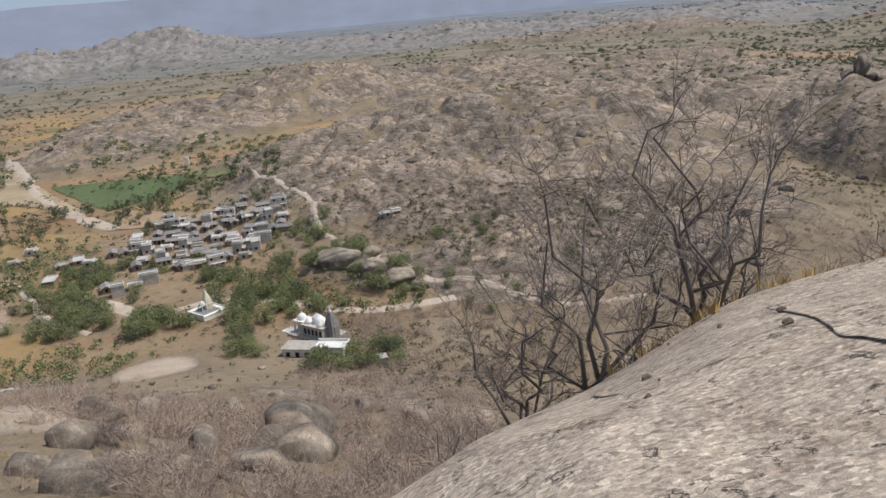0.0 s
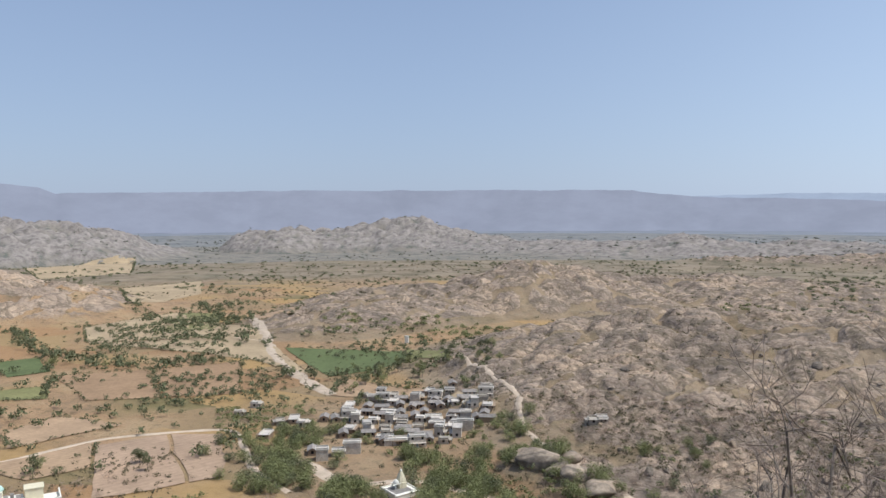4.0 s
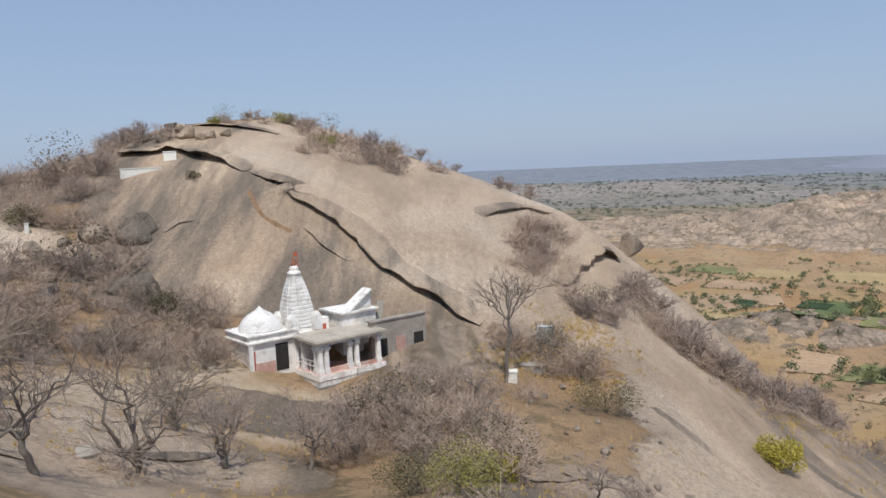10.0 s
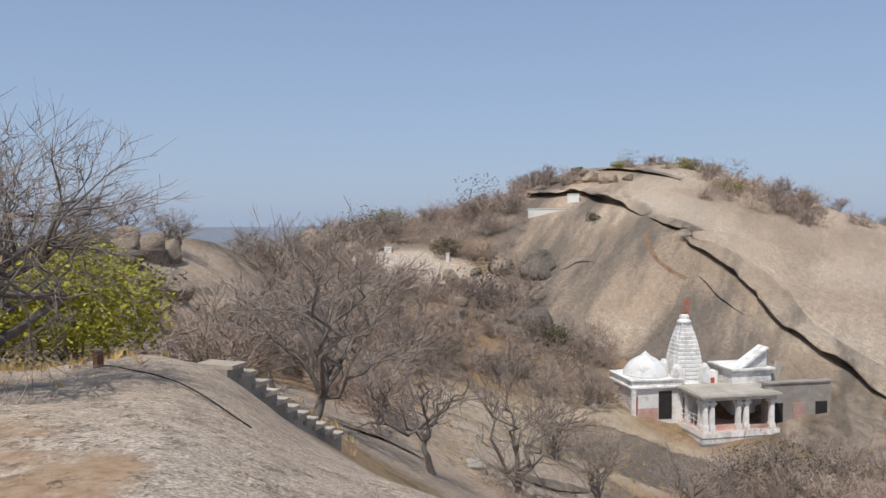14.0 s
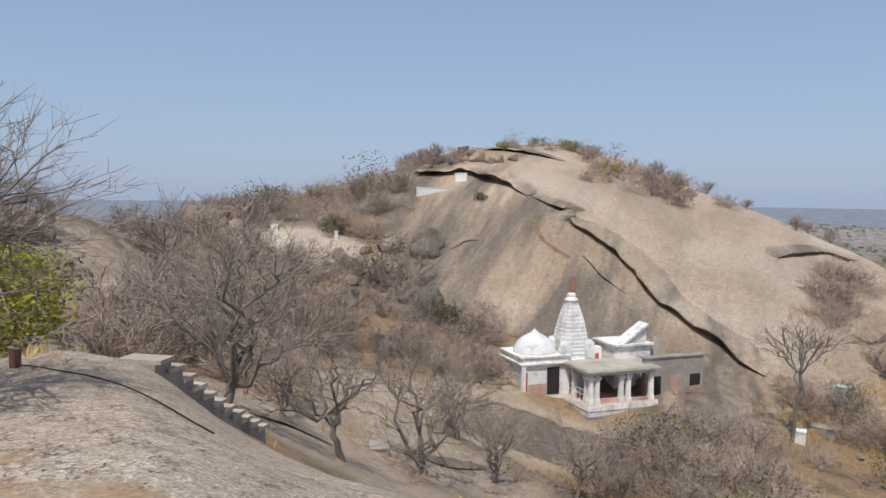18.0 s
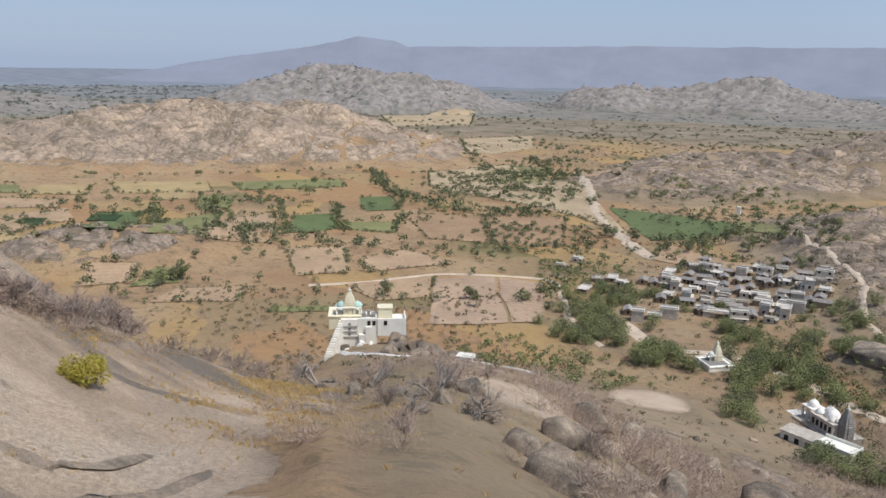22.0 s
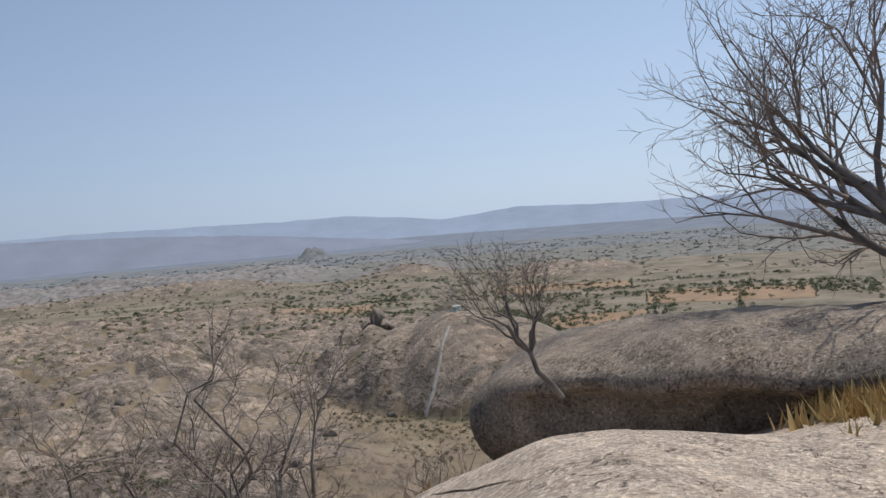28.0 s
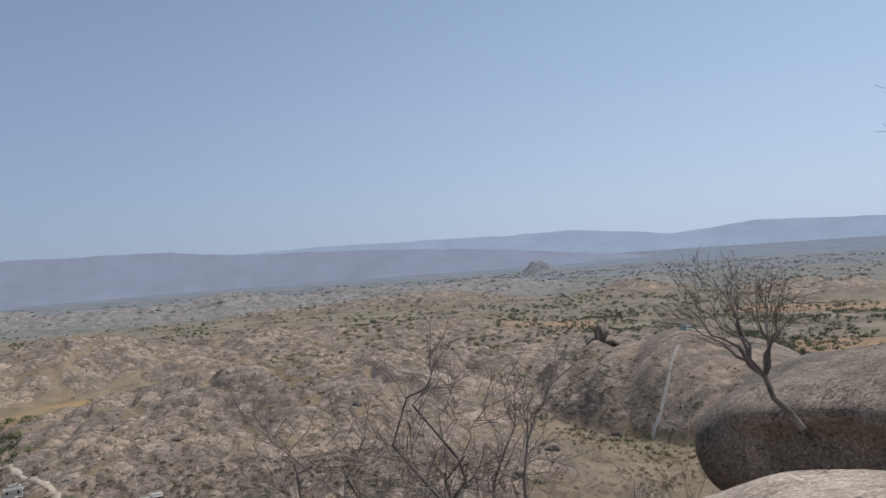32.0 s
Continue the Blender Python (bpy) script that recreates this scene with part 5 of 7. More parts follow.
    for k in range(5):
        part("entry_step", mesh("entry_step", *box(-1.5 - k * 0.32, -0.9 - k * 0.3, 0.6, 3.4, -2.2, -0.35 - k * 0.3), WHITE), ob)
    # domed hall
    dx, dy = loc(103.8, 64.0)
    hall = part("domed_hall", mesh("domed_hall", *join(box(dx - 2.0, dx + 2.0, dy - 2.0, dy + 2.0, -0.6, 2.3)), WHITE), ob)
    part("cornice", mesh("cornice", *join(box(dx - 2.25, dx + 2.25, dy - 2.25, dy + 2.25, 2.3, 2.44), box(dx - 2.08, dx + 2.08, dy - 2.08, dy + 2.08, 2.44, 2.85), box(dx - 2.2, dx + 2.2, dy - 2.2, dy + 2.2, 2.85, 2.96)), WHITE), hall)
    part("dome", mesh("dome", *lathe([(1.8, 2.96), (1.8, 3.06), (1.68, 3.35), (1.4, 3.8), (0.98, 4.18), (0.55, 4.42), (0.36, 4.48), (0.34, 4.56), (0.14, 4.72), (0.03, 4.85)], 28, dx, dy, 0.02), WHITE, False), hall, "stained white ribbed dome with small finial")
    part("hall_door", mesh("hall_door", *box(dx + 0.2, dx + 1.3, dy - 2.04, dy - 1.9, -0.2, 2.0), DARK), hall, "dark open doorway")
    part("red_panel", mesh("red_panel", *box(dx - 1.95, dx - 1.55, dy - 2.03, dy - 1.9, -0.2, 1.7), RED), hall)
    part("painted_dado", mesh("painted_dado", *box(dx - 1.5, dx + 0.15, dy - 2.03, dy - 1.9, -0.25, 0.7), PINK), hall)
    for sx in (-1, 1):
        part("hall_pillar", mesh("hall_pillar", *box(dx + sx * 1.95 - 0.18, dx + sx * 1.95 + 0.18, dy - 2.2, dy - 2.003, -0.3, 2.3), WHITE), hall)
    # curved spire
    sx, sy = loc(101.15, 65.0)
    lv = [(1.3, -0.9), (1.3, 2.2), (1.4, 2.25), (1.4, 2.45), (1.2, 2.5)]
    for k in range(15):
        t = k / 14
        w = 1.12 * (1 - 0.62 * t ** 2.1)
        z = 2.5 + 4.3 * t
        lv += [(w, z), (w * 0.985, z + 0.2), (w * 0.93, z + 0.23), (w * 0.93, z + 0.32)]
    sp = part("spire", mesh("spire", *tower(lv, sx, sy), WHITE), ob, "tall ribbed white curved spire")
    part("spire_cap", mesh("spire_cap", *lathe([(0.36, 7.0), (0.56, 7.12), (0.58, 7.28), (0.4, 7.4), (0.36, 7.5), (0.42, 7.6), (0.25, 7.8), (0.12, 7.95)], 20, sx, sy, 0.03), WHITE, False), sp)
    part("finial", mesh("finial", *lathe([(0.24, 7.8), (0.2, 8.05), (0.1, 8.25), (0.14, 8.35), (0.05, 8.5), (0.02, 8.85)], 12, sx, sy), plain_material("rusty_red", (0.42, 0.17, 0.10)), False), sp, "reddish pointed finial")
    part("flag_pole", mesh("flag_pole", *join(box(sx + 0.3, sx + 0.35, sy - 0.1, sy - 0.05, 6.8, 9.0), box(sx + 0.02, sx + 0.3, sy - 0.09, sy - 0.07, 8.6, 8.95)), RED), sp)
    for k in range(4):
        a = k * math.pi / 2
        part("corner_turret", mesh("corner_turret", *tower([(0.42, 2.5), (0.40, 3.2), (0.3, 3.7), (0.12, 4.0)], sx + 1.15 * (1 if k in (0, 3) else -1), sy + 1.15 * (1 if k < 2 else -1)), WHITE), sp)
    # side rooms with the slanting slab roof
    qx, qy = loc(97.2, 66.5)
    part("side_room", mesh("side_room", *join(box(qx - 1.7, qx + 1.7, qy - 1.2, qy + 2.0, -0.9, 3.5), box(qx - 1.9, qx + 1.9, qy - 1.45, qy + 2.2, 3.5, 3.65)), WHITE), ob)
    v, f = box(-2.4, 2.1, -1.1, 0.7, 0, 0.2)
    tilt = Matrix.Translation((qx + 0.1, qy - 0.5, 4.3)) @ Matrix.Scale(0.75, 4) @ pose(0, 0, 0, 0, -34, 0)
    lean_ = Matrix.Translation((qx + 2.2, qy - 0.9, 3.3)) @ pose(0, 0, 0, 0, 14, 0)
    part("leaning_slab", mesh("leaning_slab", [lean_ @ Vector(p) for p in box(-0.28, 0.28, -0.1, 0.1, -0.5, 1.5)[0]], f, CONC), ob, "leaning grey stone slab")
    part("slanting_slab", mesh("slanting_slab", [tilt @ Vector(p) for p in v], f, WHITE), ob, "slanting whitewashed roof slab")
    part("gable", mesh("gable", [(qx - 1.2, qy - 1.0, 3.6), (qx + 1.4, qy - 1.0, 3.6), (qx + 1.4, qy - 1.0, 4.9), (qx - 1.2, qy - 1.0, 3.7), (qx - 1.2, qy - 0.8, 3.6), (qx + 1.4, qy - 0.8, 3.6), (qx + 1.4, qy - 0.8, 4.9), (qx - 1.2, qy - 0.8, 3.7)], [(0, 1, 2, 3), (7, 6, 5, 4), (1, 5, 6, 2), (3, 2, 6, 7)], WHITE), ob)
    part("shrine_niche", mesh("shrine_niche", *box(qx - 3.4, qx - 2.6, qy - 0.6, qy + 0.2, 1.9, 3.4), WHITE), ob)
    part("orange_idol_stone", mesh("orange_idol_stone", *box(qx - 3.2, qx - 2.9, qy - 0.68, qy - 0.6, 2.2, 2.9), RED), ob, "orange painted niche")
    # long grey wall to the side
    wx, wy = loc(93.4, 65.5)
    part("side_wall", mesh("side_wall", *join(box(wx - 3.4, wx + 2.2, wy - 0.25, wy + 0.25, -0.6, 3.6), box(wx - 3.5, wx + 2.3, wy - 0.35, wy + 0.35, 3.6, 3.72)), OLDWALL), ob, "long bare grey stone side wall")
    for k in range(3):
        part("wall_opening", mesh("wall_opening", *box(wx - 2.9 + k * 1.9, wx - 1.9 + k * 1.9, wy - 0.29, wy - 0.22, 0.0, 2.1), DARK if k != 1 else PINK), ob)
    for o in ob.children:
        if o.name.split(".")[0] in ("domed_hall", "spire", "side_room", "slanting_slab", "gable", "shrine_niche", "orange_idol_stone"):
            o.location.z += 0.75
    return ob


temple()


# ---- white temple on the spur ----
def spur_temple():
    c, az = Vector((*at(46.36, 163.0), -54.0)), radians(46.36)
    T, R = Vector((math.cos(az), math.sin(az), 0)), Vector((-math.sin(az), math.cos(az), 0))
    m = Matrix((T, R, Vector((0, 0, 1)))).transposed().to_4x4()
    m.translation = c
    ob = tagged(holder("spur_temple", m), "bright white temple stepping down a rocky spur", "temple")
    # local: x along the terrace, y away from the summit
    part("terrace", mesh("terrace", *join(box(-7.6, -0.8, -1.5, 5.0, -2.2, 0.6), box(-7.8, -0.6, -1.7, 5.2, 0.6, 0.8)), CREAM), ob, "cream painted terrace")
    part("terrace_wall", mesh("terrace_wall", *box(-5.0, -1.5, -2.6, -1.5, -6.5, 0.3), WHITE2), ob)
    for k in range(3):
        part("window", mesh("window", *box(-3.45, -2.95, -2.66, -2.58, -1.0 - k * 1.15, -0.45 - k * 1.15), GREYST), ob, "small grey barred window")
        part("ledge", mesh("ledge", *box(-5.05, -1.45, -2.85, -2.6, -1.3 - k * 1.15, -1.18 - k * 1.15), GREYST), ob)
    pav = part("pavilion", mesh("pavilion", *box(-6.2, -0.6, -1.1, 1.9, 2.3, 2.5), WHITE2), ob)
    col_ = mesh("column", *box(-0.16, 0.16, -0.16, 0.16, 0.8, 2.3), WHITE2)
    for x in (-5.9, -4.3, -2.2, -0.9):
        for y in (-0.8, 1.6):
            part("column", col_, pav).location = (x, y, 0)
    for x in (-5.0, -1.5):
        part("green_dome", mesh("green_dome", *lathe([(1.15, 2.5), (1.1, 2.75), (0.85, 3.15), (0.45, 3.45), (0.12, 3.6), (0.03, 3.9)], 18, x, 0.3), AQUA, False), pav, "pale turquoise dome")
    lv = [(1.3, 0.8), (1.3, 2.5), (1.4, 2.6)]
    for k in range(9):
        t = k / 8
        w = 1.2 * (1 - 0.72 * t ** 1.7)
        lv += [(w, 2.6 + 3.0 * t), (w * 0.93, 2.8 + 3.0 * t)]
    sp = part("spire", mesh("spire", *tower(lv, -3.2, 0.6), CREAM), ob, "cream curved spire")
    part("spire_cap", mesh("spire_cap", *lathe([(0.3, 5.75), (0.52, 5.9), (0.3, 6.1), (0.14, 6.35), (0.03, 6.8)], 16, -3.2, 0.6), WHITE2, False), sp)
    # flat roofed rooms
    part("middle_room", mesh("middle_room", *join(box(-1.45, 2.75, -2.2, 3.0, -5.5, 0.3), box(0.2, 1.6, -2.9, -2.2, -6.0, -1.4), box(-1.2, 0.1, -3.3, -2.2, -6.5, -3.0)), WHITE2), ob)
    part("ruined_kerb", mesh("ruined_kerb", *join(box(-0.5, 0.3, -1.2, 0.4, 0.3, 1.3), box(0.6, 1.2, -0.9, 0.1, 0.3, 1.7), box(1.5, 2.4, -1.4, 0.6, 0.3, 1.0)), GREYST), ob, "broken grey stone kerb on the roof")
    part("terrace_room", mesh("terrace_room", *join(box(2.8, 9.0, -2.4, 3.4, -3.6, -0.55), box(2.8, 9.0, -2.4, -2.15, -0.55, 0.3), box(8.75, 9.0, -2.15, 3.4, -0.55, 0.3)), WHITE2), ob, "white flat roofed room with parapet")
    part("upper_room", mesh("upper_room", *join(box(3.0, 6.1, 0.4, 3.2, -0.55, 1.75), box(2.85, 6.25, 0.25, 3.35, 1.75, 1.9)), CREAM), ob)
    for x in (0.6, 1.7, 4.2):
        part("opening", mesh("opening", *box(x, x + 0.7, -2.46 if x > 3 else -2.26, -2.3 if x > 3 else -2.1, -1.2, -0.2), DARK), ob, "dark doorway")
    for k in range(15):
        part("stair_step", mesh("stair_step", *box(-5.5 - k * 0.22, -4.4 - k * 0.2, -2.7 - k * 0.26, -1.9 - k * 0.26, -9.0, 0.0 - k * 0.47), WHITE2), ob)
    rng = random.Random(4)
    for _ in range(9):
        w, d, h = rng.uniform(0.6, 1.3), rng.uniform(0.6, 1.2), rng.uniform(0.7, 1.4)
        me = boulder(rng.randrange(900), w, d, h, 2)
        me.materials[0] = WHITE
        part("painted_rock", me, ob, "rock splashed with whitewash").location = (rng.uniform(-4.2, 2.2), rng.uniform(-5.2, -3.0), rng.uniform(-7.4, -4.6))
    return ob


spur_temple()


# ---- temples by the village ----
def plinth_shrine():
    b = place(19.9, 256)
    ob = tagged(holder("plinth_shrine", pose(b.x, b.y, b.z, 0, 0, 52)), "small white shrine on a broad white plinth", "shrine")
    part("plinth", mesh("plinth", *join(box(-4.6, 4.6, -4.6, 4.6, -1.2, 1.5), box(-4.8, 4.8, -4.8, 4.8, 1.5, 1.7)), WHITE2), ob)
    part("parapet", mesh("parapet", *join(box(-4.7, -4.4, -4.7, 4.7, 1.7, 2.1), box(4.4, 4.7, -4.7, 4.7, 1.7, 2.1), box(-4.4, 4.4, 4.4, 4.7, 1.7, 2.1)), WHITE2), ob)
    part("paved_floor", mesh("paved_floor", *box(-3.6, 3.2, -3.4, 3.4, 1.7, 1.74), GREYST), ob, "grey paved terrace")
    lv = [(1.35, 1.7), (1.35, 3.4), (1.45, 3.5)]
    for k in range(8):
        t = k / 7
        w = 1.25 * (1 - 0.72 * t ** 1.7)
        lv += [(w, 3.6 + 3.4 * t), (w * 0.92, 3.85 + 3.4 * t)]
    sp = part("spire", mesh("spire", *tower(lv, 1.4, 1.4), CREAM), ob, "cream white curved spire")
    part("finial", mesh("finial", *lathe([(0.4, 7.2), (0.5, 7.35), (0.2, 7.7), (0.04, 8.3)], 12, 1.4, 1.4), WHITE2, False), sp)
    part("porch", mesh("porch", *join(*[box(x, x + 0.3, y, y + 0.3, 1.7, 3.4) for x in (-1.6, 0.0) for y in (0.2, 2.2)], box(-1.9, 0.4, -0.1, 2.8, 3.4, 3.6)), WHITE2), ob)
    part("porch_dome", mesh("porch_dome", *lathe([(1.1, 3.6), (1.0, 4.0), (0.6, 4.5), (0.05, 4.9)], 16, -0.7, 1.3), WHITE2, False), ob)
    return ob


plinth_shrine()


def marble_temple():
    b = place(12.1, 221)
    ob = tagged(holder("valley_temple", pose(b.x, b.y, b.z, 0, 0, -35)), "grey and white temple with several domes and a spire", "temple")
    part("plinth", mesh("plinth", *join(box(-8, 8, -4.5, 4.5, -1.5, 0.9), box(-8.2, 8.2, -4.7, 4.7, 0.9, 1.1)), LIME), ob)
    hall = part("hall", mesh("hall", *join(box(-2.6, 5.6, -3.2, 3.2, 1.1, 4.4), box(-2.9, 5.9, -3.5, 3.5, 4.4, 4.7)), LIME), ob)
    for k in range(5):
        part("window", mesh("window", *box(-2.0 + k * 1.55, -1.1 + k * 1.55, -3.26, -3.15, 1.8, 3.6), DARK), hall)
    for x, y, s in ((-1.2, -1.6, 1.25), (-1.2, 1.6, 1.25), (1.6, 0.0, 2.0), (-5.6, 0, 1.5), (3.9, -2.0, 1.0), (3.9, 2.0, 1.0)):
        part("dome", mesh("dome", *lathe([(s, 4.7), (s * 0.98, 5.0), (s * 0.85, 4.9 + s * 0.55), (s * 0.5, 4.9 + s * 0.95), (s * 0.12, 4.9 + s * 1.1), (0.04, 5.3 + s * 1.3)], 18, x, y), WHITE, False), ob, "whitewashed dome")
    porch = part("porch_roof", mesh("porch_roof", *box(-7.6, -3.4, -2.2, 2.2, 4.4, 4.7), WHITE), ob)
    col = mesh("column", *join(box(-0.22, 0.22, -0.22, 0.22, 1.1, 4.4)), WHITE)
    for x in (-7.3, -5.5, -3.7):
        for y in (-1.9, 1.9):
            part("column", col, ob).location = (x, y, 0)
    lv = [(1.5, 1.1), (1.5, 4.7)]
    for k in range(9):
        t = k / 8
        w = 1.45 * (1 - 0.74 * t ** 1.7)
        lv += [(w, 4.7 + 4.2 * t), (w * 0.92, 4.95 + 4.2 * t)]
    part("spire", mesh("spire", *tower(lv, 6.6, 0), GREYST), ob, "stained grey spire")
    part("finial", mesh("finial", *lathe([(0.45, 9.0), (0.6, 9.2), (0.25, 9.6), (0.04, 10.4)], 12, 6.6, 0), WHITE, False), ob)
    part("side_terrace", mesh("side_terrace", *box(-12.5, -8.2, -3.0, 2.0, -1.5, 0.5), WHITE), ob)
    return ob


marble_temple()


def rest_house():
    b = place(12.4, 205)
    ob = tagged(holder("rest_house", pose(b.x, b.y, b.z, 0, 0, -12)), "long low building with grey and white roof", "house")
    part("wall", mesh("wall", *box(-9, 9, -2.6, 2.6, -1.5, 3.0), WHITE), ob)
    part("roof", mesh("roof", *join(box(-9.4, 0, -3.0, 3.0, 3.0, 3.2)), CONC), ob, "dark flat roof")
    part("terrace", mesh("terrace", *join(box(0.0, 9.4, -3.0, 3.0, 3.0, 3.18), box(0, 9.4, -3.0, -2.8, 3.18, 4.0), box(0, 9.4, 2.8, 3.0, 3.18, 4.0), box(9.2, 9.4, -2.8, 2.8, 3.18, 4.0)), WHITE2), ob, "white roof terrace with parapet")
    for k in range(6):
        part("window", mesh("window", *box(-8 + k * 2.8, -6.8 + k * 2.8, -2.66, -2.55, 0.3, 2.1), DARK), ob)
    return ob


rest_house()


# ---- village ----
def house_kind(k):
    """Parts of one kind of house: name, mesh, label."""
    rng = random.Random(100 + k)
    w, d, h = rng.uniform(4.2, 6.8), rng.uniform(3.2, 4.2), rng.uniform(1.9, 2.3)
    wall = (LIME, MUD, CONC, LIME, MUD, MUD, BLUE, LIME)[k]
    two = k in (0, 3)
    H = h * (2 if two else 1)
    out = [("wall", mesh("wall", *box(-w / 2, w / 2, -d / 2, d / 2, -1.5, H), wall), "")]
    if k in (1, 5):
        e, r = 0.4, 0.8
        v = [(-w / 2 - e, -d / 2 - e, H - 0.2), (w / 2 + e, -d / 2 - e, H - 0.2), (w / 2 + e, d / 2 + e, H - 0.2), (-w / 2 - e, d / 2 + e, H - 0.2), (-w / 2 - e, 0, H + r), (w / 2 + e, 0, H + r)]
        v += [(x, y, z + 0.14) for x, y, z in v]
        f = [(6, 7, 11, 10), (8, 9, 10, 11), (1, 0, 4, 5), (3, 2, 5, 4), (0, 1, 7, 6), (2, 3, 9, 8), (0, 6, 10, 4), (4, 10, 9, 3), (1, 5, 11, 7), (5, 2, 8, 11)]
        out.append(("roof", mesh("roof", v, f, TILE), "grey tiled pitched roof"))
        for s in (-1, 1):
            out.append(("gable", mesh("gable", [(s * w / 2, -d / 2, H), (s * w / 2, d / 2, H), (s * w / 2, 0, H + r - 0.15), (s * (w / 2 - 0.2), -d / 2, H), (s * (w / 2 - 0.2), d / 2, H), (s * (w / 2 - 0.2), 0, H + r - 0.15)], [(0, 2, 1), (3, 4, 5), (0, 1, 4, 3), (1, 2, 5, 4), (2, 0, 3, 5)], wall), ""))
    else:
        out.append(("roof", mesh("roof", *join(box(-w / 2 - 0.3, w / 2 + 0.3, -d / 2 - 0.3, d / 2 + 0.3, H, H + 0.15), box(-w / 2, w / 2, -d / 2, -d / 2 + 0.15, H + 0.15, H + 0.75), box(-w / 2, w / 2, d / 2 - 0.15, d / 2, H + 0.15, H + 0.75), box(-w / 2, -w / 2 + 0.15, -d / 2 + 0.15, d / 2 - 0.15, H + 0.15, H + 0.75)), TIN if k not in (2, 6) else CONC), "flat pale roof with parapet"))
        out.append(("porch", mesh("porch", *join(box(-w / 2, w / 2, -d / 2 - 1.4, -d / 2, h - 0.25, h - 0.1), *[box(x - 0.12, x + 0.12, -d / 2 - 1.35, -d / 2 - 1.1, -1, h - 0.25) for x in (-w / 2 + 0.2, 0, w / 2 - 0.2)]), wall), ""))
    out.append(("door", mesh("door", *box(-0.5, 0.5, -d / 2 - 0.05, -d / 2 + 0.05, 0, 2.0), BLUE if k % 3 == 0 else DARK), ""))
    for s in (-1, 1):
        for fl in range(2 if two else 1):
            out.append(("window", mesh("window", *box(s * w * 0.3 - 0.45, s * w * 0.3 + 0.45, -d / 2 - 0.05, -d / 2 + 0.05, 1.0 + fl * h, 2.1 + fl * h), DARK), ""))
    for s in (-1, 1):
        out.append(("side_window", mesh("side_window", *box(s * w / 2 - 0.05, s * w / 2 + 0.05, -0.5, 0.5, 0.9, 2.0), DARK), ""))
    return out


HOUSE_KINDS = [house_kind(k) for k in range(8)]
HOUSE_LABEL = ["two-storey white flat-roofed village house", "mud-walled village house with grey tiled roof", "grey plastered flat-roofed village house", "two-storey whitewashed house with parapet", "low stone house with flat grey roof", "mud house with weathered tiles", "faded blue flat-roofed house", "limewashed house with flat pale roof"]
rv = random.Random(5)
spots = []


def house(k, az, r, turn):
    p = place(az, r)
    ob = holder("village_house", pose(p.x, p.y, p.z, 0, 0, turn))
    for name, data, label in HOUSE_KINDS[k]:
        part(name, data, ob, label)
    spots.append((p.x, p.y, 4.5))
    return tagged(ob, HOUSE_LABEL[k], "house", "houses of the village")


house(0, 25.6, 296, 205)
house(7, 24.4, 300, 205)
house(3, 23.4, 303, 200)
house(1, 26.3, 304, 115)
for az_, r_, k_ in ((20.6, 312, 7), (18.6, 308, 3), (31.5, 372, 2), (30.3, 385, 7), (28.6, 350, 2), (27.6, 352, 4), (27.0, 345, 7), (25.4, 352, 1), (24.6, 350, 5), (5.6, 318, 2), (5.0, 322, 7), (29.6, 330, 4)):
    house(k_, az_, r_, rv.choice((20, 110, 200, 290)) + rv.uniform(-12, 12))
row = 0
for r_ in np.arange(312, 392, 6.6):
    row += 1
    for az_ in np.arange(13.2, 23.6, 1.25):
        if rv.random() < 0.2 or (r_ > 372 and not 15 < az_ < 22.5) or (r_ < 322 and not 14.5 < az_ < 21):
            continue
        house(rv.choice((0, 1, 1, 2, 2, 4, 4, 5, 5, 7, 7, 3)), az_ + rv.uniform(-0.4, 0.4) + 0.5 * (row % 2), r_ + rv.uniform(-2.5, 2.5), rv.choice((15, 105, 195, 285)) + rv.uniform(-10, 10))

# ---- woods, hedges and scrub ----
BARE = [(120.5, 87, 12, 7), (125.5, 31, 9, 7), (104, 53, 7, 5), (80, 50, 8, 9), (65, 70, 14, 16), (54, 85, 14, 15), (72, 40, 11, 9), (66, 50, 12, 14), (116, 41, 6, 4), (108, 43, 7, 5), (80, 30, 8, 6), (128, 98, 7, 7), (115, 82, 4, 4), (100, 61, 8, 7), (46.5, 160, 10, 12), (41, 152, 8, 8)]


def bare(x, y):
    """Where rock or trodden earth keeps the brush away."""
    return np.maximum.reduce([near(x, y, *b) for b in BARE]) > 0.35



BUSHY = [leafy_data(200 + k, 4.6, 7.0, 1050, 0.19, (LEAF, LEAF, LEAFD)[k % 3], 0.12) for k in range(5)]
TALL = [leafy_data(300 + k, 6.5, 4.8, 700, 0.2, (LEAFD, LEAF)[k % 2], 0.3) for k in range(4)]
rt = random.Random(9)
GREEN_LABELS = ["dense green thorn tree with a low spreading crown", "dark green broad tree with rounded crown"]


def clear(x, y, gap):
    return all((x - a) ** 2 + (y - b) ** 2 > (c + gap) ** 2 for a, b, c in spots)


def wood(az0, az1, r0, r1, count, kinds, size0, size1, label, gap=0.0, group="trees of the plain"):
    done = 0
    for _ in range(count * 4):
        if done >= count:
            break
        az, r = rt.uniform(az0, az1), rt.uniform(r0, r1)
        x, y = at(az, r)
        if not clear(x, y, gap):
            continue
        leafy_tree(rt.choice(kinds), stand(az, r, rt.uniform(0, 360), rt.uniform(size0, size1), 0.2), label, group=group)
        done += 1


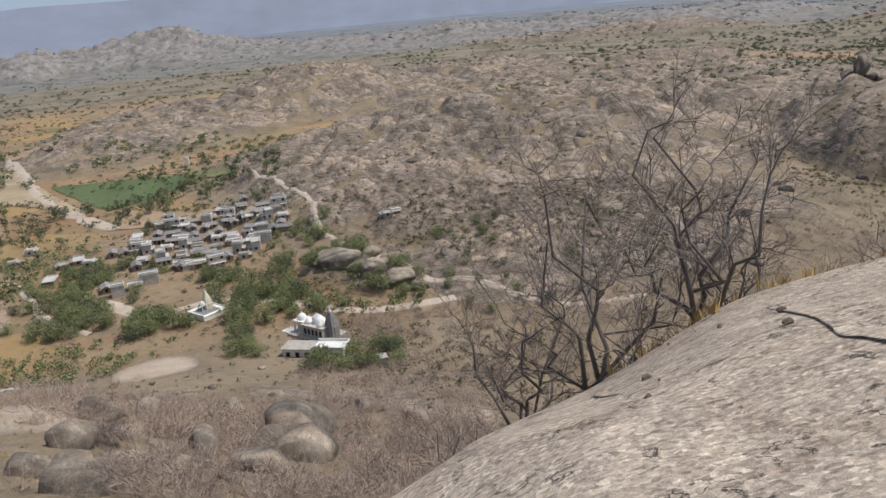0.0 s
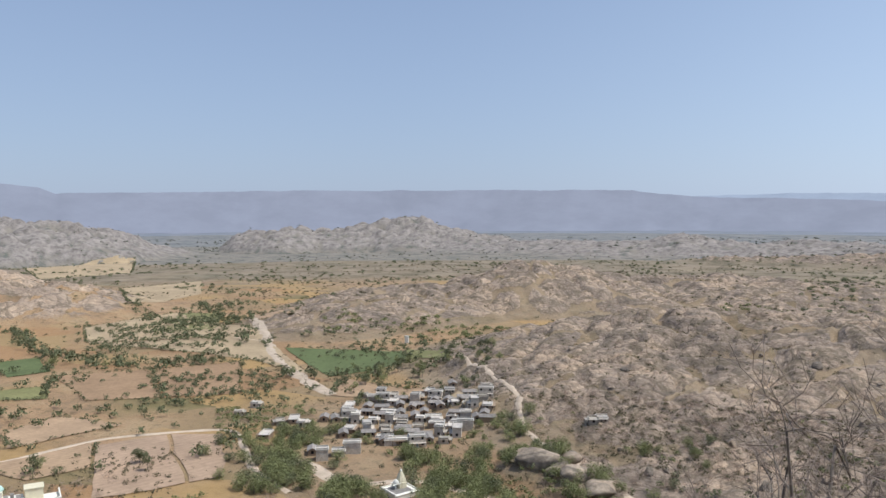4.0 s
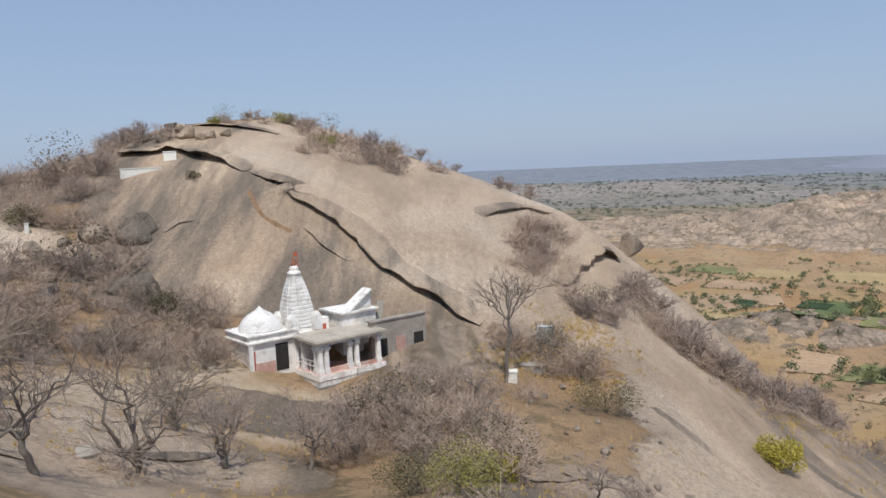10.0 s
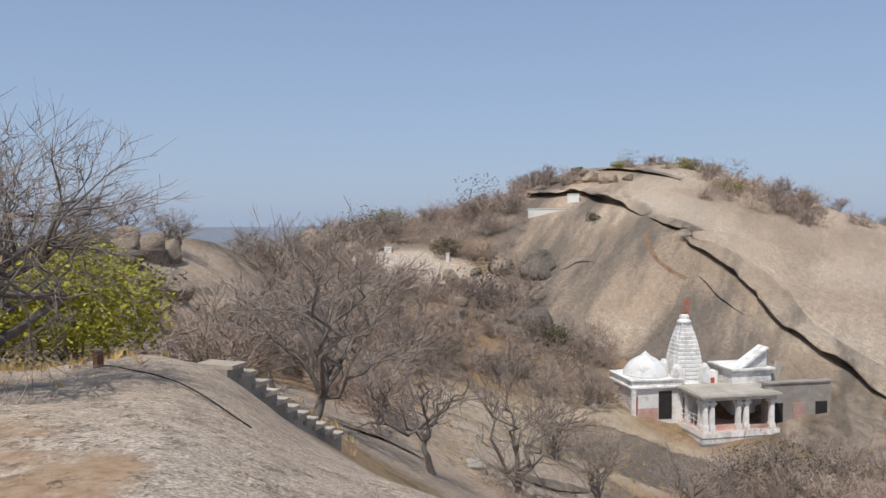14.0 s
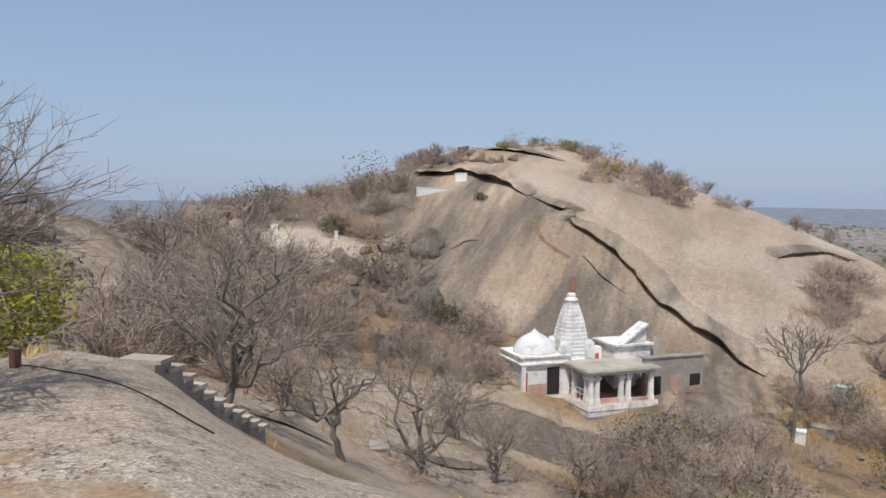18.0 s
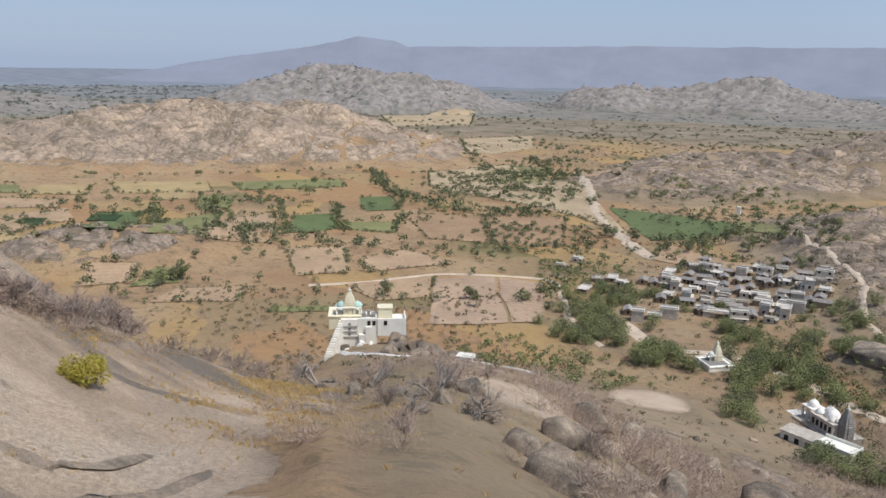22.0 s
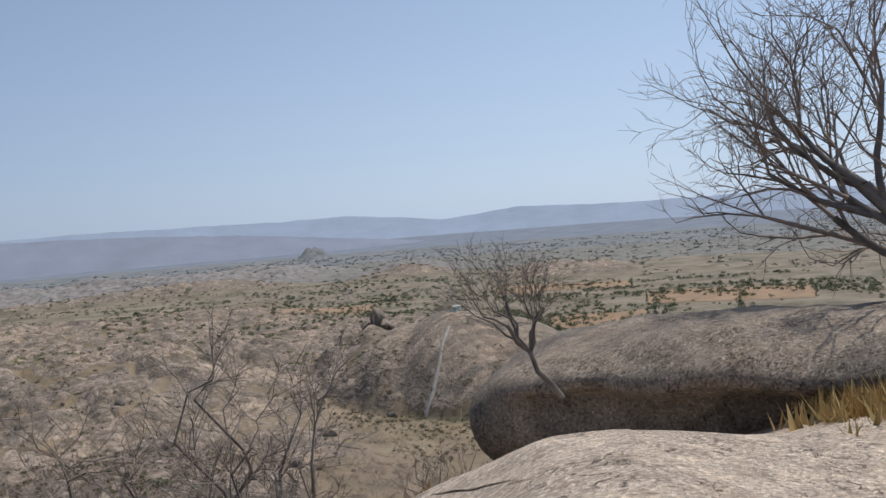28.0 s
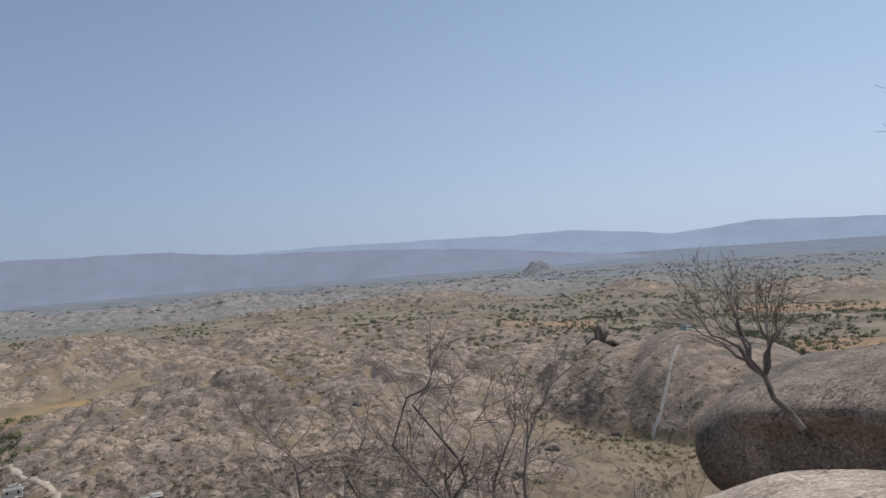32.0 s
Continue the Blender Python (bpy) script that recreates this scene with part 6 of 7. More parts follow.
spots += [(*at(19.9, 256), 9.0), (*at(12.1, 221), 10.0), (*at(12.4, 205), 9.0), (*at(24.3, 212), 15)]
wood(11.5, 18.5, 238, 262, 26, BUSHY, 1.0, 1.5, GREEN_LABELS[0])
wood(13.5, 19.5, 258, 296, 34, BUSHY, 1.0, 1.5, GREEN_LABELS[0])
wood(20.5, 25.5, 246, 266, 20, BUSHY, 1.1, 1.5, GREEN_LABELS[0])
wood(16.2, 18.6, 208, 240, 9, BUSHY, 1.0, 1.3, GREEN_LABELS[0])
wood(26.5, 31.5, 262, 300, 32, BUSHY, 1.0, 1.4, GREEN_LABELS[0])
wood(25.5, 31.0, 300, 345, 20, BUSHY, 0.9, 1.3, GREEN_LABELS[0])
wood(24.0, 34.0, 268, 335, 24, BUSHY, 0.8, 1.3, GREEN_LABELS[0])
wood(8.0, 13.0, 270, 330, 22, BUSHY, 0.8, 1.4, GREEN_LABELS[0])
wood(3.5, 10.0, 240, 268, 14, BUSHY, 0.9, 1.3, GREEN_LABELS[0])
wood(6.0, 14.5, 184, 206, 22, BUSHY, 0.9, 1.3, GREEN_LABELS[0])
wood(13.0, 24.0, 310, 395, 26, BUSHY + TALL, 0.7, 1.1, GREEN_LABELS[0], 1.0)
wood(12.0, 24.0, 400, 470, 30, TALL, 0.8, 1.3, GREEN_LABELS[1])
wood(18.0, 29.0, 436, 450, 9, TALL, 0.8, 1.2, GREEN_LABELS[1])
wood(-10, 3, 225, 300, 16, BUSHY, 0.6, 1.1, GREEN_LABELS[0])
for az_, r_ in ((72.1, 504), (73.2, 645), (65.6, 560), (61.2, 585), (61.0, 503), (60.8, 515), (61.4, 480), (55.8, 475), (52.2, 486), (53.1, 549), (50.2, 576), (48.2, 511), (49.8, 633), (58.5, 381), (59.4, 351), (60.2, 348), (61.1, 343), (43.4, 528), (45.0, 668), (42.0, 605), (40.5, 503), (44.6, 316), (37.7, 302), (38.3, 309), (57.0, 520), (57.0, 545), (52.3, 455), (48.3, 455), (48.3, 480)):
    for _ in range(1 if rt.random() < 0.5 else 2):
        leafy_tree(rt.choice(TALL + BUSHY[:2]), stand(az_ + rt.uniform(-0.25, 0.25), r_ + rt.uniform(-4, 4), rt.uniform(0, 360), rt.uniform(0.9, 1.35), 0.2), GREEN_LABELS[1], group="trees of the plain")


# rows of trees along lanes and banks: spacing, width, sizes, line of headings and distances
BELTS = [
    (2.6, 9, 5, 9, (45.5, 700), (44.5, 600), (43, 545), (40, 505), (36, 495), (31, 505)), (4, 8, 4, 8, (44.5, 580), (41, 535), (37, 515), (33, 512)),
    (3.5, 7, 5, 8, (38.6, 800), (37, 700), (34, 650), (30.3, 633)), (4, 6, 5, 8, (34, 816), (32.5, 700), (31, 640)), (5, 6, 4, 7, (38.6, 790), (34.5, 770), (31.5, 745)),
    (7, 4, 4, 8, (75, 640), (70, 600), (66, 575), (61, 556), (56, 550), (52.4, 550), (48, 520), (45, 515)), (6, 3, 4, 8, (52.4, 550), (51.8, 430)), (6, 3, 4, 8, (48.2, 520), (47.6, 430)),
    (6, 3, 4, 8, (61.3, 556), (60.5, 420)), (7, 3, 3, 7, (57, 520), (56.5, 415)), (7, 4, 3, 7, (75, 520), (72, 515), (68, 500)), (8, 5, 3, 6, (60, 375), (55, 340), (51, 320), (46, 305)),
    (6, 8, 4, 7, (33, 300), (31, 360), (28, 400)), (8, 4, 3, 6, (47, 400), (42, 392), (36, 380), (32, 372)), (9, 5, 3, 5, (66, 352), (60, 345), (54, 332)), (5, 10, 4, 8, (29, 450), (24, 435), (19, 440), (13, 430)),
    (6, 8, 4, 8, (18, 560), (22, 570), (27, 560)), (7, 5, 4, 7, (66, 700), (60, 680), (52, 690), (46, 720)), (7, 4, 4, 8, (44, 470), (43.5, 420), (41, 400)),
    (4, 14, 3, 7, (-6, 640), (-10, 650), (-15, 655), (-20, 690)), (5, 12, 3, 6, (4, 560), (-2, 575), (-9, 600)), (5, 8, 4, 8, (-36, 700), (-44, 680), (-56, 660)), (5, 8, 4, 8, (-38, 900), (-48, 860), (-60, 850)), (5, 6, 4, 8, (-42, 560), (-50, 545), (-58, 540)),
    (6, 8, 5, 9, (-20, 1000), (-32, 960), (-44, 1000), (-58, 1040)), (6, 6, 4, 8, (-48, 540), (-47.5, 700), (-48, 900)), (6, 6, 4, 8, (-54, 540), (-53, 760), (-54, 960)), (8, 10, 4, 8, (-18, 800), (-24, 820), (-30, 800)),
]


def scrub(name, label, mat, zones, seed, blades=46, hedged=False):
    """Trees and bushes too many to count, as one mesh: blades of leaf round each stem. zones: headings, distances, count, size."""
    rng = np.random.default_rng(seed)
    cx, cy, sz, tall = [], [], [], []
    for az0, az1, r0, r1, count, s0, s1, tl in zones:
        az = np.radians(rng.uniform(az0, az1, count))
        r = np.sqrt(rng.uniform(r0 * r0, r1 * r1, count))
        cx.append(-np.sin(az) * r), cy.append(np.cos(az) * r)
        sz.append(rng.uniform(s0, s1, count)), tall.append(np.full(count, tl))
    cx, cy, sz, tall = map(np.concatenate, (cx, cy, sz, tall))
    free = len(cx)
    if hedged:
        hx, hy, hs = [], [], []
        for kind_, *corners in FIELDS:
            if kind_ == "plot":
                continue
            c = [Vector(at(*k)) for k in corners]
            for p, q in zip(c, c[1:] + c[:1]):
                if rng.random() < 0.25:
                    continue
                gap = rng.uniform(4.0, 9.0)
                for k in range(int((q - p).length / gap)):
                    v = p.lerp(q, (k + rng.random() * 0.8) * gap / (q - p).length)
                    hx.append(v.x + rng.normal() * 1.2), hy.append(v.y + rng.normal() * 1.2), hs.append(rng.uniform(2.0, 7.0) * rng.uniform(0.5, 1))
                for k in range(int((q - p).length / 2.4)):
                    v = p.lerp(q, (k + rng.random()) * 2.4 / (q - p).length)
                    hx.append(v.x + rng.normal() * 0.5), hy.append(v.y + rng.normal() * 0.5), hs.append(rng.uniform(0.9, 2.2))
        for gap, broad, s0, s1, *line in BELTS:
            c = [Vector(at(*k)) for k in line]
            for p, q in zip(c[:-1], c[1:]):
                for k in range(int((q - p).length / gap)):
                    v = p.lerp(q, (k + rng.random()) * gap / (q - p).length)
                    hx.append(v.x + rng.normal() * broad * 0.5), hy.append(v.y + rng.normal() * broad * 0.5), hs.append(rng.uniform(s0, s1))
        cx, cy = np.concatenate([cx, hx]), np.concatenate([cy, hy])
        sz, tall = np.concatenate([sz, hs]), np.concatenate([tall, rng.uniform(0.8, 1.3, len(hx))])
    # plants gather: keep those where the ground holds water
    keep = fbm(cx, cy, 60, 3, seed) + rng.uniform(-0.2, 0.2, len(cx)) > 0.02
    keep[free:] = rng.random(len(cx) - free) < 0.75
    for a, b, c in spots:
        keep &= (cx - a) ** 2 + (cy - b) ** 2 > (c * 0.8) ** 2
    cx, cy, sz, tall = cx[keep], cy[keep], sz[keep], tall[keep]
    cz = land(cx, cy)
    n = len(cx)
    d = rng.normal(size=(n, blades, 3))
    d /= np.linalg.norm(d, axis=2, keepdims=True)
    d[..., 2] = np.abs(d[..., 2]) * 1.0 - 0.15
    lump = 1 + 0.35 * np.sin(d[..., 0] * 4 + cx[:, None]) * np.cos(d[..., 1] * 5 + cy[:, None])
    rad = (0.35 + 0.65 * rng.random((n, blades)) ** 0.6) * lump
    p = np.stack([cx, cy, cz], 1)[:, None] + d * (rad * sz[:, None] * 0.5)[..., None] * np.stack([np.ones(n), np.ones(n), tall], 1)[:, None]
    p[..., 2] += (sz * 0.32 * tall)[:, None]
    u = rng.normal(size=(n, blades, 3))
    u /= np.linalg.norm(u, axis=2, keepdims=True)
    w = np.cross(u, d)
    s = (sz[:, None] * rng.uniform(0.07, 0.14, (n, blades)))[..., None]
    quad = np.stack([p - u * s, p - w * s * 0.8, p + u * s, p + w * s * 0.8], 2).reshape(-1, 3)
    me = bpy.data.meshes.new(name)
    me.vertices.add(len(quad))
    me.vertices.foreach_set("co", quad.astype(np.float32).ravel())
    me.loops.add(len(quad))
    me.loops.foreach_set("vertex_index", np.arange(len(quad), dtype=np.int32))
    me.polygons.add(len(quad) // 4)
    me.polygons.foreach_set("loop_start", (np.arange(len(quad) // 4) * 4).astype(np.int32))
    me.update(calc_edges=True)
    me.materials.append(mat)
    return tagged(new(name, me), label, "vegetation", kind="stuff")


scrub("field_trees", "scattered green trees along field banks", LEAFD, [
    (30, 78, 300, 700, 620, 2.5, 6.5, 1.0), (43, 58, 400, 600, 420, 4.0, 8.0, 1.0), (30, 37, 560, 900, 200, 4.5, 8.5, 1.1), (28, 46, 520, 690, 260, 4, 7, 1.0), (24, 44, 600, 1000, 260, 3, 6, 1.0), (12, 30, 380, 560, 260, 3, 6, 1.0),
    (29, 44, 395, 520, 420, 2.5, 5, 0.9), (-45, 90, 900, 1450, 3400, 4, 8, 0.8), (-62, -36, 430, 950, 2200, 3, 7, 1.0), (-36, -8, 640, 1100, 900, 3, 7, 0.8), (-16, 12, 232, 300, 160, 2.0, 4.5, 0.9)], 3, hedged=True)
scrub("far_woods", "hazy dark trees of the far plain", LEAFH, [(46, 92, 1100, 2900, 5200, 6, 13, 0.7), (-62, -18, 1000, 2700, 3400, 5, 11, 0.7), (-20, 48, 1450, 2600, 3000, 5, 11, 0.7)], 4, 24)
scrub("green_scrub", "green thorn scrub in the valleys", LEAF, [
    (-22, 5, 560, 640, 160, 3, 6, 0.8), (-10, -2, 590, 700, 160, 4, 7, 0.8), (10, 26, 560, 620, 120, 4, 7, 0.8), (-16, 24, 225, 330, 220, 1.5, 3.5, 0.9), (24, 40, 215, 290, 420, 1.8, 4.0, 0.9), (3, 14, 232, 300, 160, 2, 4, 0.9), (26, 33, 290, 380, 160, 2, 4.5, 0.9), (-28, -12, 430, 560, 120, 2.5, 5, 0.8)], 8)
scrub("olive_scrub", "dry olive and brown scrub on the rocky hills", LEAFO, [
    (-45, 30, 240, 560, 5200, 0.7, 2.0, 0.8), (-45, 40, 520, 1100, 5200, 1.2, 3.0, 0.8), (36, 80, 640, 1050, 900, 1.5, 3.5, 0.8), (-10, 48, 90, 240, 900, 0.8, 2.2, 0.9), (26, 60, 200, 330, 500, 1.0, 2.6, 0.9), (-40, 60, 1000, 2100, 2600, 2, 5, 0.8)], 15, 20)


def brush(name, label, mat, zones, seed, twigs=190, thick=0.0052):
    """Leafless thickets too many to count: thin twigs fanning from each root, as one mesh."""
    rng = np.random.default_rng(seed)
    P, S = [], []
    for az0, az1, r0, r1, count, s0, s1 in zones:
        az, r = np.radians(rng.uniform(az0, az1, count)), np.sqrt(rng.uniform(r0 * r0, r1 * r1, count))
        P.append(np.stack([-np.sin(az) * r, np.cos(az) * r], 1)), S.append(rng.uniform(s0, s1, count))
    P, S = np.concatenate(P), np.concatenate(S)
    keep = fbm(P[:, 0], P[:, 1], 22, 3, seed) + rng.uniform(-0.15, 0.15, len(P)) > -0.08
    keep &= ~bare(P[:, 0], P[:, 1])
    P, S = P[keep], S[keep]
    n = len(P)
    base = np.concatenate([P, land(P[:, 0], P[:, 1])[:, None]], 1)[:, None]
    d = rng.normal(size=(n, twigs, 3)) * [1, 1, 0.5]
    d /= np.linalg.norm(d, axis=2, keepdims=True)
    d[..., 2] = np.abs(d[..., 2]) + 0.25
    a = base + d * (S[:, None] * rng.uniform(0.0, 0.6, (n, twigs)) ** 0.8)[..., None] * [0.8, 0.8, 0.95]
    b = a + (d * 0.5 + rng.normal(size=(n, twigs, 3)) * 0.6 + [0, 0, 0.2]) * (S[:, None] * rng.uniform(0.12, 0.34, (n, twigs)))[..., None]
    side = rng.normal(size=(n, twigs, 3))
    side = np.cross(side, b - a)
    side /= np.linalg.norm(side, axis=2, keepdims=True) + 1e-9
    side = side * (thick * S[:, None, None] * rng.uniform(0.6, 1.3, (n, twigs, 1)))
    quad = np.stack([a - side, a + side, b + side * 0.4, b - side * 0.4], 2).reshape(-1, 3)
    me = bpy.data.meshes.new(name)
    me.vertices.add(len(quad))
    me.vertices.foreach_set("co", quad.astype(np.float32).ravel())
    me.loops.add(len(quad))
    me.loops.foreach_set("vertex_index", np.arange(len(quad), dtype=np.int32))
    me.polygons.add(len(quad) // 4)
    me.polygons.foreach_set("loop_start", (np.arange(len(quad) // 4) * 4).astype(np.int32))
    me.update(calc_edges=True)
    me.materials.append(mat)
    return tagged(new(name, me), label, "dry thicket", kind="stuff")


brush("dry_thicket", "brown leafless thicket covering the hillside", TWIGR, [
    (-12, 30, 42, 150, 620, 2.2, 4.2), (28, 52, 50, 120, 240, 1.8, 3.4), (-32, 0, 11, 60, 260, 1.2, 2.6), (112, 134, 28, 62, 80, 1.4, 2.8), (112.5, 131, 74, 114, 260, 2.0, 3.6),
    (84, 99, 42, 58, 110, 1.4, 2.8), (99, 112, 46, 57, 50, 1.2, 2.2), (64, 77, 89, 99, 110, 2.0, 3.6), (54, 66, 102, 124, 110, 2.2, 4.0), (80.5, 85, 84, 104, 70, 1.8, 3.4), (92, 100, 108, 128, 60, 1.8, 3.2), (106, 112, 60, 74, 40, 1.5, 2.8), (134, 152, 22, 44, 60, 1.5, 2.8), (-28, 10, 232, 420, 900, 1.6, 3.4), (24, 42, 190, 260, 240, 1.6, 3.2)], 33)

brush("grey_brush", "dense grey-brown brush on the slope below the summit", TWIGR, [
    (-25, 14, 55, 232, 1500, 2.4, 4.6), (-42, -22, 60, 330, 900, 2.2, 4.4), (14, 34, 60, 135, 420, 2.4, 4.4), (-32, 8, 15, 62, 560, 1.4, 2.8), (40, 60, 180, 300, 420, 1.6, 3.2), (-20, 8, 225, 345, 900, 2.0, 4.0), (91, 98, 51, 60, 60, 2.2, 3.6), (74, 92, 24, 44, 60, 0.8, 1.8), (50, 72, 50, 100, 120, 1.2, 2.6)], 35, 110, 0.0085)
scrub("hill_bushes", "dark olive bushes gathered in the folds of the hills", LEAFO, [
    (-34, 30, 235, 600, 2600, 1.6, 3.6, 0.7), (36, 80, 780, 1000, 500, 2.0, 4.5, 0.7), (-34, 30, 600, 1400, 2600, 2.5, 6.0, 0.7), (36, 62, 190, 330, 900, 1.2, 3.0, 0.9), (-22, 12, 140, 345, 2600, 1.2, 3.2, 0.9), (-42, -20, 150, 420, 2400, 1.2, 3.2, 0.9)], 19, 26)


# ---- the summit: slabs, boulders and bare trees round the camera ----
def overhanging_rock():
    """The long rounded boulder with its hollow, shaded face."""
    c = Vector((*at(-58.2, 11.3), -2.52))
    n, k = 72, 36
    verts, faces = [], []
    for i in range(n + 1):
        s = i / n * 2 - 1
        fat = max(0.0, 1 - abs(s) ** 7) ** 0.5 * (0.86 + 0.14 * (1 - s * s))
        for j in range(k):
            a = 2 * math.pi * j / k
            cy, cz = math.cos(a), math.sin(a)
            cy, cz = math.copysign(abs(cy) ** 0.75, cy), math.copysign(abs(cz) ** 0.8, cz)
            y, z = cy * 2.1 * (0.45 + 0.55 * fat), cz * (0.95 if cz > 0 else 1.5) * fat
            brow = 0.42 - 0.5 * max(0.0, s - 0.1) ** 1.5 + 0.07 * noise.noise(Vector((s * 6, 3.1, 0)))
            if z < brow and y < 0:
                y += (0.62 + 0.16 * noise.noise(Vector((s * 3, z * 2, 1.7)))) * min(1.0, (brow - z) / 0.22) * fat * (1 - abs(s) ** 5)
            p = Vector((s * 4.75, y, z + 0.13 * s - 0.1 * s * s))
            q = p * 0.7
            p += Vector((p.x * 0.02, p.y, p.z)).normalized() * (noise.fractal(q, 1.0, 2.0, 5) * 0.16 + noise.fractal(q * 6, 1.0, 2.0, 3) * 0.025)
            verts.append(p)
    for i in range(n):
        for j in range(k):
            faces.append((i * k + j, (i + 1) * k + j, (i + 1) * k + (j + 1) % k, i * k + (j + 1) % k))
    faces += [tuple(range(k)), tuple(n * k + j for j in range(k))[::-1]]
    me = mesh("overhanging_boulder", verts, faces, ROCK, False)
    ob = new("overhanging_boulder", me)
    # local x runs along the rock to the right, local y away from the summit
    ob.matrix_world = pose(c.x, c.y, c.z, 0, 0, -57)
    return tagged(ob, "long rounded granite boulder with hollow shaded face", "boulder")


overhanging_rock()

CRACKS = [
    [(-22.7, 5.9), (-25.5, 4.95), (-27.0, 4.45), (-27.8, 4.15), (-30.5, 3.95), (-36, 3.7)],
    [(-38.5, 7.0), (-41.0, 6.7), (-43.0, 6.9), (-44.5, 6.5)], [(-3.5, 5.6), (-6.5, 5.2), (-9.5, 5.1), (-12, 4.6)], [(-30, 6.8), (-33, 6.0), (-36, 5.6)],
]
for line_ in CRACKS:
    ledge("slab_crack", line_, 0.02, 0.16, "thin broken edge of a granite sheet on the summit slab", 0.1, 0.5, SHEET)

SLAB_EDGES = [
    ([(85.0, 37), (81.0, 41.5), (76.5, 43), (73.0, 40.5), (70.5, 37)], 0.3, 1.2), ([(72.5, 47.5), (69.0, 45), (65.5, 46), (62.5, 50)], 0.28, 1.1), ([(69.0, 36), (66.0, 41), (62.0, 43), (58.5, 47)], 0.25, 1.0),
    ([(67.0, 76), (62.5, 71), (58.0, 69), (54.0, 66)], 0.22, 1.2), ([(64.0, 92), (60.0, 88), (56.0, 83), (51.5, 79)], 0.3, 1.4), ([(75.0, 62), (71.5, 58), (68.0, 57)], 0.16, 0.9), ([(126.5, 28), (123.0, 32), (119.5, 34)], 0.22, 1.0), ([(115, 39), (111, 41), (107.5, 44)], 0.25, 1.0),
]
for line_, lip_, back_ in SLAB_EDGES:
    ledge("slab_ledge", line_, lip_ * 0.4, back_, "low broken edge of a weathered granite slab", 0.5)
DOME_EDGES = [
    ([(103.5, 97.6), (102.4, 95.5), (101.3, 93.9), (100.9, 90.4), (98.4, 86.1), (96.4, 81.6), (94.3, 75.9), (92.1, 73.4), (90.3, 72.2), (89.0, 70.5), (87.5, 69.9)], 0.75, 3.0),
    ([(113.5, 112), (112.2, 111.2), (110.7, 106.2), (108.6, 105.3), (107.0, 101.6), (105.4, 100.9), (104.0, 98)], 1.1, 3.2),
    ([(107.4, 123.2), (105.3, 121.8), (103.1, 118.2), (101.5, 117)], 0.6, 3.0), ([(109.8, 86.0), (108.8, 87.2), (107.7, 87.3)], 0.5, 1.5),
    ([(81.2, 85), (80.9, 86.7), (80.1, 92.6), (78.7, 101.6), (77.2, 105.3)], 1.3, 2.6), ([(87.0, 98.1), (85.4, 105), (83.9, 110.1), (82.4, 110.5), (80.9, 107.8)], 0.6, 2.4),
    ([(100.2, 84), (98.6, 80), (97.0, 77.5)], 0.35, 1.6),
]
for line_, lip_, back_ in DOME_EDGES:
    ledge("dome_ledge", line_, lip_, back_, "broken granite shell edge with dark hollow beneath")

BOULDERS = [boulder(k, 1.0, random.Random(k).uniform(0.7, 1.1), random.Random(k + 50).uniform(0.55, 0.9)) for k in range(9)]
rb = random.Random(21)


def rock(az, r, size, turn=None, sink=0.3, label="weathered granite boulder with rounded edges", group="boulders on the slope", flat=1.0):
    ob = new("boulder", BOULDERS[rb.randrange(9)])
    p = place(az, r)
    ob.matrix_world = Matrix.LocRotScale((p.x, p.y, p.z + size * (0.55 - sink)), Euler((rb.uniform(-0.3, 0.3), rb.uniform(-0.3, 0.3), rb.uniform(0, 6.28) if turn is None else turn)), (size, size, size * flat))
    return tagged(ob, label, "boulder", group)


ball = new("ball_rock", boulder(77, 2.25, 2.1, 2.15, 4, 0.1))
pb = place(76.3, 114.5)
ball.matrix_world = pose(pb.x, pb.y, pb.z + 2.1, 0, 0, 20)
tagged(ball, "round dark granite boulder perched on the slope", "boulder")
for az_, r_, s_ in ((15.2, 108, 6.6), (18.0, 80, 5.0), (14.3, 90, 5.2), (9.6, 106, 3.8), (31.5, 58, 4.2), (17.2, 98, 4.4), (12.6, 122, 2.6), (19.4, 140, 3.0), (28.9, 96, 3.4), (34.0, 66, 2.6), (31, 80, 3.0), (22, 88, 3.6), (9, 132, 3.2), (5, 120, 2.6), (25.5, 108, 3.0), (13.5, 98, 2.8), (38, 88, 2.2), (21, 120, 2.4)):
    rock(az_, r_, s_, sink=0.62 if s_ > 3.7 else 0.35)
for _ in range(22):
    rock(rb.uniform(38.8, 44.2), rb.uniform(150, 161), rb.uniform(1.6, 3.0), sink=0.12, label="grey granite boulder heaped beside the white temple", group="boulder heap")
for _ in range(24):
    rock(rb.uniform(36, 45), rb.uniform(134, 162), rb.uniform(0.8, 2.4), sink=0.45)
for _ in range(45):
    rock(rb.uniform(-5, 52), rb.uniform(55, 205), rb.uniform(0.5, 1.8), sink=0.5)
for _ in range(26):
    rock(rb.uniform(131.5, 144), rb.uniform(47, 57), rb.uniform(0.6, 1.9), label="dark lichen-covered boulder in a heap", group="boulder heap")
for _ in range(22):
    rock(rb.uniform(111, 119), rb.uniform(70, 88), rb.uniform(0.6, 2.2), label="grey boulder fallen below the dome", group="boulder heap")
for _ in range(12):
    rock(rb.uniform(104, 113), rb.uniform(108, 124), rb.uniform(0.6, 1.6))
for _ in range(10):
    rock(rb.uniform(126, 131), rb.uniform(92, 106), rb.uniform(1.0, 2.6))
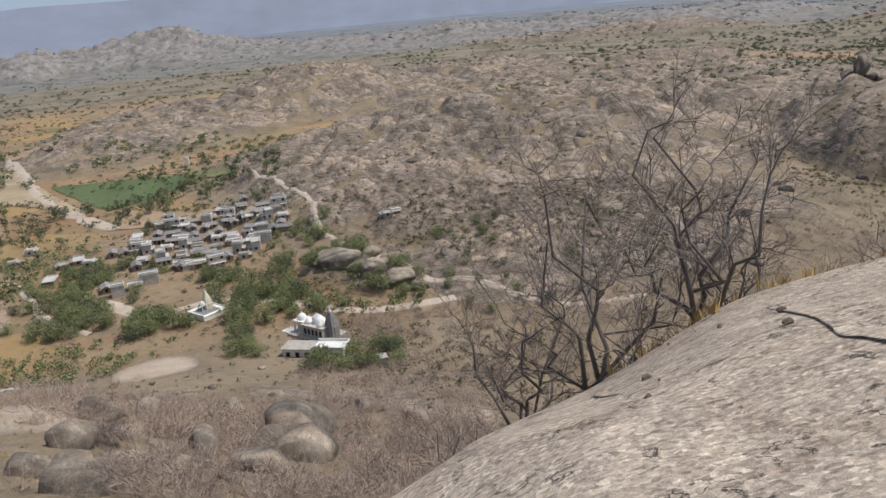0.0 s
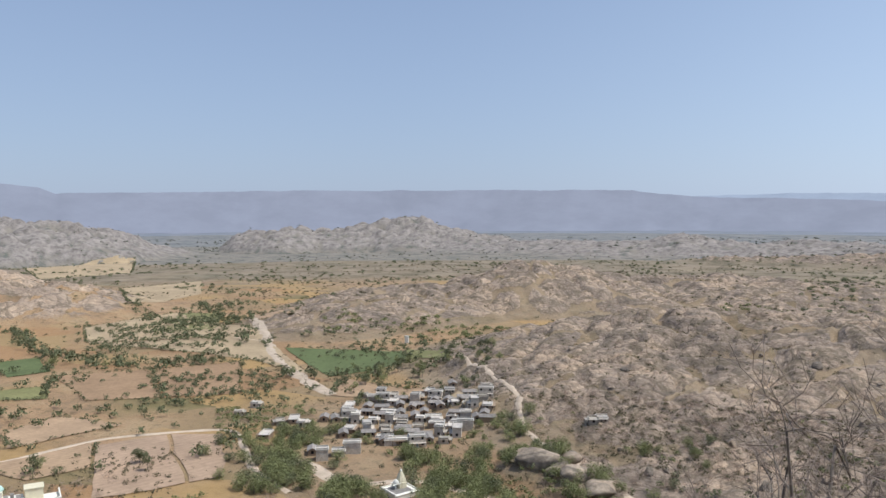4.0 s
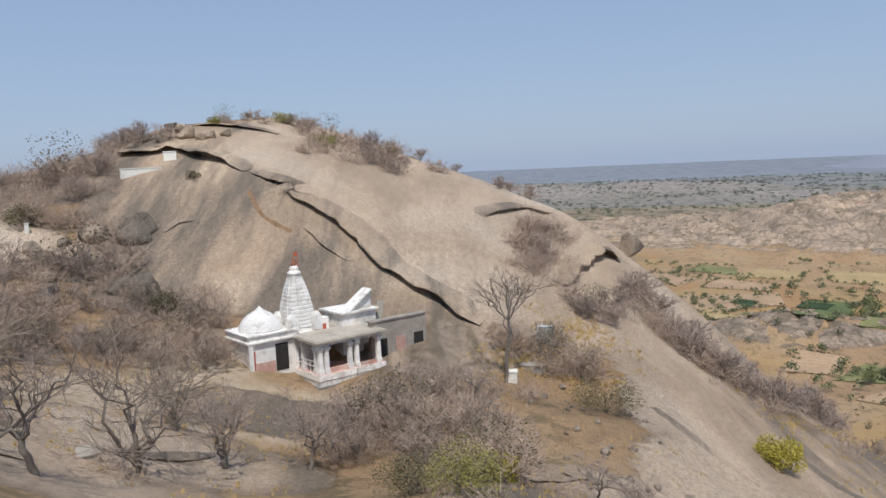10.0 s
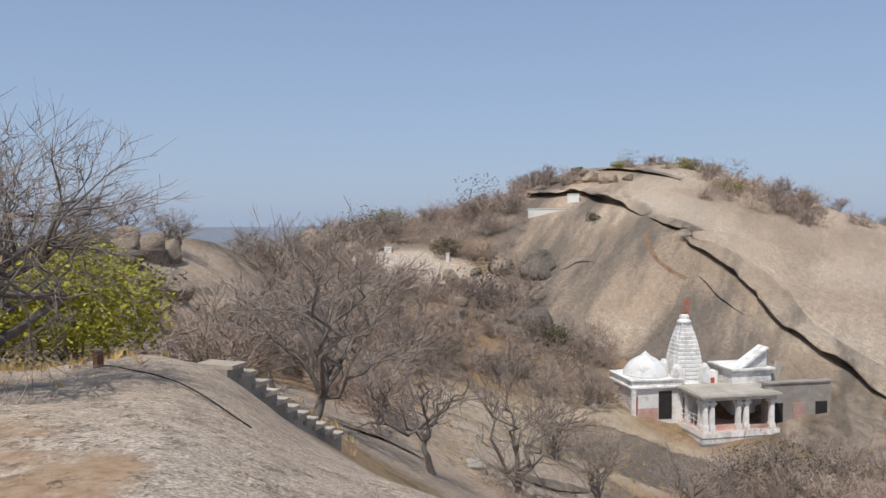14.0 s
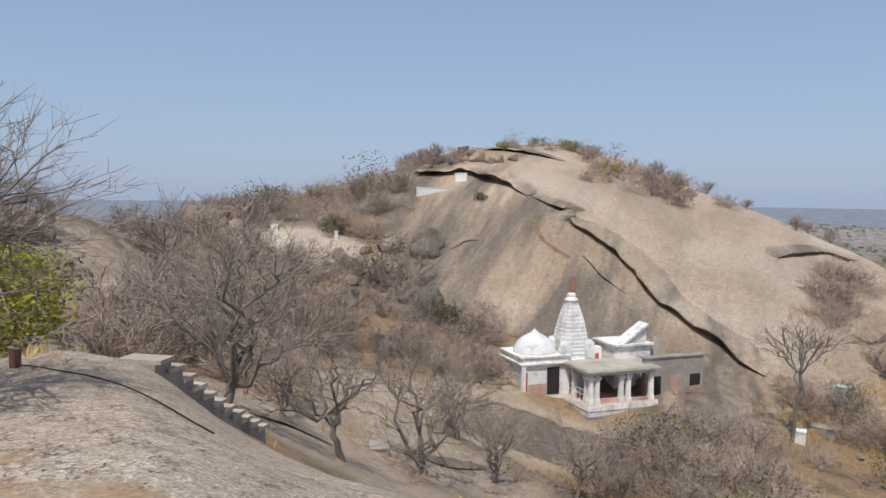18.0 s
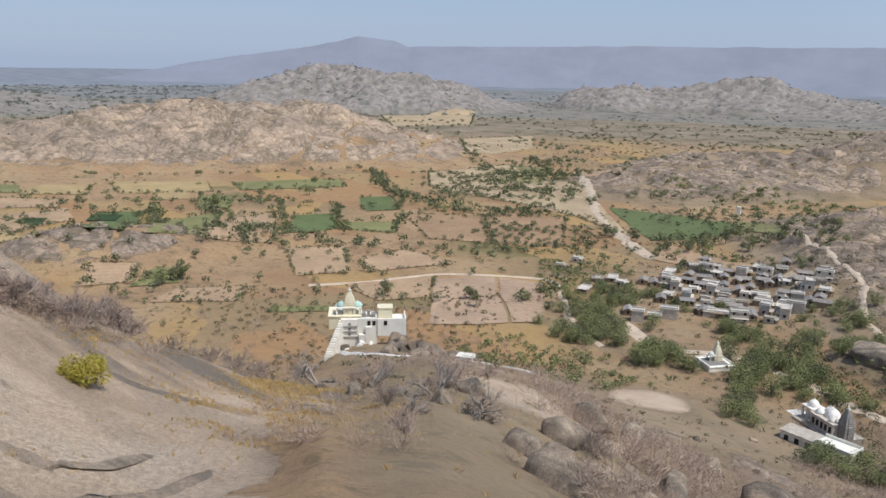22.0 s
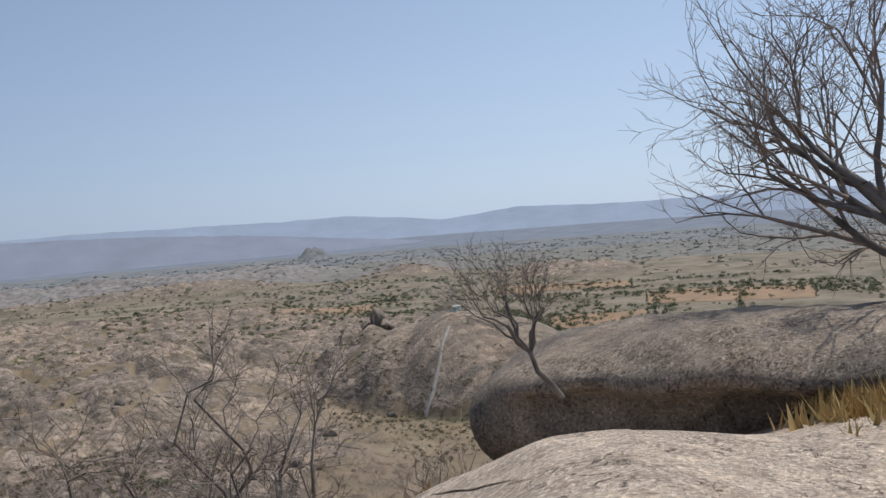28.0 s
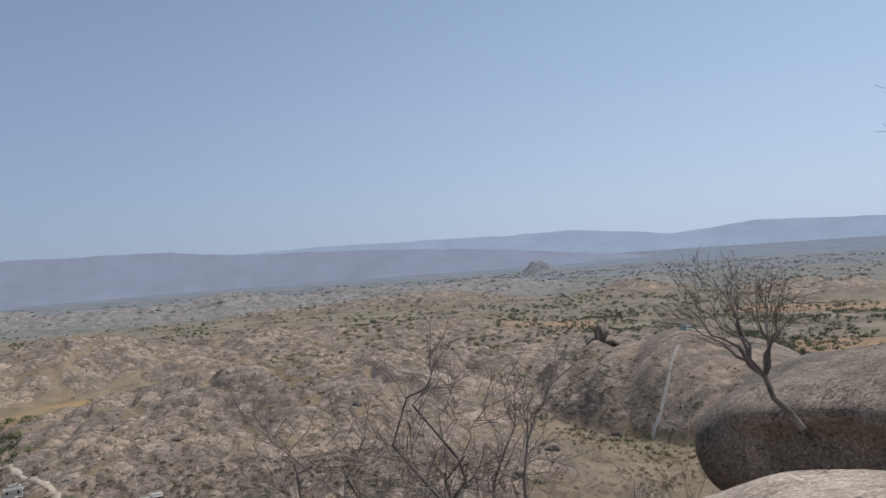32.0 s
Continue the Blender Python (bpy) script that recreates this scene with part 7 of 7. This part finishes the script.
for _ in range(48):
    rock(rb.uniform(-28, 13), rb.uniform(255, 420), rb.uniform(1.2, 3.6), sink=0.55, label="grey boulder on the rocky hill", group="boulders on the far hills")
for az_, r_, s_ in ((9.8, 270, 9.5), (8.2, 266, 7.5), (6.6, 260, 8.0), (5.0, 254, 6.0), (10.9, 277, 6.0), (7.4, 276, 7.5), (3.8, 250, 4.5), (6.0, 268, 5.0)):
    rock(az_, r_, s_, sink=0.45, label="large rounded granite outcrop beside the lane", group="boulders on the far hills", flat=0.5)
for _ in range(22):
    rock(rb.uniform(58, 69), rb.uniform(395, 425), rb.uniform(1.0, 2.6), sink=0.5, label="pale broken rock on a low outcrop", group="boulders on the far hills")
spire_rock = new("rock_spire", boulder(91, 5.0, 4.2, 10.5, 4, 0.6))
ps = place(-27.3, 466)
spire_rock.matrix_world = pose(ps.x, ps.y, ps.z + 4.5)
rock(-27.9, 468, 6.5, sink=0.4, group="boulders on the far hills")
rock(-26.6, 467, 5.0, sink=0.4, group="boulders on the far hills")
rock(-28.7, 466, 5.0, sink=0.5, group="boulders on the far hills")
tagged(spire_rock, "dark jagged rock spire on the ridge", "rock")


# bare trees
def pick(seed, **kw):
    return bare_meshes(grow(seed, **kw))


LIP = [crown_meshes(crowned(1, 2.7, 2.5, 0.12, 6, 8, 6, 3, 0.05, 0.0042, (0.1, 0.05), 0.16, 0.45), DARKTWIG),
       crown_meshes(crowned(2, 2.8, 2.8, 0.1, 7, 8, 6, 3, 0.05, 0.0042, (-0.15, 0.05), 0.18, 0.35), DARKTWIG)]
for az_, r_, sz_, turn_, k_ in ((-16.8, 7.8, 1.05, 0, 0), (-10.6, 7.6, 1.1, 80, 1), (-4.4, 7.7, 0.9, 200, 0), (-19.5, 8.6, 0.75, 140, 1), (-30.7, 9.6, 0.42, 30, 1), (0.5, 8.8, 0.7, 60, 1)):
    bare_tree("leafless_tree", LIP[k_], stand(az_, r_, turn_, sz_, 0.1), "leafless many-stemmed tree at the slab's edge", group="leafless trees at the edge")
left_ = Vector((-math.cos(radians(-40)), -math.sin(radians(-40)), 0))
lean_tree = crown_meshes(crowned(5, 1.85, 2.1, 0.48, 8, 8, 5, 3, 0.042, 0.0032, (left_.x * 0.68, left_.y * 0.68), 0.1, 0.05), DARKTWIG)
pl = Vector((*at(-39.9, 9.5), -2.1))
bare_tree("leaning_tree", lean_tree, Matrix.Translation(pl) @ Matrix.Scale(0.86, 4), "small leaning leafless tree before the boulder")
bl = Vector((-math.cos(radians(-66)), -math.sin(radians(-66)), 0))
big_right = pick(8, stems=2, length=3.4, radius=0.17, levels=5, kids=[5, 5, 4, 4, 3], spread=0.6, lift=0.03, shrink=0.64, lean=(bl.x * 0.72, bl.y * 0.72), thin=0.0042, flare=0.25)
pr = place(-72.0, 12.5)
bare_tree("leafless_tree", big_right, pose(pr.x, pr.y, pr.z) @ Matrix.Scale(1.14, 4), "tall leafless tree with spreading branches")
big_left = crown_meshes(crowned(12, 3.9, 4.4, 0.34, 9, 14, 8, 4, 0.15, 0.005, (0.1, 0.0), 0.2, 0.05))
bare_tree("leafless_tree", big_left, stand(150.2, 11.3, 40, 1.0, 0.1), "tall grey-barked leafless tree on the slab")
MIDT = [crown_meshes(crowned(30 + k, (3.4, 3.6, 3.2)[k], (4.3, 4.6, 4.0)[k], (0.3, 0.22, 0.28)[k], (7, 8, 7)[k], 7, 6, 3, 0.11, 0.0085, (0.25, 0.1), 0.14, 0.2), (MAUVE, TWIG, MAUVE)[k]) for k in range(3)]
for az_, r_, sz_, k_ in ((128.3, 25, 1.65, 1), (119.3, 29, 1.35, 0), (112.9, 37, 1.7, 1), (107.0, 42, 1.35, 2), (101.0, 43, 1.2, 0), (141, 57, 1.0, 1), (138.5, 57, 0.9, 0), (137.5, 58, 0.95, 2), (144, 58, 0.9, 1), (146.5, 45, 1.1, 0), (123.5, 33, 1.0, 2), (131, 33, 1.1, 0), (110, 47, 1.1, 1), (97.5, 44, 0.8, 2), (93, 40, 0.8, 0), (76.8, 35, 0.7, 2), (79.5, 37, 0.7, 0), (120, 70, 0.9, 2), (116, 78, 0.9, 0), (125.5, 46, 1.7, 1), (121, 55, 1.5, 2), (130, 48, 1.6, 2), (127, 58, 1.6, 1), (133, 40, 1.5, 0), (123.2, 64, 1.5, 0), (130.5, 66, 1.5, 1), (94.5, 54, 1.0, 1), (91, 52, 1.0, 2), (88.5, 55, 0.9, 0), (92.6, 56, 1.0, 2)):
    bare_tree("leafless_tree", MIDT[k_], stand(az_, r_, rb.uniform(0, 360), sz_, 0.1), "leafless grey tree below the temple hill", group="leafless trees of the hollow")
lone = crown_meshes(crowned(44, 5.4, 3.4, 0.5, 7, 6, 4, 2, 0.08, 0.011, (0.1, 0.2), 0.1, 0.45))
bare_tree("leafless_tree", lone, stand(85.9, 60.5, 0, 1.9, 0.1), "tall thin leafless tree beside the temple path")
DEAD = [grow(90 + k, stems=3, length=2.6, radius=0.2, levels=3, kids=[6, 5, 4], spread=0.95, lift=0.0, shrink=0.6, thin=0.02, flare=1.1, bend=0.3) for k in range(2)]
DEAD = [[mesh("trunk", *o[0], TWIGP, False), mesh("bough", *join(*o[1:2]), TWIGP, False), mesh("crown", *join(*o[2:]), TWIGP, False)] for o in DEAD]
for az_, r_ in ((46, 96), (41, 84), (43.5, 72), (37, 76), (50, 104)):
    bare_tree("dead_tree", DEAD[rb.randrange(2)], stand(az_, r_, rb.uniform(0, 360), rb.uniform(1.0, 1.4), 0.1), "pale dead tree with twisted branches", group="dead trees on the slope")


# thickets
def shrub_mesh(seed, mat, high, wide, subs):
    out = crowned(seed, high, wide, 0.06, 8, subs + 1, 6, 3, 0.04, 0.0085, (0, 0), 0.12, 0.1, True)
    return mesh("stem", *join(*out[:2]), mat, False), mesh("crown", *out[2], mat, False)


THICK = [shrub_mesh(60 + k, (TWIGR, MAUVE, TWIGR, TWIG)[k], 1.9, 2.6, 7) for k in range(4)]
THIN = [shrub_mesh(70 + k, (MAUVE, TWIGR, MAUVE)[k], 1.25, 2.1, 7) for k in range(3)]
SPRIG = [mesh("leaves", *leaf_cloud(random.Random(80 + k), [((0.5, 0.2, 1.3), 0.8), ((-0.5, 0.3, 1.2), 0.8), ((0, -0.5, 1.5), 0.8)], 260, 0.05), LEAFO) for k in range(2)]


def thicket(az0, az1, r0, r1, count, kinds, s0, s1, leaves=0.0):
    for _ in range(count):
        az, r = rb.uniform(az0, az1), rb.uniform(r0, r1)
        x, y = at(az, r)
        if bare(np.array([x]), np.array([y]))[0]:
            continue
        ob = holder("bare_shrub", stand(az, r, rb.uniform(0, 360), rb.uniform(s0, s1), 0.05))
        stem_, crown_ = rb.choice(kinds)
        part("stem", stem_, ob)
        part("crown", crown_, ob)
        if rb.random() < leaves:
            part("leaves", SPRIG[rb.randrange(2)], ob, "sparse olive yellow leaves")
        tagged(ob, "dry brown leafless shrub on the hillside", "shrub", "shrubs of the hillside")


thicket(120, 134, 36, 62, 22, THICK, 1.1, 1.9, 0.1)
thicket(84, 99, 43, 57, 28, THICK, 1.2, 1.9, 0.35)
thicket(86, 92, 34, 44, 8, THICK, 1.0, 1.5, 0.9)
thicket(106, 116, 60, 70, 10, THICK, 0.9, 1.5, 0.4)
thicket(106, 112, 60, 72, 8, THICK, 1.0, 1.8, 0.2)
thicket(112.5, 131, 76, 112, 44, THIN, 1.8, 3.0, 0.1)
thicket(109, 114, 112, 126, 10, THIN, 1.4, 2.2)
thicket(92, 100, 108, 126, 16, THIN, 1.2, 2.2, 0.2)
thicket(98, 106, 124, 134, 10, THIN, 1.0, 1.8, 0.6)
thicket(82, 92, 118, 128, 7, THIN, 1.2, 2.0)
thicket(81.5, 85, 84, 103, 9, THIN, 1.4, 2.4)
thicket(77, 81, 78, 88, 10, THIN, 1.2, 2.0, 0.2)
thicket(66, 77, 89, 98, 20, THIN, 1.9, 3.0)
thicket(54, 66, 103, 122, 16, THIN, 1.9, 3.2)
thicket(79, 83, 62, 72, 7, THICK, 1.2, 2.0, 0.8)
thicket(84.5, 86.5, 63, 67, 2, THICK, 1.2, 1.5)
thicket(110, 120, 58, 74, 26, THICK, 0.9, 1.6, 0.15)
thicket(118, 133, 62, 84, 26, THICK, 1.1, 1.8, 0.15)
thicket(-4, 30, 45, 120, 44, THICK, 1.2, 2.2)
thicket(28, 50, 58, 110, 16, THIN, 1.2, 2.4, 0.1)
thicket(-32, 2, 12, 42, 22, THICK, 0.8, 1.5)
thicket(134, 150, 22, 44, 12, THICK, 1.0, 1.8, 0.1)


# leafy bushes
def bush(name, az, r, wide, high, mat, label, count, size, seed):
    rng = random.Random(seed)
    blobs = [((rng.uniform(-0.36, 0.36) * wide, rng.uniform(-0.3, 0.3) * wide, high * rng.uniform(0.3, 0.68)), wide * rng.uniform(0.17, 0.27)) for _ in range(12)]
    ob = holder(name, stand(az, r, 0, 1.0, 0.1))
    part("stem", mesh("stem", *join(*grow(seed, 6, high * 0.5, 0.035, 1, [4], 0.7)), BARK, False), ob)
    part("foliage", mesh("foliage", *leaf_cloud(rng, blobs, count, size, 0.95), mat), ob)
    return tagged(ob, label, "bush")


bush("leafy_bush", 144.3, 19.5, 4.9, 3.5, LEAFY, "yellow-green leafy bush behind the slab", 11000, 0.066, 3)
bush("leafy_bush", 149.5, 20.5, 2.6, 2.0, LEAFY, "yellow-green leafy bush beside the tall tree", 2600, 0.055, 4)
bush("leafy_bush", 66.5, 66, 3.9, 2.6, LEAFC, "round ochre-green bush on the bare slab", 4200, 0.1, 5)
bush("leafy_bush", 110.5, 70, 3.6, 2.4, LEAFO, "olive green bush below the dome", 1600, 0.1, 6)
bush("leafy_bush", 122.5, 104, 5.0, 3.2, LEAF, "dark green bush on the ridge", 1500, 0.14, 7)
bush("leafy_bush", 118.5, 92, 4.0, 2.6, LEAFO, "olive bush among dry shrubs", 1400, 0.12, 8)
bush("leafy_bush", 101.0, 128, 4.5, 1.8, LEAFG, "ochre bush on top of the dome", 1200, 0.12, 9)
bush("leafy_bush", 98.2, 116, 4.0, 1.8, LEAFG, "ochre bush near the dome's top", 1200, 0.12, 10)
bush("leafy_bush", 106.0, 123, 3.0, 1.4, LEAFG, "low ochre bush on the dome", 900, 0.12, 11)
bush("leafy_bush", 107.6, 96, 1.8, 1.4, LEAFO, "small olive bush on the bare rock", 500, 0.1, 12)
bush("leafy_bush", 89.6, 30, 4.2, 2.2, LEAFG, "yellow-green scrub bush in the hollow", 4200, 0.05, 13)
bush("leafy_bush", 78.6, 58, 5.0, 3.4, LEAFO, "grey-olive thorn bush beside the bare earth", 2600, 0.07, 15)
bush("leafy_bush", 93.5, 33, 3.6, 1.9, LEAFO, "olive scrub bush in the hollow", 2600, 0.06, 16)
bush("leafy_bush", 86.5, 36, 2.6, 1.5, LEAFC, "yellowing scrub bush in the hollow", 1800, 0.06, 14)


def tufts(name, label, zones, seed):
    """Dry grass: thin bent blades in clumps, as one mesh."""
    rng = np.random.default_rng(seed)
    P, S = [], []
    for az0, az1, r0, r1, count, size in zones:
        az, r = np.radians(rng.normal((az0 + az1) / 2, (az1 - az0) / 3.6, count)), rng.normal((r0 + r1) / 2, (r1 - r0) / 3.6, count)
        P.append(np.stack([-np.sin(az) * r, np.cos(az) * r], 1)), S.append(size * rng.uniform(0.5, 1.1, count))
    P, S = np.concatenate(P), np.concatenate(S)
    keep = fbm(P[:, 0], P[:, 1], 5.0, 4, seed) + rng.uniform(-0.35, 0.35, len(P)) > 0.05
    P, S = P[keep], S[keep]
    z = land(P[:, 0], P[:, 1])
    n, b = len(P), 9
    base = np.concatenate([P, z[:, None]], 1)[:, None] + rng.normal(size=(n, b, 3)) * (S[:, None] * 0.25)[..., None] * [1, 1, 0]
    tip = base + rng.normal(size=(n, b, 3)) * (S[:, None] * 0.35)[..., None] * [1, 1, 0.2] + np.array([0, 0, 1.0]) * (S[:, None] * rng.uniform(0.6, 1.2, (n, b)))[..., None]
    side = rng.normal(size=(n, b, 3)) * (S[:, None] * 0.05)[..., None]
    tri = np.stack([base - side, base + side, tip], 2).reshape(-1, 3)
    me = bpy.data.meshes.new(name)
    me.vertices.add(len(tri))
    me.vertices.foreach_set("co", tri.astype(np.float32).ravel())
    me.loops.add(len(tri))
    me.loops.foreach_set("vertex_index", np.arange(len(tri), dtype=np.int32))
    me.polygons.add(len(tri) // 3)
    me.polygons.foreach_set("loop_start", (np.arange(len(tri) // 3) * 3).astype(np.int32))
    me.update(calc_edges=True)
    me.materials.append(GRASS)
    return tagged(new(name, me), label, "dry grass", kind="stuff")


tufts("dry_grass", "tufts of dry straw-coloured grass among the rocks", [
    (-66, -57, 8.2, 10.0, 500, 0.3), (-24, 2, 7.4, 9.5, 700, 0.22), (60, 71, 84, 100, 900, 0.4), (49, 62, 56, 74, 2000, 0.4), (44, 58, 66, 100, 1800, 0.42), (77, 84, 62, 80, 900, 0.45), (82, 88, 58, 66, 600, 0.35), (62, 92, 24, 60, 1100, 0.25),
    (126, 134, 18.5, 27, 420, 0.28), (50, 58, 80, 112, 1200, 0.45), (-5, 50, 50, 150, 2600, 0.5), (88, 125, 30, 64, 900, 0.3), (140, 152, 15, 24, 220, 0.2)], 5)


# stone steps on the slab's flank
def steps():
    a, b = Vector((*at(135.0, 15.4), 0)), Vector((*at(127.6, 18.4), 0))
    ob = tagged(holder("stone_steps", Matrix.Translation((a.x, a.y, height(a.x, a.y)))), "flight of rough stone steps down the slab", "steps")
    ang = math.atan2((b - a).y, (b - a).x)
    z0, z1 = height(a.x, a.y) + 0.15, height(b.x, b.y) + 0.2
    for k in range(11):
        t = k / 10
        p = a.lerp(b, t)
        rng = random.Random(k)
        z = height(p.x, p.y) + 0.16
        m = Matrix.Translation((p.x - a.x, p.y - a.y, z - height(a.x, a.y))) @ Matrix.Rotation(ang + rng.uniform(-0.08, 0.08), 4, "Z")
        v, f = box(-0.24, 0.24, -0.46, 0.4, -0.06, 0.02)
        part("step_slab", mesh("step_slab", [m @ Vector(q) for q in v], f, STEPST), ob)
        v, f = box(-0.27, 0.27, -0.36, 0.34, -0.55, -0.065)
        part("step_base", mesh("step_base", [m @ Vector(q) for q in v], f, OLDWALL), ob)


steps()


# cable on the left-hand slab
def cable():
    a, b = place(143.2, 13.8), place(133, 9.8)
    pts = []
    for k in range(13):
        p = a.lerp(b, k / 12)
        pts.append(Vector((p.x, p.y, height(p.x, p.y) + 0.03 + 0.02 * math.sin(k))))
    v, f = [], []
    tube(pts, [0.012] * 13, 5, v, f)
    ob = tagged(holder("slab_cable", Matrix.Identity(4)), "black cable lying over the slab from a stub", "cable")
    part("cable", mesh("cable", v, f, DARK, False), ob)
    part("stub", mesh("stub", *join(box(a.x - 0.06, a.x + 0.06, a.y - 0.06, a.y + 0.06, a.z - 0.1, a.z + 0.28)), plain_material("rusty_iron", (0.16, 0.08, 0.05))), ob)


cable()


# white walls and small shrines on the dome, painted stones
def white_block(name, az, r, w, d, h, turn, label, mat=None, category="wall"):
    p = place(az, r)
    ob = new(name, mesh(name, *join(box(-w / 2, w / 2, -d / 2, d / 2, -0.8, h), box(-w / 2 - 0.06, w / 2 + 0.06, -d / 2 - 0.06, d / 2 + 0.06, h, h + 0.08)), mat or WHITE2))
    ob.matrix_world = pose(p.x, p.y, p.z, 0, 0, turn)
    return tagged(ob, label, category)


white_block("white_wall", 110.9, 100.0, 4.8, 0.5, 0.5, 104, "low whitewashed wall under the rock overhang")
white_block("cave_shrine", 109.0, 102.5, 1.5, 1.2, 0.8, 109, "tiny white shrine under the overhang", category="shrine")
white_block("marker_stone", 108.0, 122.5, 1.0, 0.6, 0.5, 20, "small white block high on the dome", category="stone")
white_block("marker_stone", 122.6, 92, 1.0, 0.8, 0.5, 30, "small white block on a pale slab", category="stone")
white_block("marker_stone", 118.2, 90, 0.5, 0.4, 0.9, 30, "small white post among shrubs", category="stone")
white_block("tree_block", 85.4, 61.0, 0.8, 0.8, 0.7, 85, "whitewashed stone block at the tree's foot", category="stone")
white_block("painted_block", 82.8, 70.0, 1.4, 0.7, 1.5, 80, "pale blue and white painted slab", plain_material("pale_blue_paint", (0.5, 0.56, 0.58), 0.8, 0.2, 2.0, 0.4), "stone")
white_block("stone_trough", 83.8, 64.0, 1.9, 1.0, 0.35, 60, "pale stone trough on the ground", CONC, "trough")
white_block("hut", 38.5, 142.0, 3.2, 2.4, 1.7, 20, "tiny white hut beside the spur path", category="hut")
white_block("hut", 7.4, 188.0, 3.4, 3.0, 2.6, 15, "small grey hut among trees", CONC, "hut")
white_block("summit_shrine", -33.2, 428.0, 5, 4, 2.6, 20, "small pale green shrine on a rock dome", plain_material("faded_green_paint", (0.55, 0.65, 0.58), 0.8, 0.15), "shrine")
white_block("shrine", 19.3, 548.0, 2.5, 2.5, 5.0, 10, "tall white shrine at the hill's foot", category="shrine")
white_block("stone_slab", 116.2, 38, 1.3, 1.0, 0.12, 30, "pale flat stone lying on the ground", CONC, "stone")
track("path_spur", [(49.5, 172), (46.0, 141), (43.0, 138), (40.0, 138), (37.0, 134), (33.0, 128)], 1.6, "whitewashed footpath along the spur", WHITE, 0.3, 2.0)
track("path_gully", [(103.9, 92.5), (103.0, 86.2), (101.1, 82.9)], 0.55, "brown soil filled crack in the granite", plain_material("crack_soil", (0.22, 0.14, 0.08), 0.95, 0.4, 1.5), 0.08, 1.5)

# loose stones near the temple path
rs_ = random.Random(31)
for _ in range(60):
    rock(rs_.uniform(74, 88), rs_.uniform(40, 62), rs_.uniform(0.12, 0.4), label="loose grey stone on bare earth", group="loose stones")
for _ in range(9):
    rock(rs_.uniform(-30, -2), rs_.uniform(3.2, 7.0), rs_.uniform(0.015, 0.05), label="flat chip of granite on the slab", group="loose stones")
track("path_dome", [(-32.6, 408), (-32.15, 400), (-31.9, 394), (-31.68, 388.5), (-31.02, 378), (-30.34, 371)], 2.2, "straight stair climbing the granite dome", CONC, 0.5, 3.0)
